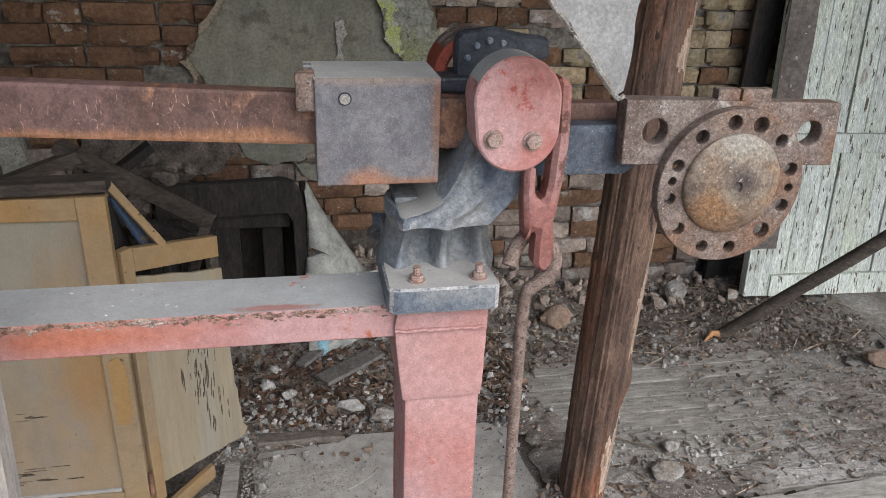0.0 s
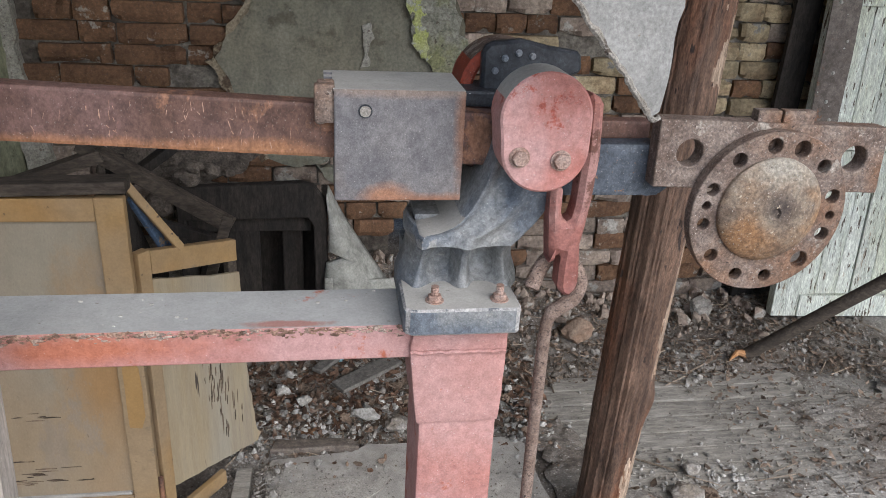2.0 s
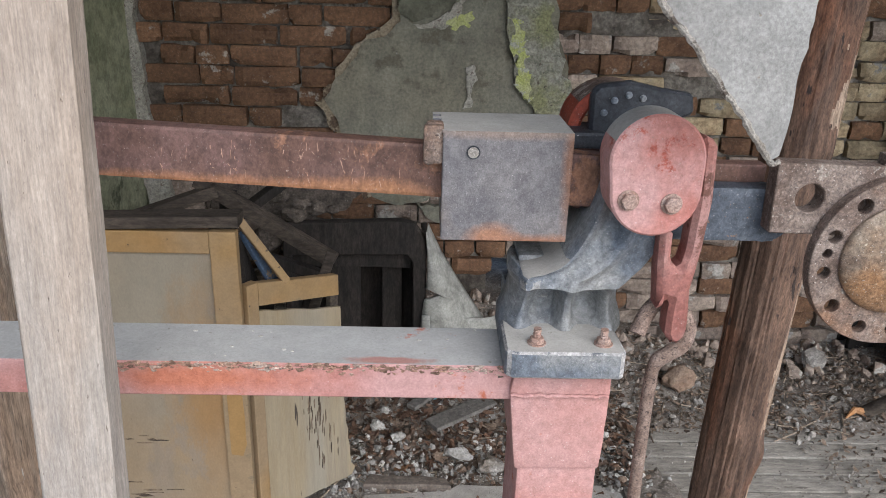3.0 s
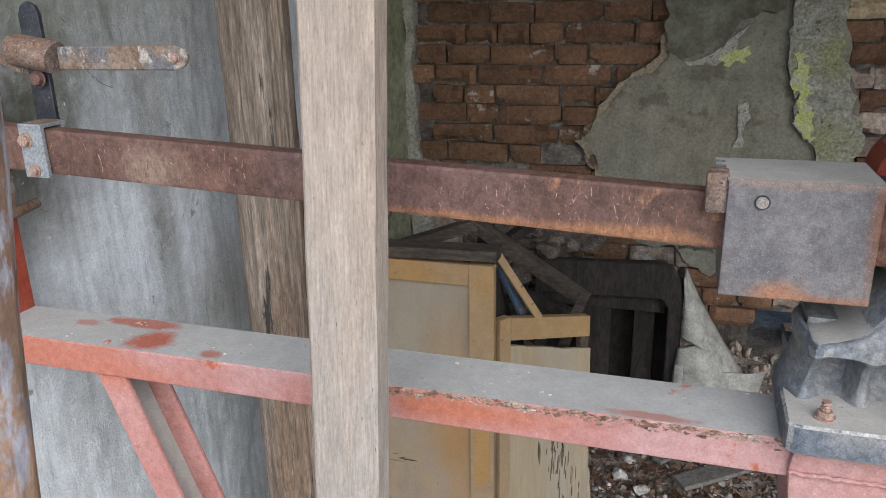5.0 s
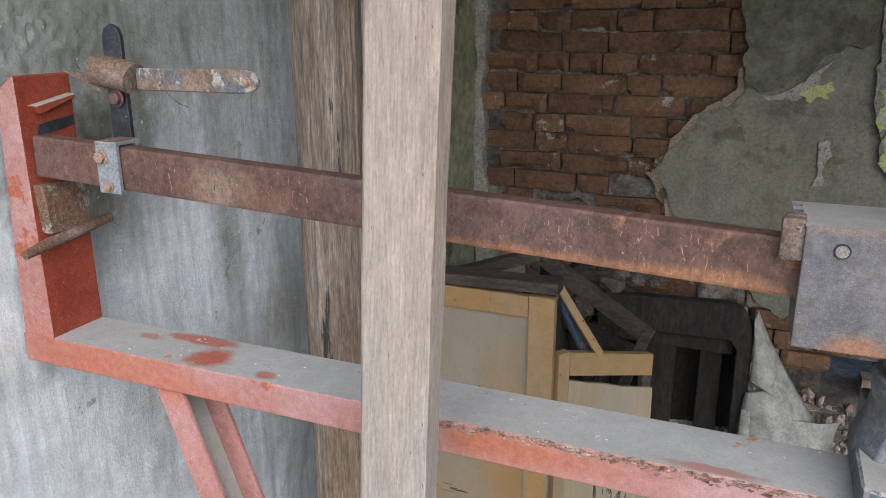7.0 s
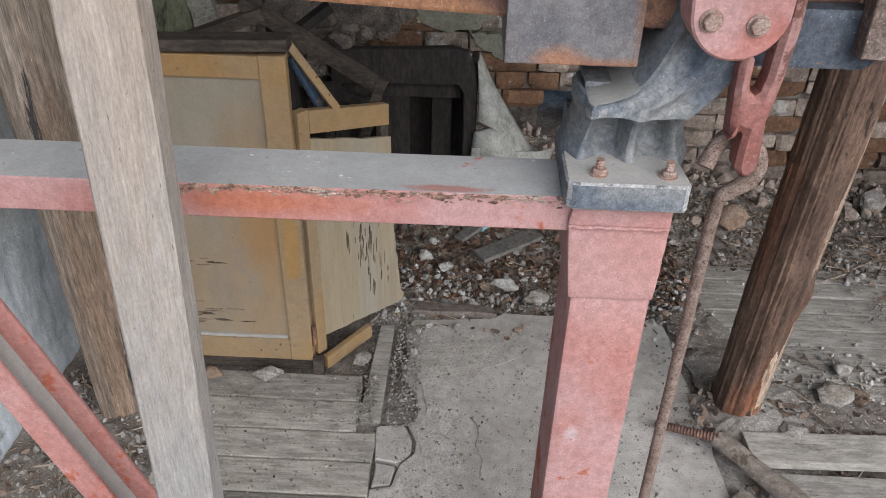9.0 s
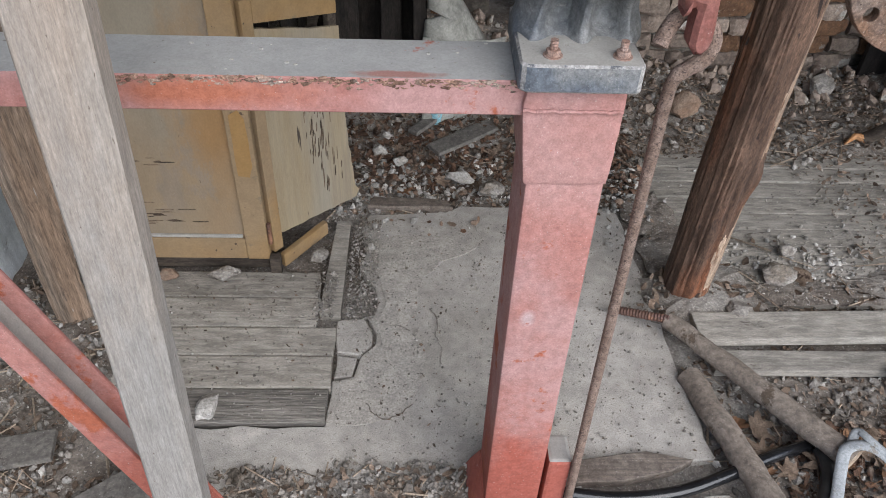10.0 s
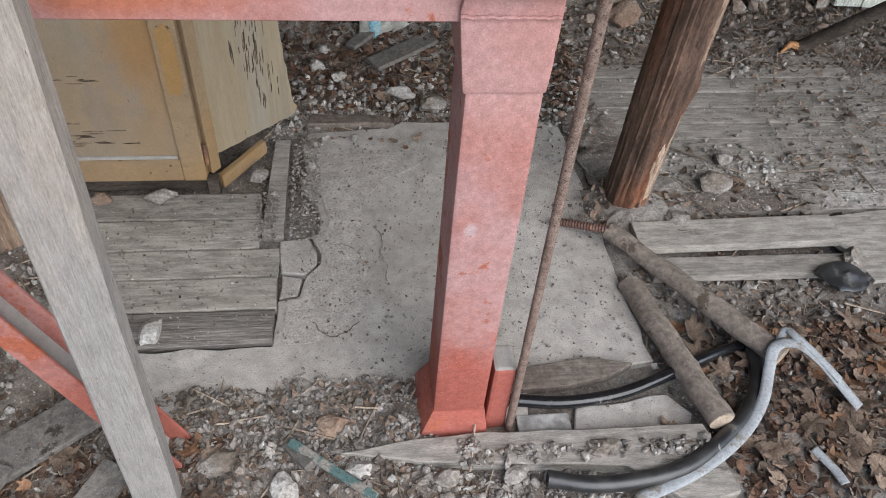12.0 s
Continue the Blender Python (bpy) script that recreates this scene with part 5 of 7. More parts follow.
for v in spl.verts:
    v.co = P0 + ux * v.co.x + uy * v.co.y + Vector((0, 0, v.co.z))
tagged(part("flaked_patch", spl, SPLITWOOD, leaf2), "dark splits where the paint has flaked", kind="stuff")
part("hinge", rod([P0 + Vector((0.003, -0.008, 0.10)), P0 + Vector((0.003, -0.008, 0.17))], 0.006, 10), RUST, leaf2, "rusty hinge", smooth=True)
part("foot_block", box(-0.552, -0.522, 1.752, 1.778, 0.0, 0.062, 0.003), OLDBOARD, leaf2, "bare wood foot")
one("loose_rail", beam_between((-0.524, 1.797, 0.018), (-0.415, 1.945, 0.022), 0.018, 0.045, 0.003), OCHRE_DEEP, "loose ochre rail lying under the door", "rail")

# broken frames and boards behind the cabinet
one("broken_frame", beam_between((-0.552, 1.84, 0.91), (-0.500, 1.92, 0.735), 0.034, 0.012, 0.003, (0.6, -0.5, 0.6)), [BLUEPAINT], "broken frame strip with blue and ochre paint", "frame strip")
one("broken_frame", beam_between((-0.556, 1.815, 0.945), (-0.468, 1.90, 0.755), 0.016, 0.02, 0.003), [OCHRE_DEEP], "broken ochre frame strip", "frame strip")
one("old_board", beam_between((-1.19, 2.30, 0.70), (-0.735, 2.32, 0.862), 0.06, 0.035, 0.003), OLDBOARD, "dark dusty board slanting over the pile", "board", "boards on the pile")
one("old_board", beam_between((-0.80, 2.34, 0.885), (-0.39, 2.26, 0.665), 0.05, 0.035, 0.003), OLDBOARD, "brown rough board slanting down", "board", "boards on the pile")
one("old_board", beam_between((-0.72, 2.15, 0.765), (-0.42, 2.25, 0.62), 0.035, 0.03, 0.003), DARKWOOD, "thin dark lath under the boards", "board", "boards on the pile")
one("old_board", beam_between((-0.60, 2.10, 0.06), (-0.385, 2.16, 0.735), 0.03, 0.02, 0.003, (0, 1, 0)), OLDBOARD, "bare slanting lath in the pile", "board", "boards on the pile")
# The next two boards are blackened to paint the shade deep in the pile.
one("old_board", beam_between((-0.95, 2.5, 0.55), (-0.60, 2.62, 0.80), 0.06, 0.03, 0.003), DARKWOOD, "board deep in the pile, near-black for the shade there", "board", "boards on the pile")
one("old_board", beam_between((-0.78, 2.42, 0.1), (-0.74, 2.45, 0.82), 0.05, 0.03, 0.003, (0, 1, 0)), DARKWOOD, "upright lath in the pile, near-black for the shade there", "board", "boards on the pile")

# the dark case with its peeled sheet
case = thing("dark_case", (-0.33, 2.6, 0.0), "dark wooden case with a rounded corner", "case")
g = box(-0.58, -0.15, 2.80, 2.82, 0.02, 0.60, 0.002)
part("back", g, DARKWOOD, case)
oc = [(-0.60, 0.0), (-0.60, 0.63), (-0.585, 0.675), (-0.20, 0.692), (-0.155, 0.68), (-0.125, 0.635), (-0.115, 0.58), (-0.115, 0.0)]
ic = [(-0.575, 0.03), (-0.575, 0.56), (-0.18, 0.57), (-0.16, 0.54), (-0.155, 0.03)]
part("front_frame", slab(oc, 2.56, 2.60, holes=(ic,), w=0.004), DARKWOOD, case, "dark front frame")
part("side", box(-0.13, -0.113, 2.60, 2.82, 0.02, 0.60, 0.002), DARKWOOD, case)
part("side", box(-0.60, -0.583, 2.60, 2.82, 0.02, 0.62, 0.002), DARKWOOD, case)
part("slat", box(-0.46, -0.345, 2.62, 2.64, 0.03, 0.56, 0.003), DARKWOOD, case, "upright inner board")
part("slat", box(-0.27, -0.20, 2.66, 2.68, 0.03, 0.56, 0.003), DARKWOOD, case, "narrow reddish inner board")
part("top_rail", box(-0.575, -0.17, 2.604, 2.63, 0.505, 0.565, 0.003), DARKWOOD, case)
g = bmesh.new()
nu, nv = 14, 18
gr = []
for j in range(nv + 1):
    t = j / nv
    z = 0.655 - 0.40 * t
    x0 = -0.118 + 0.01 * math.sin(t * 5)
    x1 = -0.112 + 0.27 * t ** 1.15
    if 0.52 < t < 0.60:
        x0 += 0.05
    row = []
    for i in range(nu + 1):
        s = i / nu
        row.append(g.verts.new((x0 + (x1 - x0) * s, 2.55 - 0.07 * math.sin(math.pi * s) * t + 0.10 * s * s, z - 0.05 * s * t + 0.004 * noise.noise((s * 6, t * 6, 0)))))
    gr.append(row)
for j in range(nv):
    for i in range(nu):
        g.faces.new((gr[j][i], gr[j][i + 1], gr[j + 1][i + 1], gr[j + 1][i]))
low = []
for j in range(9):
    t = j / 8
    low.append([g.verts.new((-0.125 + (0.05 + 0.24 * (1 - 0.3 * t)) * i / nu, 2.53 + 0.12 * (i / nu) ** 2 - 0.03 * t, 0.36 - 0.34 * t - 0.05 * i / nu + 0.006 * noise.noise((i * 0.4, t * 4, 3)))) for i in range(nu + 1)])
for j in range(8):
    for i in range(nu):
        g.faces.new((low[j][i], low[j][i + 1], low[j + 1][i + 1], low[j + 1][i]))
sheet = one("peeled_sheet", g, SHEETG, "grey backing sheet peeled off and curled", "sheet", smooth=True)
sm = sheet.modifiers.new("thickness", "SOLIDIFY")
sm.thickness = 0.004

for k, (x, y, z, s) in enumerate(((-0.56, 2.60, 0.70, 0.040), (-0.50, 2.66, 0.70, 0.030), (-0.535, 2.57, 0.745, 0.026), (-0.44, 2.65, 0.70, 0.020), (-0.62, 2.66, 0.66, 0.045), (-0.66, 2.62, 0.60, 0.05), (-0.64, 2.7, 0.73, 0.036))):
    g = bmesh.new()
    bmesh.ops.create_icosphere(g, subdivisions=3, radius=s)
    for v in g.verts:
        q = v.co / s
        v.co = Vector((q.x * 1.15, q.y, q.z * 0.8)) * s * (1 + 0.3 * noise.noise(q * 1.6 + Vector((k, 0, 0))) + 0.12 * noise.noise(q * 6)) + Vector((x, y, z))
    one("masonry_lump", g, SOOTY, "dirty broken masonry lump on the dark case", "rubble", "masonry lumps")

for pts in ([(-0.95, 0.55), (-0.62, 0.52), (-0.30, 0.66), (-0.33, 0.76), (-0.50, 0.80), (-0.62, 0.86), (-0.90, 0.84)], [(0.42, 0.40), (0.75, 0.42), (0.80, 0.66), (0.62, 0.74), (0.45, 0.62)], [(1.0, 0.55), (1.3, 0.50), (1.5, 0.62), (1.35, 0.80), (1.1, 0.74)]):
    g = slab(wobble(pts, 0.05, 0.02, 11), WALL_Y - 0.016, WALL_Y + 0.02)
    one("dirt_smear", rough(g, 0.006, 30), SOOTY, "dark crumbly dirt clinging to the brickwork", "dirt", kind="structure")

# ---- the flaking door against the back wall ----
door = thing("old_door", (2.2, 2.8, 0.0), "plank door with flaking pale green paint, leaning at the wall", "door")


def door_box(x0, x1, d0, d1, z0, z1, w=0.003):
    b = box(x0, x1, d0, d1, z0, z1, w)
    for v in b.verts:
        v.co = Vector((v.co.x + 0.012 * (v.co.z - 0.5), 2.79 + v.co.y + 0.09 * v.co.z - 0.05 * (v.co.x - 1.8), v.co.z))
    return b


part("stile", door_box(1.77, 1.882, -0.012, 0.03, 0.02, 1.76), WHITEGREEN, door)
sh = rough(door_box(1.766, 1.886, -0.0165, -0.0125, 0.24, 1.76, 0.001), 0.006, 6, 6)
sheath = part("sheath", sh, SHEATH, door, "dull brown sheet iron nailed over the stile", smooth=True)
for z in (0.52, 0.66, 0.80, 0.86, 0.93, 1.04, 1.16, 1.30):
    bolt(1.79 + 0.07 * ((z * 37) % 1) + 0.012 * (z - 0.5), 2.79 - 0.018 + 0.09 * z, z, 0.006, sheath, name="nail", material=DUST)
part("stile", door_box(2.62, 2.70, -0.012, 0.03, 0.02, 1.76), WHITEGREEN, door)
for z0, z1 in ((0.02, 0.115), (0.655, 0.735), (1.29, 1.36), (1.69, 1.76)):
    part("rail", door_box(1.884, 2.619, -0.016, 0.03, z0, z1), WHITEGREEN, door)
x = 1.884
k = 0
while x < 2.6:
    w = (0.075, 0.092, 0.066, 0.085, 0.095)[k % 5]
    x1 = min(x + w, 2.619)
    for z0, z1 in ((0.116, 0.654), (0.736, 1.289), (1.361, 1.689)):
        part("board", rough(door_box(x + 0.0015, x1 - 0.003, 0.0 + 0.003 * (k % 3), 0.02, z0, z1, 0.002), 0.0015, 20), WHITEGREEN, door)
    x = x1
    k += 1
# A dark strip added here in place of the shadow gap beside the door.
jamb = thing("shadow_gap_strip", (1.74, 3.0, 0), "near-black strip painting the shadow gap beside the door", "jamb")
part("board", box(1.69, 1.80, 2.985, 3.01, 0.0, 1.8, 0.003), DARKWOOD, jamb)
one("leaning_pole", rod([(1.50, 2.50, 0.01), (1.9, 2.36, 0.40), (2.4, 2.19, 0.90), (3.19, 1.92, 1.70)], [0.024, 0.026, 0.027, 0.028], 14), OLDBOARD, "dark weathered pole leaning up from the rubble", "pole", smooth=True)
one("wood_splinter", rod([(1.505, 2.495, 0.012), (1.46, 2.50, 0.02), (1.41, 2.46, 0.012)], [0.02, 0.012, 0.003], 7), surf("fresh_orange_wood", (0.34, 0.16, 0.06), (0.4, 0.22, 0.11), 40, 0.85), "torn orange wood splinter at the pole foot", "splinter")

# ---- floor: concrete slab with its broken pieces, planks and boards ----
floor_ = thing("floor_slab", (0, 1.5, 0), "worn concrete slab, cracked along one side", "slab", kind="structure")


def concrete(outline, top=0.0, seed=0):
    b = slab(wobble(outline, 0.012, 0.035, 12), top - 0.05, top, "z", w=0.003)
    return b


part("slab", concrete([(-0.306, 1.982), (-0.29, 2.03), (-0.05, 2.05), (0.0, 2.08), (0.44, 2.09), (0.495, 2.05), (0.515, 1.673), (0.54, 1.206), (0.551, 1.147), (0.40, 1.145), (0.24, 1.14), (0.22, 1.02),
                       (-0.05, 1.02), (-0.55, 1.04), (-0.66, 1.10), (-0.70, 1.235), (-0.352, 1.235), (-0.349, 1.370), (-0.293, 1.386), (-0.288, 1.452), (-0.250, 1.491), (-0.241, 1.535), (-0.265, 1.587), (-0.251, 1.618), (-0.259, 1.707), (-0.312, 1.788), (-0.291, 1.845)]), CONCRETE, floor_)
part("slab_piece", concrete([(-0.353, 1.582), (-0.274, 1.584), (-0.251, 1.535), (-0.259, 1.493), (-0.290, 1.459), (-0.350, 1.472)], -0.002), CONCRETE, floor_)
part("slab_piece", concrete([(-0.349, 1.463), (-0.297, 1.451), (-0.298, 1.391), (-0.328, 1.384), (-0.347, 1.380)], -0.004), CONCRETE, floor_)
part("skim_coat", slab(wobble([(-0.34, 1.25), (-0.149, 1.25), (-0.149, 1.305), (-0.11, 1.367), (-0.102, 1.433), (-0.125, 1.503), (-0.164, 1.541), (-0.142, 1.644), (-0.126, 1.755), (-0.059, 1.817), (0.03, 1.87), (-0.05, 1.93), (-0.2, 1.93), (-0.27, 1.86), (-0.28, 1.80), (-0.24, 1.71), (-0.235, 1.62), (-0.25, 1.59), (-0.225, 1.535), (-0.235, 1.485), (-0.275, 1.445), (-0.28, 1.38), (-0.335, 1.36)], 0.03, 0.03, 12), 0.001, 0.0035, "z"), surf(
    "smooth_skim", (0.325, 0.30, 0.265), (0.38, 0.352, 0.315), 4, 0.95, fleck=0.7, blotch=0.5, bump=0.3, fine=200, specks=(0.12, 0.10, 0.085), speck_at=0.655, speck_scale=80, grit=0.36), floor_, "darker smooth skim coat")
for pts in ([(-0.10, 1.62), (-0.085, 1.57), (-0.09, 1.52), (-0.075, 1.47), (-0.08, 1.42)], [(-0.225, 1.56), (-0.19, 1.555), (-0.16, 1.54)], [(-0.26, 1.30), (-0.24, 1.27), (-0.20, 1.255), (-0.15, 1.30)]):
    pts = [(p.x + 0.006 * noise.noise(p * 60), p.y + 0.006 * noise.noise(p * 70), 0.0042) for p in spline([(a, c, 0) for a, c in pts], 8)]
    part("crack", rod(pts, [0.0016 + 0.0012 * noise.noise((i * 0.6, 0, 0)) for i in range(len(pts))], 5, flat=0.6), EARTH, floor_, "dirt-filled crack")
one("broken_sill", concrete([(-0.30, 2.06), (-0.28, 2.115), (-0.05, 2.09), (-0.03, 2.055)], 0.016), BROWNBOARD, "broken concrete strip at the slab edge", "concrete strip")
one("threshold_board", slab(wobble([(-0.20, 0.935), (-0.04, 0.962), (0.12, 0.967), (0.60, 0.962), (0.63, 0.80), (0.52, 0.78), (0.40, 0.875), (0.05, 0.90)], 0.006, 0.04, 12), -0.01, 0.029, "z", w=0.003), FLOORWOOD, "dusty board in front of the post", "board")
one("loose_board", slab(wobble([(0.20, 1.075), (0.21, 1.133), (0.386, 1.158), (0.49, 1.14), (0.43, 1.105), (0.316, 1.083)], 0.008, 0.03, 12), -0.01, 0.016, "z", w=0.002), BROWNBOARD, "brown weathered board lying behind the hose", "board")
one("trench_block", box(0.19, 0.31, 0.965, 1.02, -0.04, 0.004, 0.004), WALLRENDER, "smooth grey block beside the rod", "block")
one("trench_block", concrete([(0.31, 0.965), (0.33, 1.03), (0.55, 1.06), (0.60, 1.0), (0.58, 0.965)], 0.0), CONCRETE, "rough concrete block beside the hose", "block")


def plank(parent, x0, x1, y0, y1, z, jag=0.012, material=None):
    """A worn board with uneven ends and a hollowed face."""
    b = bmesh.new()
    n = 10
    tops = []
    for j, y in enumerate((y0, y0 + 0.004, (y0 + y1) / 2, y1 - 0.004, y1)):
        e0, e1 = jag * noise.noise((y * 40, x0, 0)), jag * noise.noise((y * 40, x1, 7))
        tops.append([b.verts.new((x0 + e0 + (x1 + e1 - x0 - e0) * i / n, y + 0.0015 * noise.noise((i * 0.7, y * 9, 1)), z - (0.002 if j in (0, 4) else 0) + 0.0015 * noise.noise((i * 0.5 + x0, y * 6, 3)))) for i in range(n + 1)])
    for a, c in zip(tops, tops[1:]):
        for i in range(n):
            b.faces.new((a[i], a[i + 1], c[i + 1], c[i]))
    lo = [[b.verts.new(v.co - Vector((0, 0, 0.024))) for v in r] for r in (tops[0], tops[-1])]
    for i in range(n):
        b.faces.new((lo[0][i], lo[0][i + 1], tops[0][i + 1], tops[0][i]))
        b.faces.new((tops[-1][i], tops[-1][i + 1], lo[1][i + 1], lo[1][i]))
    for s in (0, n):
        b.faces.new([r[s] for r in tops] + [lo[1][s], lo[0][s]])
    bmesh.ops.recalc_face_normals(b, faces=b.faces)
    return part("plank", b, material or FLOORWOOD, parent)


deck1 = thing("plank_floor_patch", (-0.6, 1.5, 0), "dusty grey floor planks set beside the slab", "floor planks", kind="structure")
for y0, y1, x0, x1 in ((1.243, 1.342, -0.70, -0.356), (1.345, 1.447, -0.88, -0.352), (1.45, 1.545, -0.88, -0.352), (1.548, 1.655, -0.9, -0.408), (1.658, 1.758, -0.9, -0.408)):
    plank(deck1, x0, x1, y0, y1, 0.008, material=RAWPLANK if y0 < 1.3 else FLOORWOOD)
b = bmesh.new()
edge = [b.verts.new((x, y, 0.006 - 0.03 * t)) for x, y, t in ((-0.402, 1.60, 0), (-0.345, 1.592, 0), (-0.343, 1.99, 0), (-0.385, 1.99, 0), (-0.402, 1.60, 1), (-0.345, 1.592, 1), (-0.343, 1.99, 1), (-0.385, 1.99, 1))]
for q in ((0, 1, 2, 3), (4, 7, 6, 5), (0, 4, 5, 1), (1, 5, 6, 2), (2, 6, 7, 3), (3, 7, 4, 0)):
    b.faces.new([edge[k] for k in q])
part("plank", bevel(b, 0.003), FLOORWOOD, deck1, "narrow edging board beside the slab")
deck2 = thing("plank_floor", (1.2, 2.0, 0), "dusty grey floorboards half covered with rubble", "floor planks", kind="structure")
for k in range(9):
    y0 = 1.655 + k * 0.0835
    plank(deck2, 0.56 + 0.02 * math.sin(k * 2.2) if k < 8 else 0.50, 2.35 + 0.1 * math.sin(k * 1.7) if k < 7 else 1.62, y0, y0 + 0.08, -0.004 + 0.003 * math.sin(k))
one("grey_board", beam_between((0.60, 1.535, 0.020), (1.185, 1.545, 0.022), 0.10, 0.028, 0.004), FLOORWOOD, "dusty grey board lying beside the log post", "board")
one("grey_board", beam_between((0.62, 1.435, 0.0), (1.22, 1.43, 0.002), 0.07, 0.024, 0.004), FLOORWOOD, "second dusty board lying lower", "board")
one("flat_panel", slab(wobble([(1.12, 1.60), (1.75, 1.66), (1.85, 1.38), (1.22, 1.36), (1.20, 1.47)], 0.01, 0.05, 9), 0.0, 0.014, "z"), FLOORWOOD, "flat grey panel piece on the ground", "panel")

# ---- branches, hoses and strips ----
def stick(p, q, r0, r1, label, flat=0.8):
    p, q = Vector(p), Vector(q)
    n = 26
    b = rod([p.lerp(q, k / n) + Vector((0.006 * noise.noise((k * 0.2, p.x, 0)), 0.006 * noise.noise((k * 0.2, p.y, 4)), 0)) for k in range(n + 1)], [r0 + (r1 - r0) * k / n + 0.003 * noise.noise((k * 0.5, p.x * 9, 2)) for k in range(n + 1)], 14, flat=flat)
    br = thing("cut_branch", p.lerp(q, 0.5), label, "branch", "cut branches")
    part("shaft", b, BARKSTICK, br, smooth=True)
    d = (q - p).normalized()
    part("cut_face", rod([q - d * 0.001, q + d * 0.002], r1 * 0.93, 14, flat=flat), TWIG, br, "pale sawn end")


stick((0.525, 1.545, 0.045), (0.835, 1.112, 0.05), 0.026, 0.034, "grey cut branch lying on the rubble")
stick((0.545, 1.385, 0.01), (0.632, 0.955, 0.045), 0.032, 0.032, "grey cut branch beside the slab edge")
one("threaded_bar", rod([Vector((0.385, 1.612, 0.018)).lerp(Vector((0.525, 1.535, 0.055)), k / 40) for k in range(41)], [0.0125 if k % 2 else 0.0105 for k in range(41)], 12), RUST, "short rusty threaded bar on the slab", "bar")
one("water_hose", rod(spline([(0.13, 1.06, 0.015), (0.20, 1.048, 0.018), (0.303, 1.036, 0.021), (0.43, 1.05, 0.022), (0.557, 1.092, 0.024), (0.67, 1.14, 0.02), (0.80, 1.19, 0.0)], 8), 0.0145, 16), RUBBER, "glossy black plastic hose", "hose", smooth=True)
old_hose = thing("water_hose", (0.6, 0.95, 0.02), "thick dusty dark hose, cut open at its end", "hose")
run = spline([(0.225, 0.850, 0.038), (0.32, 0.832, 0.036), (0.43, 0.838, 0.034), (0.53, 0.862, 0.03), (0.62, 0.915, 0.024), (0.70, 0.975, 0.02), (0.752, 1.035, 0.018), (0.785, 1.10, 0.02), (0.795, 1.16, 0.01)], 8)
part("tube", rod(run, 0.018, 18, close=False), RUBBER_G, old_hose, smooth=True)
part("bore", rod(run[:6], 0.0145, 18, close=False), IRON_DARK, old_hose, "dark inside of the cut hose", smooth=True)
lip = [run[0] + (run[1] - run[0]).normalized().cross(Vector((0, 0, 1))).normalized() * 0.0163 * math.cos(a) + Vector((0, 0, 0.0163 * math.sin(a))) for a in (2 * math.pi * k / 18 for k in range(19))]
part("cut_end", rod(lip, 0.0018, 6), RUBBER, old_hose, "cut rim of the hose", smooth=True)


def ribbon(points, width, label, lift=0.0):
    """A thin bent strip with a lengthwise fold."""
    pts = spline(points, 8)
    b = bmesh.new()
    rows = []
    for i, p in enumerate(pts):
        d = (pts[min(i + 1, len(pts) - 1)] - pts[max(i - 1, 0)]).normalized()
        s = d.cross(Vector((0, 0, 1))).normalized()
        rows.append([b.verts.new(p + s * width * o + Vector((0, 0, h * width))) for o, h in ((-0.5, 0), (-0.2, 0.05), (0, 0.06), (0.2, 0.03), (0.5, -0.06))])
    for a, c in zip(rows, rows[1:]):
        for k in range(4):
            b.faces.new((a[k], a[k + 1], c[k + 1], c[k]))
    ob = one("plastic_strip", b, STRIPW, label, "plastic strip", smooth=True)
    m = ob.modifiers.new("thickness", "SOLIDIFY")
    m.thickness = 0.003


ribbon([(0.40, 0.795, 0.036), (0.51, 0.832, 0.036), (0.61, 0.882, 0.034), (0.695, 0.943, 0.034), (0.755, 1.01, 0.038), (0.788, 1.075, 0.055), (0.81, 1.118, 0.085), (0.86, 1.12, 0.09), (0.91, 1.085, 0.07), (0.955, 1.03, 0.04), (0.985, 0.985, 0.02)], 0.027, "torn pale plastic strip along the hose")
ribbon([(0.82, 1.125, 0.082), (0.85, 1.16, 0.09), (0.865, 1.135, 0.095), (0.90, 1.10, 0.08), (0.95, 1.04, 0.05)], 0.02, "thin pale plastic strip")
ribbon([(0.835, 0.895, 0.012), (0.86, 0.85, 0.01), (0.87, 0.81, 0.012)], 0.022, "short pale plastic offcut")
one("teal_stake", beam_between((-0.300, 0.966, 0.035), (-0.125, 0.835, 0.03), 0.019, 0.010, 0.002), TEAL, "wooden stake with worn teal paint", "stake")
cup = thing("plastic_cup", (-0.077, 2.53, 0.0), "pale blue plastic cup half buried in rubble", "cup")
part("cup", rod([(-0.077, 2.53, 0.03), (-0.077, 2.53, 0.085), (-0.077, 2.53, 0.14)], [0.027, 0.030, 0.032], 20, close=False), BLUEPLASTIC, cup, smooth=True)
part("band", rod([(-0.077, 2.53, 0.112), (-0.077, 2.53, 0.128)], 0.0325, 20, close=False), STONE_W, cup, "white band")

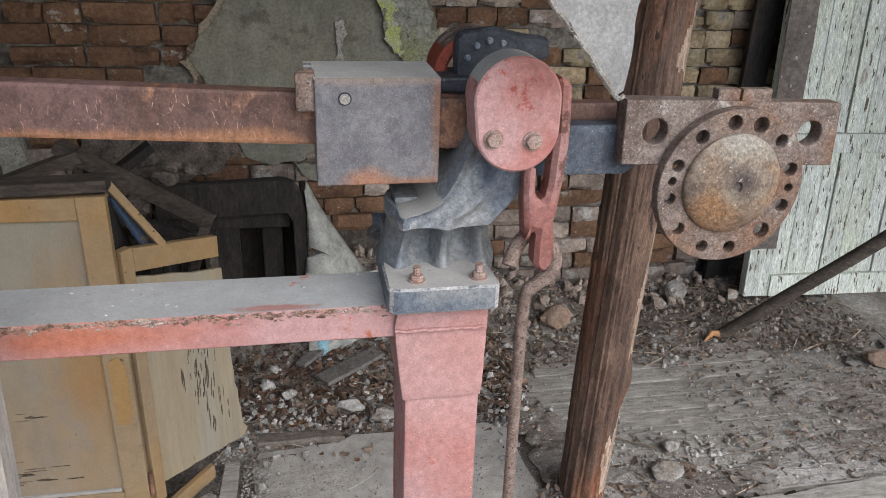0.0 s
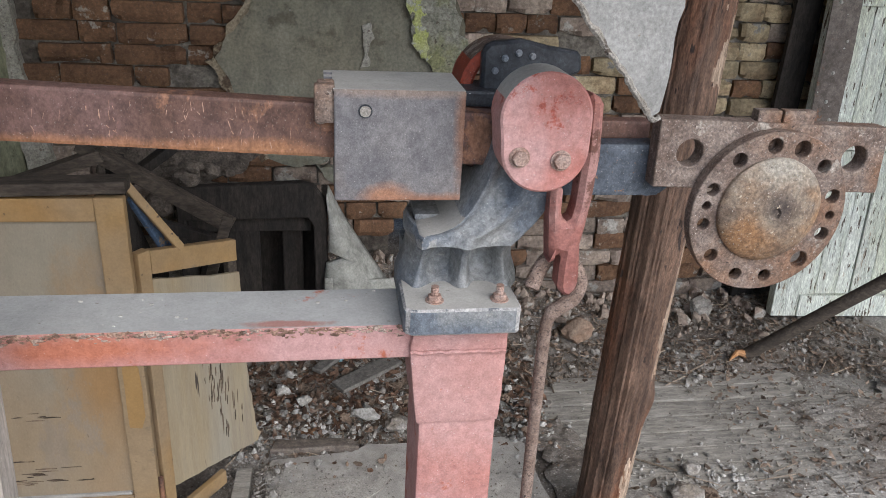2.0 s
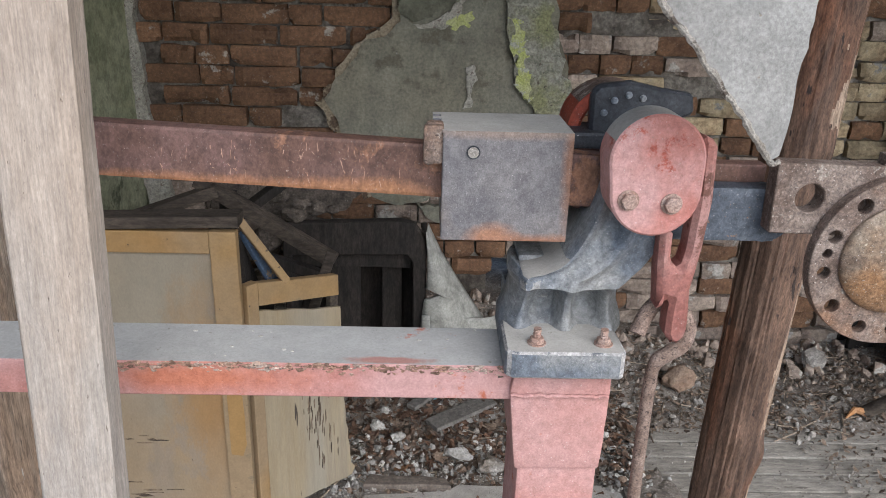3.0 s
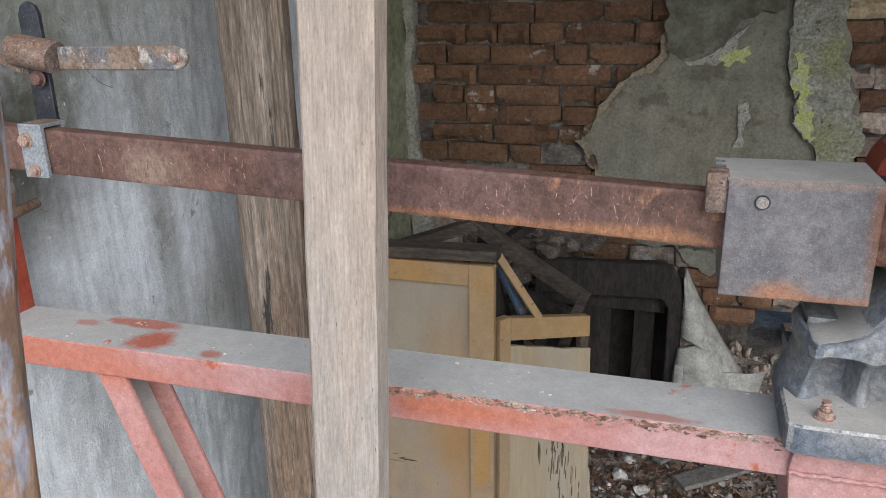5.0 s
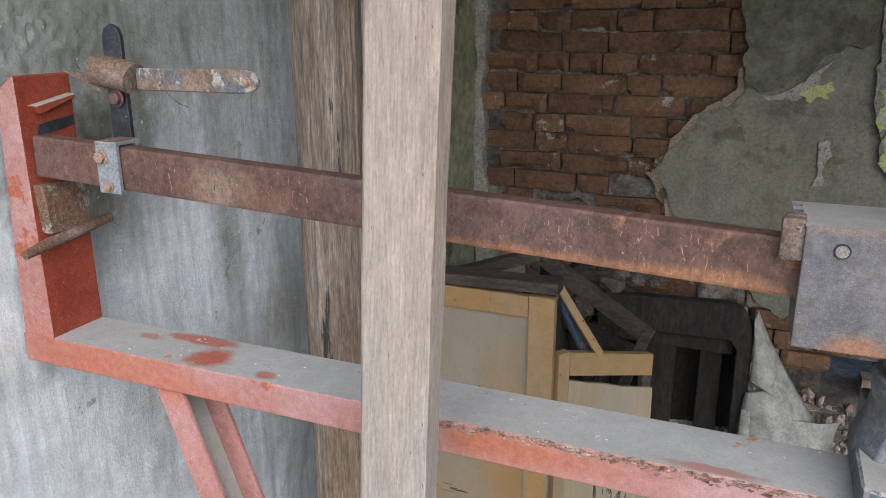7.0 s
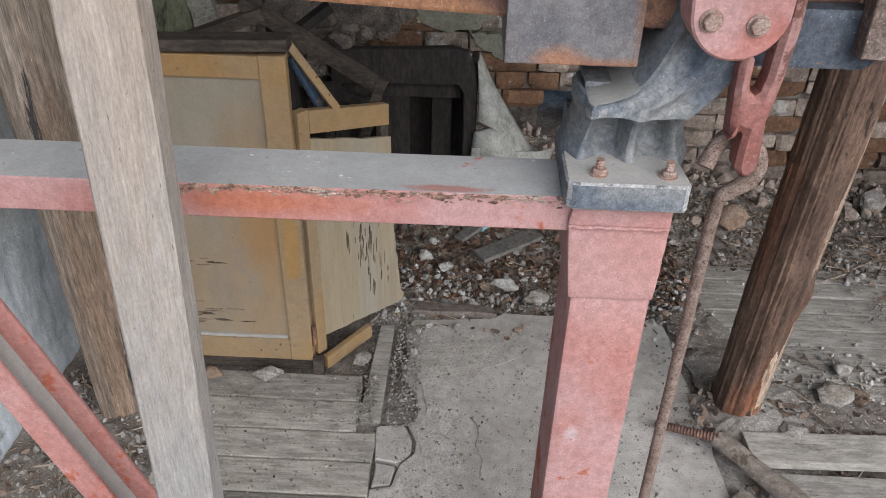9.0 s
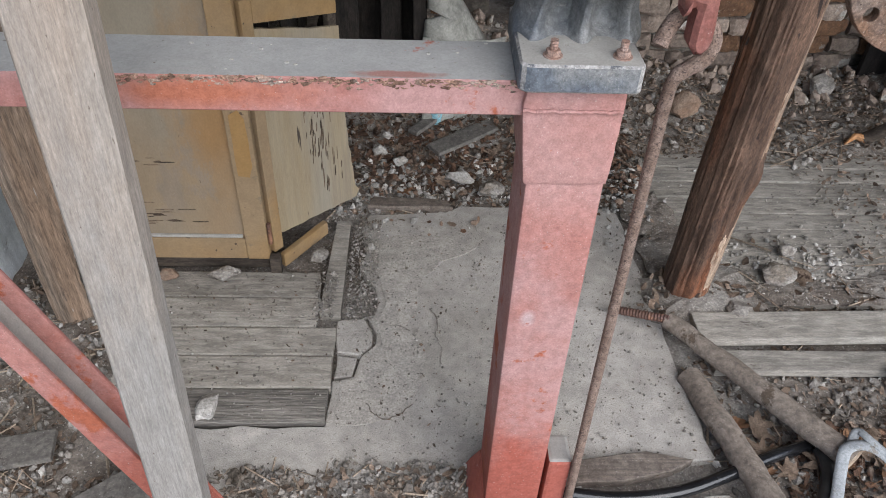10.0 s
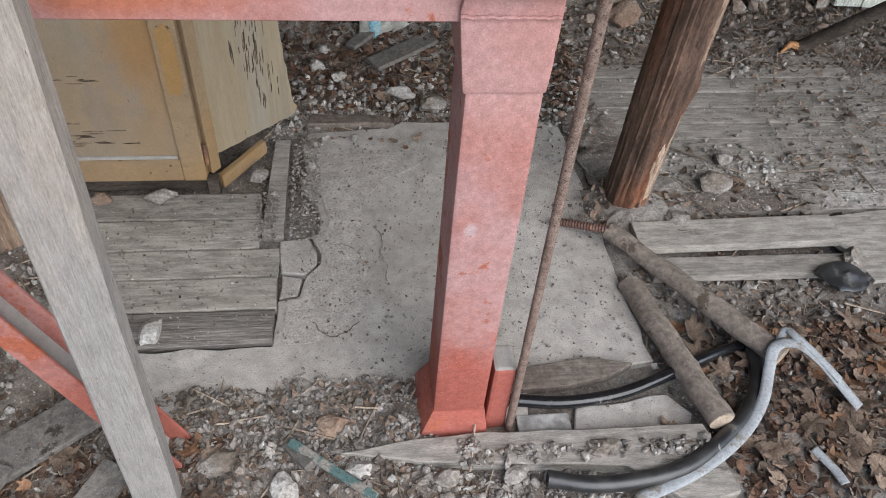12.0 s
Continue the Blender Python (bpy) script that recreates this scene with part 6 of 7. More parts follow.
# ---- stones and lumps that can be told apart ----
def lump(size, seed, squash=(1, 1, 0.6)):
    b = bmesh.new()
    bmesh.ops.create_icosphere(b, subdivisions=3, radius=1)
    for v in b.verts:
        d = v.co.normalized()
        f = 1 + 0.05 * noise.noise(d * 9 + Vector((0, 0, seed))) + 0.35 * noise.noise(d * 1.4 + Vector((seed, 0, 0))) + 0.15 * noise.noise(d * 3.5 + Vector((0, seed, 0)))
        q = d * f
        for a in range(4):
            nn = Vector((math.sin(seed * 3 + a * 1.9), math.cos(seed * 5 + a * 2.7), math.sin(seed + a * 4.1))).normalized()
            e = q.dot(nn) - 0.72
            if e > 0:
                q -= nn * e
        v.co = Vector((q.x * squash[0], q.y * squash[1], q.z * squash[2])) * size
    return b


def stone(x, y, z, size, seed, material, label, squash=(1, 1, 0.6), turn=0.0, name="stone"):
    ob = one(name, lump(size, seed, squash), material, label, "stone", "loose stones")
    ob.matrix_world = pose(x, y, z, 0, 0, turn)


stone(-0.632, 1.282, 0.018, 0.026, 1.2, STONE_W, "white plaster chunk on the planks", (1.0, 1.5, 0.8), -20, "plaster_chunk")
stone(-0.21, 1.01, 0.014, 0.032, 2.6, STONE_O, "orange brick shard in the dirt", (1.35, 0.9, 0.5), 15, "brick_shard")
stone(0.905, 1.755, 0.016, 0.045, 3.7, STONE, "pale concrete lump on the floorboards", (1.2, 0.9, 0.55), 0)
stone(0.97, 1.86, 0.02, 0.03, 4.2, STONE, "grey stone chip on the floorboards", (1.2, 0.8, 0.6), 40)
stone(0.74, 1.60, 0.02, 0.038, 5.5, STONE, "grey stone beside the log post", (1.2, 1.0, 0.6), 60)
stone(1.467, 2.84, 0.04, 0.05, 6.1, STONE, "round dark stone near the door", (1, 1, 0.9), 0)
stone(0.85, 2.64, 0.06, 0.055, 7.9, STONE_O, "reddish stone on the rubble", (1, 1, 0.8), 20)
stone(0.0, 2.22, 0.014, 0.036, 8.3, STONE_W, "pale plaster lump in the rubble", (1.3, 0.8, 0.6), -20, "plaster_chunk")
stone(-0.20, 2.30, 0.02, 0.024, 9.7, STONE_W, "white plaster crumb in the rubble", (1.1, 0.9, 0.8), 0, "plaster_chunk")
stone(-0.27, 2.36, 0.02, 0.028, 10.4, STONE_W, "white plaster lump under the case", (1, 0.9, 0.9), 50, "plaster_chunk")
stone(0.10, 2.15, 0.02, 0.04, 11.8, STONE, "grey stone in the rubble", (1.2, 0.8, 0.7), 30)
stone(-0.68, 1.73, 0.025, 0.032, 12.6, STONE, "grey plaster lump at the cabinet foot", (1.3, 0.8, 0.7), 10, "plaster_chunk")
stone(-0.83, 1.73, 0.022, 0.022, 13.2, STONE_O, "small orange shard at the cabinet foot", (1.2, 0.9, 0.7), 10, "brick_shard")
stone(-0.425, 1.83, 0.008, 0.024, 14.2, STONE, "grey lump beside the cabinet door", (1.2, 1, 0.6), 70)
stone(-0.44, 0.94, 0.014, 0.035, 15.1, STONE, "grey stone slab by the brace foot", (1.3, 1, 0.4), 20)
stone(-0.31, 0.87, 0.02, 0.028, 16.4, STONE_W, "pale stone chip in the dirt", (1, 1.2, 0.6), 0)
stone(-0.16, 0.90, 0.02, 0.03, 17.7, STONE_W, "pale stone chip by the stake", (1, 0.8, 0.6), 10)
stone(0.02, 0.87, 0.022, 0.025, 18.3, STONE, "grey stone on the board", (1.2, 0.8, 0.6), 10)
stone(0.36, 0.915, 0.026, 0.028, 19.3, STONE, "pale concrete chunk on the board edge", (1.5, 0.8, 0.6), 0)
stone(0.165, 0.87, 0.022, 0.022, 20.5, STONE, "pale concrete chunk on the board", (1.4, 0.8, 0.6), 30)
stone(2.05, 2.2, 0.02, 0.07, 21.5, STONE_O, "brick fragment near the leaning pole", (1.5, 0.8, 0.7), -15, "brick_shard")
stone(1.19, 1.44, 0.02, 0.03, 22.5, STONE, "dark clod beside the board", (1, 1, 0.8), -15)
for k, (x, y, a, l, w) in enumerate(((-0.80, 1.02, 35, 0.20, 0.10), (-0.93, 0.93, -20, 0.16, 0.09), (-0.68, 0.86, 60, 0.18, 0.07), (-0.28, 0.935, -50, 0.07, 0.022), (0.02, 2.42, 35, 0.26, 0.07), (-0.10, 2.50, 50, 0.18, 0.04), (-1.05, 1.15, 10, 0.22, 0.08))):
    c, s = math.cos(radians(a)) * l / 2, math.sin(radians(a)) * l / 2
    h = max(ground_height(x, y), 0) + 0.018
    one("wood_scrap", beam_between((x - c, y - s, h - 0.004), (x + c, y + s, h + 0.008), w, 0.016, 0.003), SCRAPWOOD, "broken weathered wood scrap in the rubble", "wood scrap", "wood scraps")
one("black_rag", rough(lump(0.055, 31.0, (1.3, 0.9, 0.35)), 0.012, 22), RUBBER_G, "crumpled dark plastic rag by the board", "rag", smooth=True).matrix_world = pose(1.13, 1.37, 0.022)

# ---- dry leaves ----
def leaf_mesh(seed, curl, material):
    """A plane-tree leaf: five toothed lobes, its blade rolled by curl."""
    r = random.Random(seed)
    b = bmesh.new()
    n = 44
    out = []
    for k in range(n):
        a = 2 * math.pi * k / n
        rad = 0.52
        for c, l in ((90, 1.0), (38, 0.92), (142, 0.92), (-12, 0.66), (192, 0.66)):
            d = math.remainder(a - radians(c), 2 * math.pi)
            rad = max(rad, l * math.exp(-(d / 0.40) ** 2))
        rad *= (1.0 if k % 3 else 0.88) * r.uniform(0.92, 1.06)
        out.append((rad * math.cos(a), rad * math.sin(a)))

    def bend(x, y, t):
        z = 0.08 * math.sin(x * 5 + seed) * t + 0.06 * math.sin(y * 6 + seed * 2)
        th = x * curl
        if abs(curl) > 0.01:
            x, z = math.sin(th) / curl, z + (1 - math.cos(th)) / curl
        return x, y * (1 - 0.1 * t), z + 0.12 * t * y * y

    cen = b.verts.new((0, 0, 0))
    mid = [b.verts.new(bend(x * 0.5, y * 0.5, 0.5)) for x, y in out]
    rim = [b.verts.new(bend(x, y, 1.0)) for x, y in out]
    for k in range(n):
        j = (k + 1) % n
        b.faces.new((cen, mid[k], mid[j]))
        b.faces.new((mid[k], rim[k], rim[j], mid[j]))
    rod([(0, 0.7, 0.05), (0, 0, 0.012), (0, -0.5, 0.03), (0.08, -1.1, 0.06)], 0.014, 5, bm=b)
    me = bpy.data.meshes.new("dry_leaf")
    b.to_mesh(me)
    b.free()
    me.materials.append(material)
    for p in me.polygons:
        p.use_smooth = True
    return me


kinds = [leaf_mesh(s, c, m) for s, c, m in ((1, 0.4, LEAF), (2, 0.9, LEAF), (3, 0.2, LEAF), (4, 0.6, LEAF), (5, 1.8, LEAF_O), (6, 1.0, LEAF_O))]
r = random.Random(11)
spots = [(0.98, 1.76, 0.07), (0.79, 1.60, 0.045), (0.86, 1.57, 0.05), (0.53, 0.955, 0.05), (1.0, 1.02, 0.06), (0.95, 0.90, 0.055), (0.86, 0.96, 0.05), (0.66, 1.16, 0.045), (0.62, 1.24, 0.045)]
for k in range(170):
    x, y = r.uniform(0.64, 1.35), r.uniform(0.55, 1.24)
    if not (0.6 < x < 0.72 and y < 0.85):
        spots.append((x, y, 0.018 + 0.042 * r.random() ** 1.6))
for k in range(60):
    spots.append((r.uniform(-1.1, -0.45), r.uniform(0.66, 0.98), r.uniform(0.015, 0.04)))
for k in range(24):
    spots.append((r.uniform(-0.25, 0.5), r.uniform(2.1, 2.6), r.uniform(0.025, 0.045)))
for x, y, s in spots:
    ob = tagged(new("dry_leaf", r.choice(kinds)), "curled dry brown leaf lying on the rubble", "leaf", "dry leaves")
    ob.matrix_world = pose(x, y, max(ground_height(x, y), -0.004) + 0.012, r.uniform(-20, 20), r.uniform(-20, 20), r.uniform(0, 360)) @ Matrix.Scale(s, 4)

# ---- greenery outside the hole in the wall ----
g = bmesh.new()
r = random.Random(5)
for k in range(420):
    c = Vector((r.uniform(-0.15, 0.7), r.uniform(3.42, 4.1), r.uniform(0.0, 0.55)))
    d = Vector((r.uniform(-1, 1), r.uniform(-1, 1), r.uniform(-0.4, 0.8))).normalized()
    s = d.cross(Vector((r.uniform(-1, 1), r.uniform(-1, 1), 1))).normalized()
    l, w = r.uniform(0.03, 0.07), r.uniform(0.012, 0.025)
    vs = [g.verts.new(c + d * a * l + s * o * w) for a, o in ((-1, 0), (0, 1), (1, 0), (0, -1))]
    g.faces.new(vs)
one("undergrowth", g, FOLIAGE, "green undergrowth outside the broken wall", "plants", kind="stuff")

# ---- loose rubble, litter and twigs ----
def on_floor(x, y):
    """Top of what lies at this place of the plan."""
    if 0.50 < x < 2.4 and 1.655 < y < 2.40:
        return 0.0
    if (-0.90 < x < -0.36 and 1.245 < y < 1.755):
        return 0.009
    if -0.33 < x < 0.53 and 1.03 < y < 2.0:
        return 0.004
    if 0.05 < x < 0.62 and 0.89 < y < 0.95:
        return 0.029
    return ground_height(x, y)


def scatter(name, count, zone, size, material, label, seed, shape="stone", lift=0.0):
    r = random.Random(seed)
    verts, faces = [], []
    ico = bmesh.new()
    bmesh.ops.create_icosphere(ico, subdivisions=1, radius=1)
    base_v = [v.co.copy() for v in ico.verts]
    base_f = [[v.index for v in f.verts] for f in ico.faces]
    ico.free()
    for _ in range(count):
        spot = zone(r)
        if spot is None:
            continue
        x, y = spot
        s = size(r)
        z = on_floor(x, y) + lift
        turn = Euler((r.uniform(0, 6.3), r.uniform(0, 6.3), r.uniform(0, 6.3))).to_matrix()
        o = len(verts)
        if shape == "stone":
            k = Vector((r.uniform(0.6, 1.3), r.uniform(0.5, 1.1), r.uniform(0.35, 0.8)))
            for v in base_v:
                q = Vector((v.x * k.x, v.y * k.y, v.z * k.z)) * s * r.uniform(0.72, 1.15)
                q = turn @ q
                verts.append((x + q.x, y + q.y, z + s * 0.25 + q.z))
            faces += [[o + i for i in f] for f in base_f]
        elif shape == "flake":
            turn = Euler((r.uniform(-0.6, 0.6), r.uniform(-0.6, 0.6), r.uniform(0, 6.3))).to_matrix()
            for a, b, h in ((-1, -0.2, 0.1), (-0.2, -0.6, 0), (0.9, -0.3, 0.25), (1, 0.25, 0.2), (0, 0.55, 0), (-0.8, 0.3, 0.2)):
                q = turn @ (Vector((a * r.uniform(0.7, 1.1), b * r.uniform(0.6, 1.2), h * r.uniform(0, 2))) * s)
                verts.append((x + q.x, y + q.y, z + 0.004 + s * 0.25 + q.z))
            faces.append([o + i for i in range(6)])
        else:
            a, tilt = r.uniform(0, 6.3), r.uniform(-0.15, 0.2)
            d = Vector((math.cos(a), math.sin(a), tilt))
            side = Vector((-math.sin(a), math.cos(a), 0))
            w = s * r.uniform(0.02, 0.05) + 0.0006
            for e in (-1, 1):
                c = Vector((x, y, z + 0.004 + w)) + d * e * s
                for p in (side * w, Vector((0, 0, w)), side * -w, Vector((0, 0, -w))):
                    verts.append(tuple(c + p))
            faces += [[o + i, o + (i + 1) % 4, o + 4 + (i + 1) % 4, o + 4 + i] for i in range(4)]
    m = bpy.data.meshes.new(name)
    m.from_pydata(verts, [], faces)
    m.materials.append(material)
    tagged(new(name, m), label, "rubble" if shape == "stone" else "litter", kind="stuff")


def drift(cx, cy, rx, ry, seed, high=0.007):
    """A low heap of dust with a ragged rim."""
    top = on_floor(cx, cy)
    verts, faces = [], []
    for j in range(9):
        for k in range(40):
            a = 2 * math.pi * k / 40
            s = j / 8 * (1 + 0.35 * noise.noise((math.cos(a) * 2 + seed, math.sin(a) * 2, 0)) + 0.25 * noise.noise((math.cos(a) * 7, math.sin(a) * 7, seed)))
            x, y = cx + rx * s * math.cos(a), cy + ry * s * math.sin(a)
            verts.append((x, y, top + high * (1 - (j / 8) ** 2) - (0.004 if j == 8 else 0) + 0.004 * noise.noise((x * 40, y * 40, seed))))
    for j in range(8):
        faces += [[j * 40 + k, j * 40 + (k + 1) % 40, j * 40 + 40 + (k + 1) % 40, j * 40 + 40 + k] for k in range(40)]
    m = bpy.data.meshes.new("dust_drift")
    m.from_pydata(verts, [], faces)
    m.materials.append(EARTH)
    tagged(new("dust_drift", m), "brown dust drifted over the floorboards", "dust", kind="stuff")


for k, d in enumerate(((0.66, 1.86, 0.13, 0.15), (0.98, 1.70, 0.24, 0.05), (1.35, 1.74, 0.22, 0.08), (0.80, 1.64, 0.16, 0.05), (1.7, 1.72, 0.22, 0.07), (0.60, 2.05, 0.08, 0.12), (0.56, 1.50, 0.06, 0.12))):
    drift(*d, k * 3.7)
drift(0.655, 1.68, 0.17, 0.15, 41.0, 0.034)
for k, d in enumerate(((1.62, 1.78, 0.30, 0.10), (1.95, 1.95, 0.34, 0.16), (1.75, 2.12, 0.30, 0.10), (1.25, 1.72, 0.22, 0.06), (2.2, 2.2, 0.3, 0.2))):
    drift(*d, 60 + k * 5.3, 0.010)


def zone_open(r):
    """Bare ground: before the slab, along the back wall, round the log post and by the hoses."""
    k = r.random()
    if k < 0.28:
        return r.uniform(-1.25, 0.1), r.uniform(0.62, 1.12)
    if k < 0.72:
        x, y = r.uniform(-0.5, 2.2), 2.05 + 0.95 * r.random() ** 1.1
        return (x, y) if x < 0.5 or y > 2.36 + 0.06 * math.sin(x * 9) else None
    if k < 0.82:
        return r.uniform(0.55, 1.6), r.uniform(1.1, 1.5)
    if k < 0.90:
        return r.uniform(-1.25, -0.92), r.uniform(1.0, 1.75)
    return (r.uniform(0.55, 1.35), r.uniform(0.55, 1.2)) if r.random() < 0.35 else None


def zone_boards(r):
    x, y = r.gauss(1.05, 0.32), r.gauss(1.68, 0.13)
    return (x, y) if x > 0.70 and 1.58 < y < 2.3 else None


def zone_slab(r):
    return r.uniform(-0.8, 0.52), r.uniform(1.0, 1.98)


def zone_front(r):
    return r.uniform(-0.7, 0.1), 0.92 + 0.22 * r.random() ** 1.6


def zone_sill(r):
    return r.uniform(-0.15, 0.62), 0.60 + 0.33 * r.random() ** 0.8


def zone_foot(r):
    return r.uniform(-0.42, 0.6), r.gauss(2.2, 0.1)


scatter("rubble", 17000, zone_open, lambda r: 0.0016 + 0.016 * r.random() ** 5, STONE, "grey stone and mortar rubble over the ground", 1)
scatter("rubble", 1300, zone_open, lambda r: 0.002 + 0.014 * r.random() ** 4, STONE_W, "pale plaster crumbs over the ground", 2)
scatter("rubble", 1600, zone_foot, lambda r: 0.003 + 0.018 * r.random() ** 3.5, STONE_W, "pale plaster debris below the back wall", 12)
scatter("rubble", 1300, zone_boards, lambda r: 0.0012 + 0.010 * r.random() ** 4, STONE, "grit and chips over the floorboards", 3)
scatter("rubble", 8000, zone_slab, lambda r: 0.0007 + 0.0045 * r.random() ** 5, STONE, "fine grit on the slab", 4)
scatter("rubble", 12000, zone_front, lambda r: 0.0008 + 0.010 * r.random() ** 6, STONE, "gravel piled against the slab edge", 5)
scatter("leaf_litter", 7500, zone_open, lambda r: 0.003 + 0.012 * r.random() ** 2, LITTER, "broken brown leaf litter over the ground", 6, "flake")
scatter("rubble", 5500, zone_sill, lambda r: 0.0009 + 0.014 * r.random() ** 6, STONE, "dusty gravel before the post", 15)
scatter("rubble", 500, zone_sill, lambda r: 0.002 + 0.014 * r.random() ** 3.5, STONE_W, "pale chips before the post", 16)
scatter("rubble", 5200, lambda r: (0.55 + 1.3 * r.random() ** 1.3, 1.62 + 0.72 * r.random() ** 2.2), lambda r: 0.0008 + 0.0045 * r.random() ** 4, STONE, "fine grit over the floorboards", 21)
scatter("leaf_litter", 4200, lambda r: (r.uniform(0.64, 1.4), r.uniform(0.5, 1.24)), lambda r: 0.004 + 0.016 * r.random() ** 2, LITTER_R, "crumbled brown leaves by the hose", 22, "flake")
scatter("rubble", 700, lambda r: (0.58 + 1.3 * r.random() ** 1.2, 1.62 + 0.72 * r.random() ** 1.6), lambda r: 0.001 + 0.009 * r.random() ** 5, STONE_W, "pale crumbs over the floorboards", 23)
scatter("leaf_litter", 4200, lambda r: (r.uniform(0.45, 2.1), 2.36 + 0.6 * r.random()), lambda r: 0.003 + 0.012 * r.random() ** 2, LITTER, "rotting brown leaves below the back wall", 24, "flake")
scatter("rubble", 700, zone_foot, lambda r: 0.002 + 0.012 * r.random() ** 3, STONE_O, "orange brick crumbs beside the cabinet", 25)
scatter("leaf_litter", 2600, lambda r: (r.uniform(-0.42, 0.62), r.gauss(2.36, 0.13)), lambda r: 0.005 + 0.016 * r.random() ** 1.6, LITTER_R, "leaf scraps beside the cabinet", 26, "flake")
scatter("leaf_litter", 110, zone_boards, lambda r: r.uniform(0.006, 0.02), LITTER, "leaf scraps on the floorboards", 7, "flake")
scatter("rubble", 420, lambda r: (r.uniform(-0.1, 1.75), 2.62 + 0.40 * r.random() ** 0.6), lambda r: 0.008 + 0.034 * r.random() ** 3, BRICK_C, "broken brick heaped at the wall foot", 14)
scatter("leaf_litter", 260, lambda r: (r.gauss(0.66, 0.08), r.gauss(1.63, 0.05)), lambda r: 0.006 + 0.014 * r.random(), LITTER, "leaf scraps heaped at the log foot", 33, "flake", 0.02)
scatter("rubble", 320, lambda r: (r.gauss(0.68, 0.10), r.gauss(1.63, 0.05)), lambda r: 0.002 + 0.010 * r.random() ** 3, STONE, "grit heaped at the log foot", 34, "stone", 0.018)
scatter("rubble", 420, lambda r: (r.gauss(1.0, 0.14), r.gauss(1.80, 0.07)), lambda r: 0.0015 + 0.012 * r.random() ** 3, STONE_W, "pale plaster crumbs heaped on the floorboards", 35)
scatter("rubble", 2600, lambda r: (r.uniform(-0.42, -0.25), r.uniform(1.57, 2.05)), lambda r: 0.001 + 0.006 * r.random() ** 3, STONE, "grit in the broken edge of the slab", 36)
scatter("rubble", 2600, lambda r: (1.15 + 1.2 * r.random(), 1.68 + 0.62 * r.random()), lambda r: 0.0009 + 0.009 * r.random() ** 5, STONE, "dirt and grit drifted over the floorboards", 37, "stone", 0.005)
scatter("leaf_litter", 900, lambda r: (1.2 + 1.1 * r.random(), 1.7 + 0.65 * r.random()), lambda r: 0.003 + 0.012 * r.random() ** 2, LITTER, "leaf crumbs drifted over the floorboards", 38, "flake", 0.004)
scatter("leaf_litter", 700, zone_slab, lambda r: 0.0014 + 0.005 * r.random() ** 3, LITTER, "dark leaf crumbs on the slab and planks", 39, "flake")
scatter("rubble", 900, zone_slab, lambda r: 0.0008 + 0.0035 * r.random() ** 4, STONE_W, "pale grit on the slab and planks", 42)
scatter("leaf_litter", 2200, lambda r: (r.uniform(-1.25, -0.42), r.uniform(0.58, 1.0)), lambda r: 0.004 + 0.016 * r.random() ** 2, LITTER_R, "rotting leaf scraps by the brace foot", 40, "flake")
scatter("twigs", 900, zone_open, lambda r: r.uniform(0.012, 0.06), TWIG, "dry straw and twigs over the ground", 8, "twig")
scatter("twigs", 40, zone_boards, lambda r: r.uniform(0.02, 0.07), TWIG, "dry twigs on the floorboards", 9, "twig")

# ---- the bricks of the back wall ----
def brick_mesh(seed, material):
    """A worn brick, one metre cube to be scaled: a bulging eroded face with rounded arrises and open back."""
    r = random.Random(seed)
    nx, nz = 6, 4
    chips = [(r.choice((-0.5, -0.3, 0.1, 0.3, 0.5)), r.choice((-0.5, 0.5)), r.uniform(0.12, 0.26)) for _ in range(r.choice((1, 1, 2, 3)))]
    vs, fs = [], []
    for j in range(nz):
        for i in range(nx):
            x, z = i / (nx - 1) - 0.5, j / (nz - 1) - 0.5
            x, z = x * (1.3 - 1.2 * x * x), z * (1.3 - 1.2 * z * z)
            ex, ez = i in (0, nx - 1), j in (0, nz - 1)
            y = -0.5 + 0.07 * (ex + ez) + r.uniform(-0.07, 0.07)
            for cx, cz, cr in chips:
                d = math.hypot((x - cx) * 1.6, z - cz)
                if d < cr * 2:
                    y += 0.30 * (1 - d / (cr * 2))
                    z -= math.copysign(0.09, cz) * (1 - d / (cr * 2))
            x *= 1.0 - (0.015 if ex and ez else 0) - r.uniform(0, 0.02) * ex
            z *= 1.0 - (0.04 if ex and ez else 0) - r.uniform(0, 0.08) * ez
            vs.append((x, y, z))
    for j in range(nz - 1):
        for i in range(nx - 1):
            fs.append((j * nx + i, j * nx + i + 1, (j + 1) * nx + i + 1, (j + 1) * nx + i))
    rim = [i for i in range(nx)] + [j * nx + nx - 1 for j in range(1, nz)] + [(nz - 1) * nx + i for i in range(nx - 2, -1, -1)] + [j * nx for j in range(nz - 2, 0, -1)]
    o = len(vs)
    vs += [(vs[k][0], 0.5, vs[k][2]) for k in rim]
    for a in range(len(rim)):
        b = (a + 1) % len(rim)
        fs.append((rim[b], rim[a], o + a, o + b))
    me = bpy.data.meshes.new("brick")
    me.from_pydata(vs, [], fs)
    me.materials.append(material)
    for p in me.polygons:
        p.use_smooth = True
    me.set_sharp_from_angle(angle=radians(24))
    return me


def in_outline(x, z, pts):
    odd = False
    for (a, b), (c, d) in zip(pts, pts[1:] + pts[:1]):
        if (b > z) != (d > z) and x < (c - a) * (z - b) / (d - b) + a:
            odd = not odd
    return odd


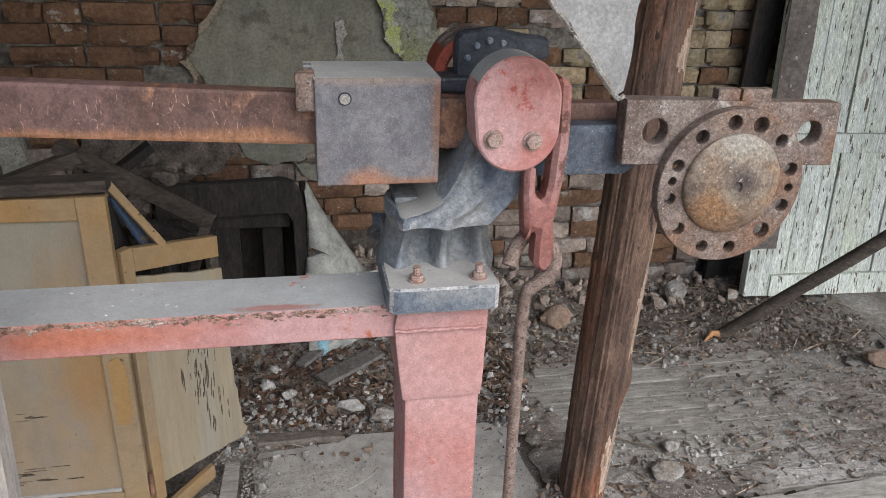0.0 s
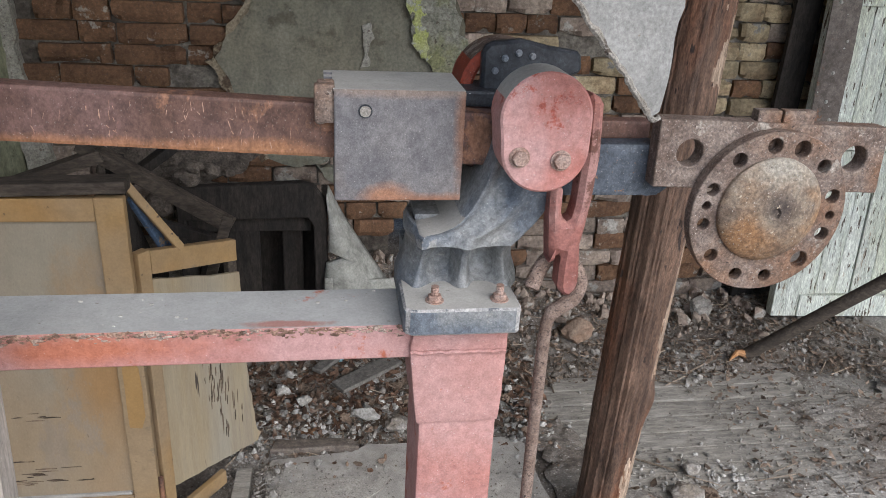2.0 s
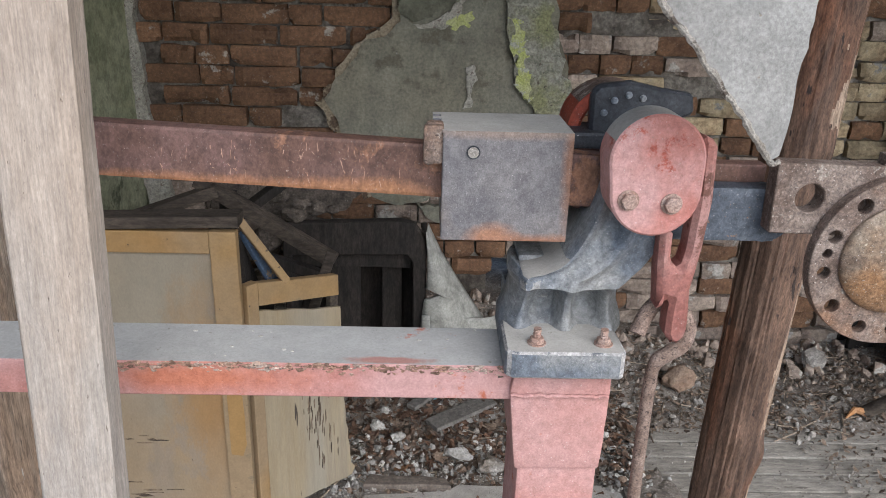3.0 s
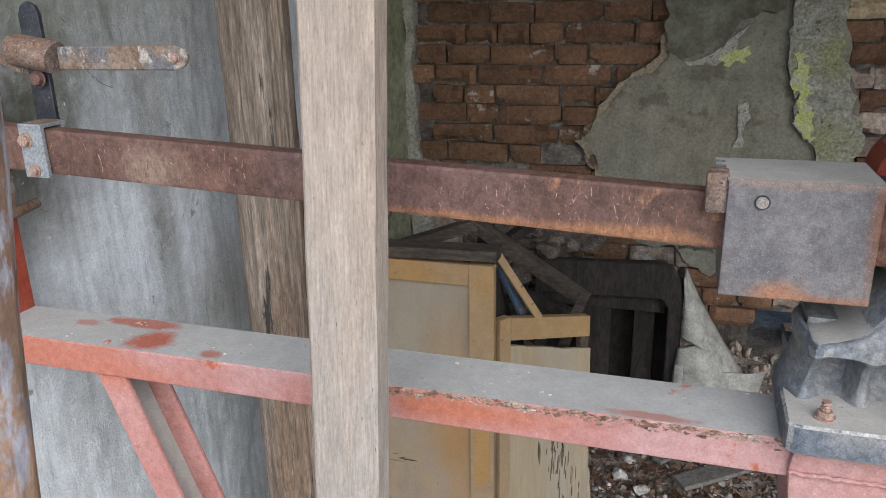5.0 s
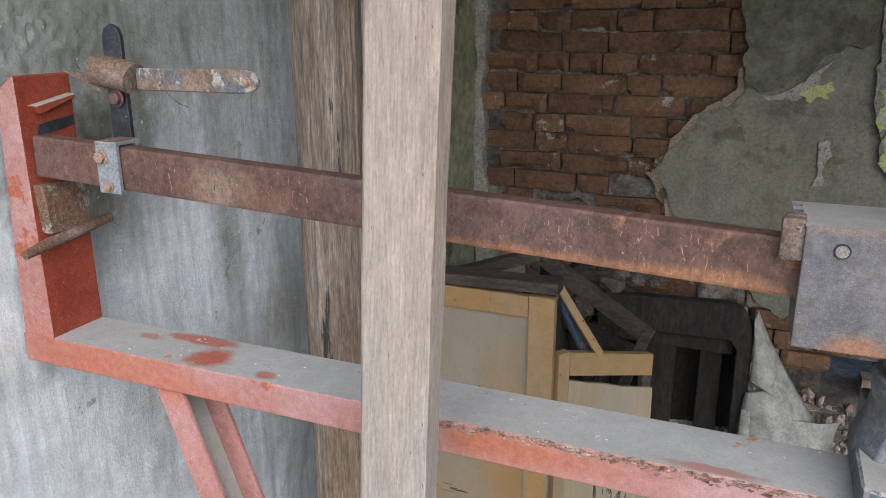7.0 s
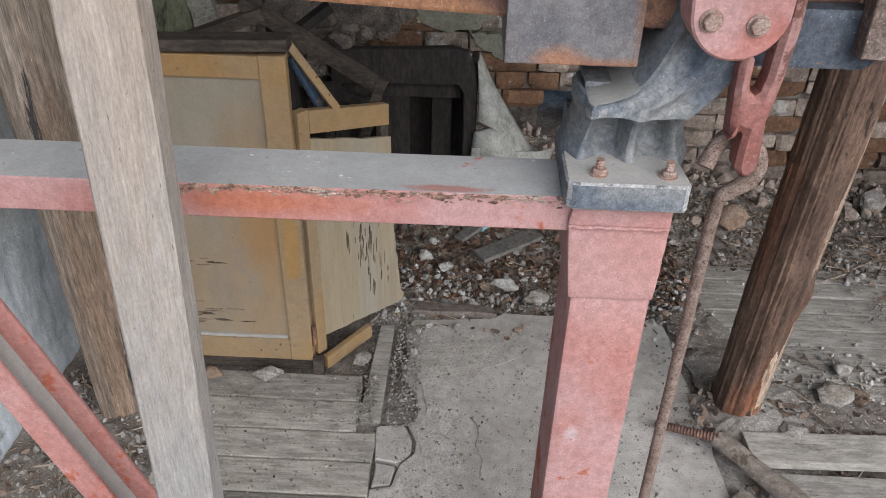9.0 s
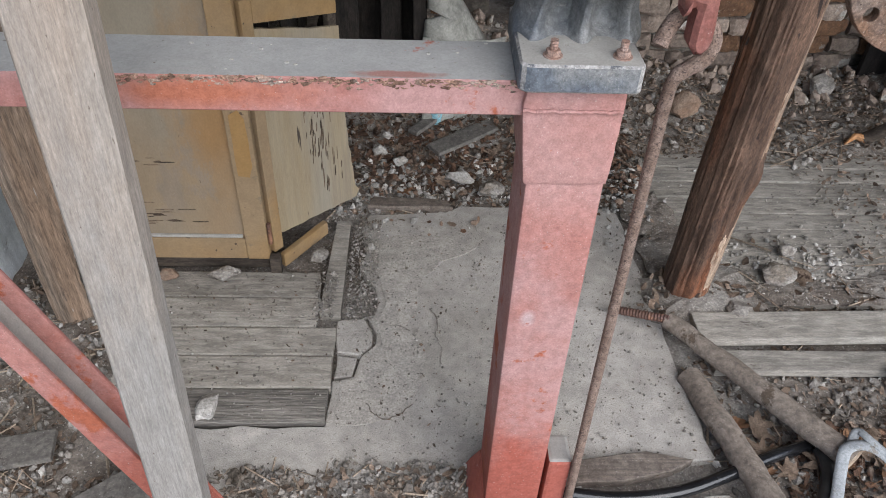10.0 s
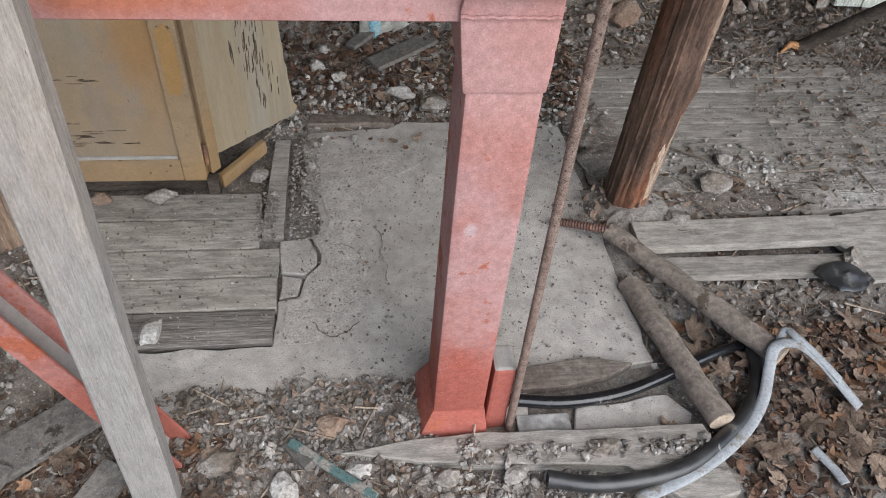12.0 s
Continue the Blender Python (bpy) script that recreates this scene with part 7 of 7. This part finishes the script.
shapes = {m.name: [brick_mesh(s + 10 * i, m) for s in range(9)] for i, m in enumerate((BRICK_A, BRICK_B, BRICK_C))}
r = random.Random(21)
made = 0
rest = []
for row in range(24):
    z = 0.03 + row * 0.0752
    x = -1.22 + (0.13 if row % 2 else 0.0) * r.uniform(0.3, 1.0)
    while x < 3.15:
        w = r.choice((0.245, 0.245, 0.12, 0.118, 0.165))
        cx = x + w / 2
        x += w + r.uniform(0.002, 0.009)
        if all(in_outline(px, pz, patch) for px in (cx - w / 2, cx + w / 2) for pz in (z - 0.03, z + 0.03)):
            continue
        if HOLE[0] - 0.03 < cx < HOLE[1] + 0.04 and HOLE[2] - 0.02 < z < HOLE[3] + 0.02:
            continue
        p = r.random()
        if cx < 0.0:
            mt = (BRICK_A if p < 0.985 else BRICK_C) if z > 0.8 else (BRICK_A if p < 0.4 else BRICK_C)
        elif cx < 0.9 and z > 0.95:
            mt = BRICK_A if p < 0.6 else (BRICK_B if p < 0.8 else BRICK_C)
        elif z < 0.85:
            mt = BRICK_C if p < 0.75 else BRICK_A
        else:
            mt = BRICK_B if p < 0.55 else (BRICK_C if p < 0.8 else BRICK_A)
        me = r.choice(shapes[mt.name])
        m = Matrix.Translation((cx, WALL_Y + 0.042 + r.uniform(-0.012, 0.014) + (0.03 if r.random() < 0.05 else 0), z + r.uniform(-0.002, 0.002))) @ Euler((0, r.uniform(-0.022, 0.022), r.uniform(-0.04, 0.04))).to_matrix().to_4x4() @ Matrix.Diagonal((w, 0.09, r.uniform(0.069, 0.0745), 1))
        if made < 330 and 0.15 < z < 1.75 and cx < 2.1:
            ob = new("brick", me)
            ob.parent = wall_north
            ob.matrix_world = m
            made += 1
        else:
            rest.append((me, m))
for mt in (BRICK_A, BRICK_B, BRICK_C):
    vs, fs = [], []
    for me, m in rest:
        if me.materials[0] == mt:
            o = len(vs)
            vs += [tuple(m @ v.co) for v in me.vertices]
            fs += [[o + i for i in p.vertices] for p in me.polygons]
    if vs:
        j = bpy.data.meshes.new("brickwork")
        j.from_pydata(vs, [], fs)
        j.materials.append(mt)
        ob = tagged(new("brickwork", j), "outer courses of the old brick wall", kind="stuff")
        ob.parent = wall_north
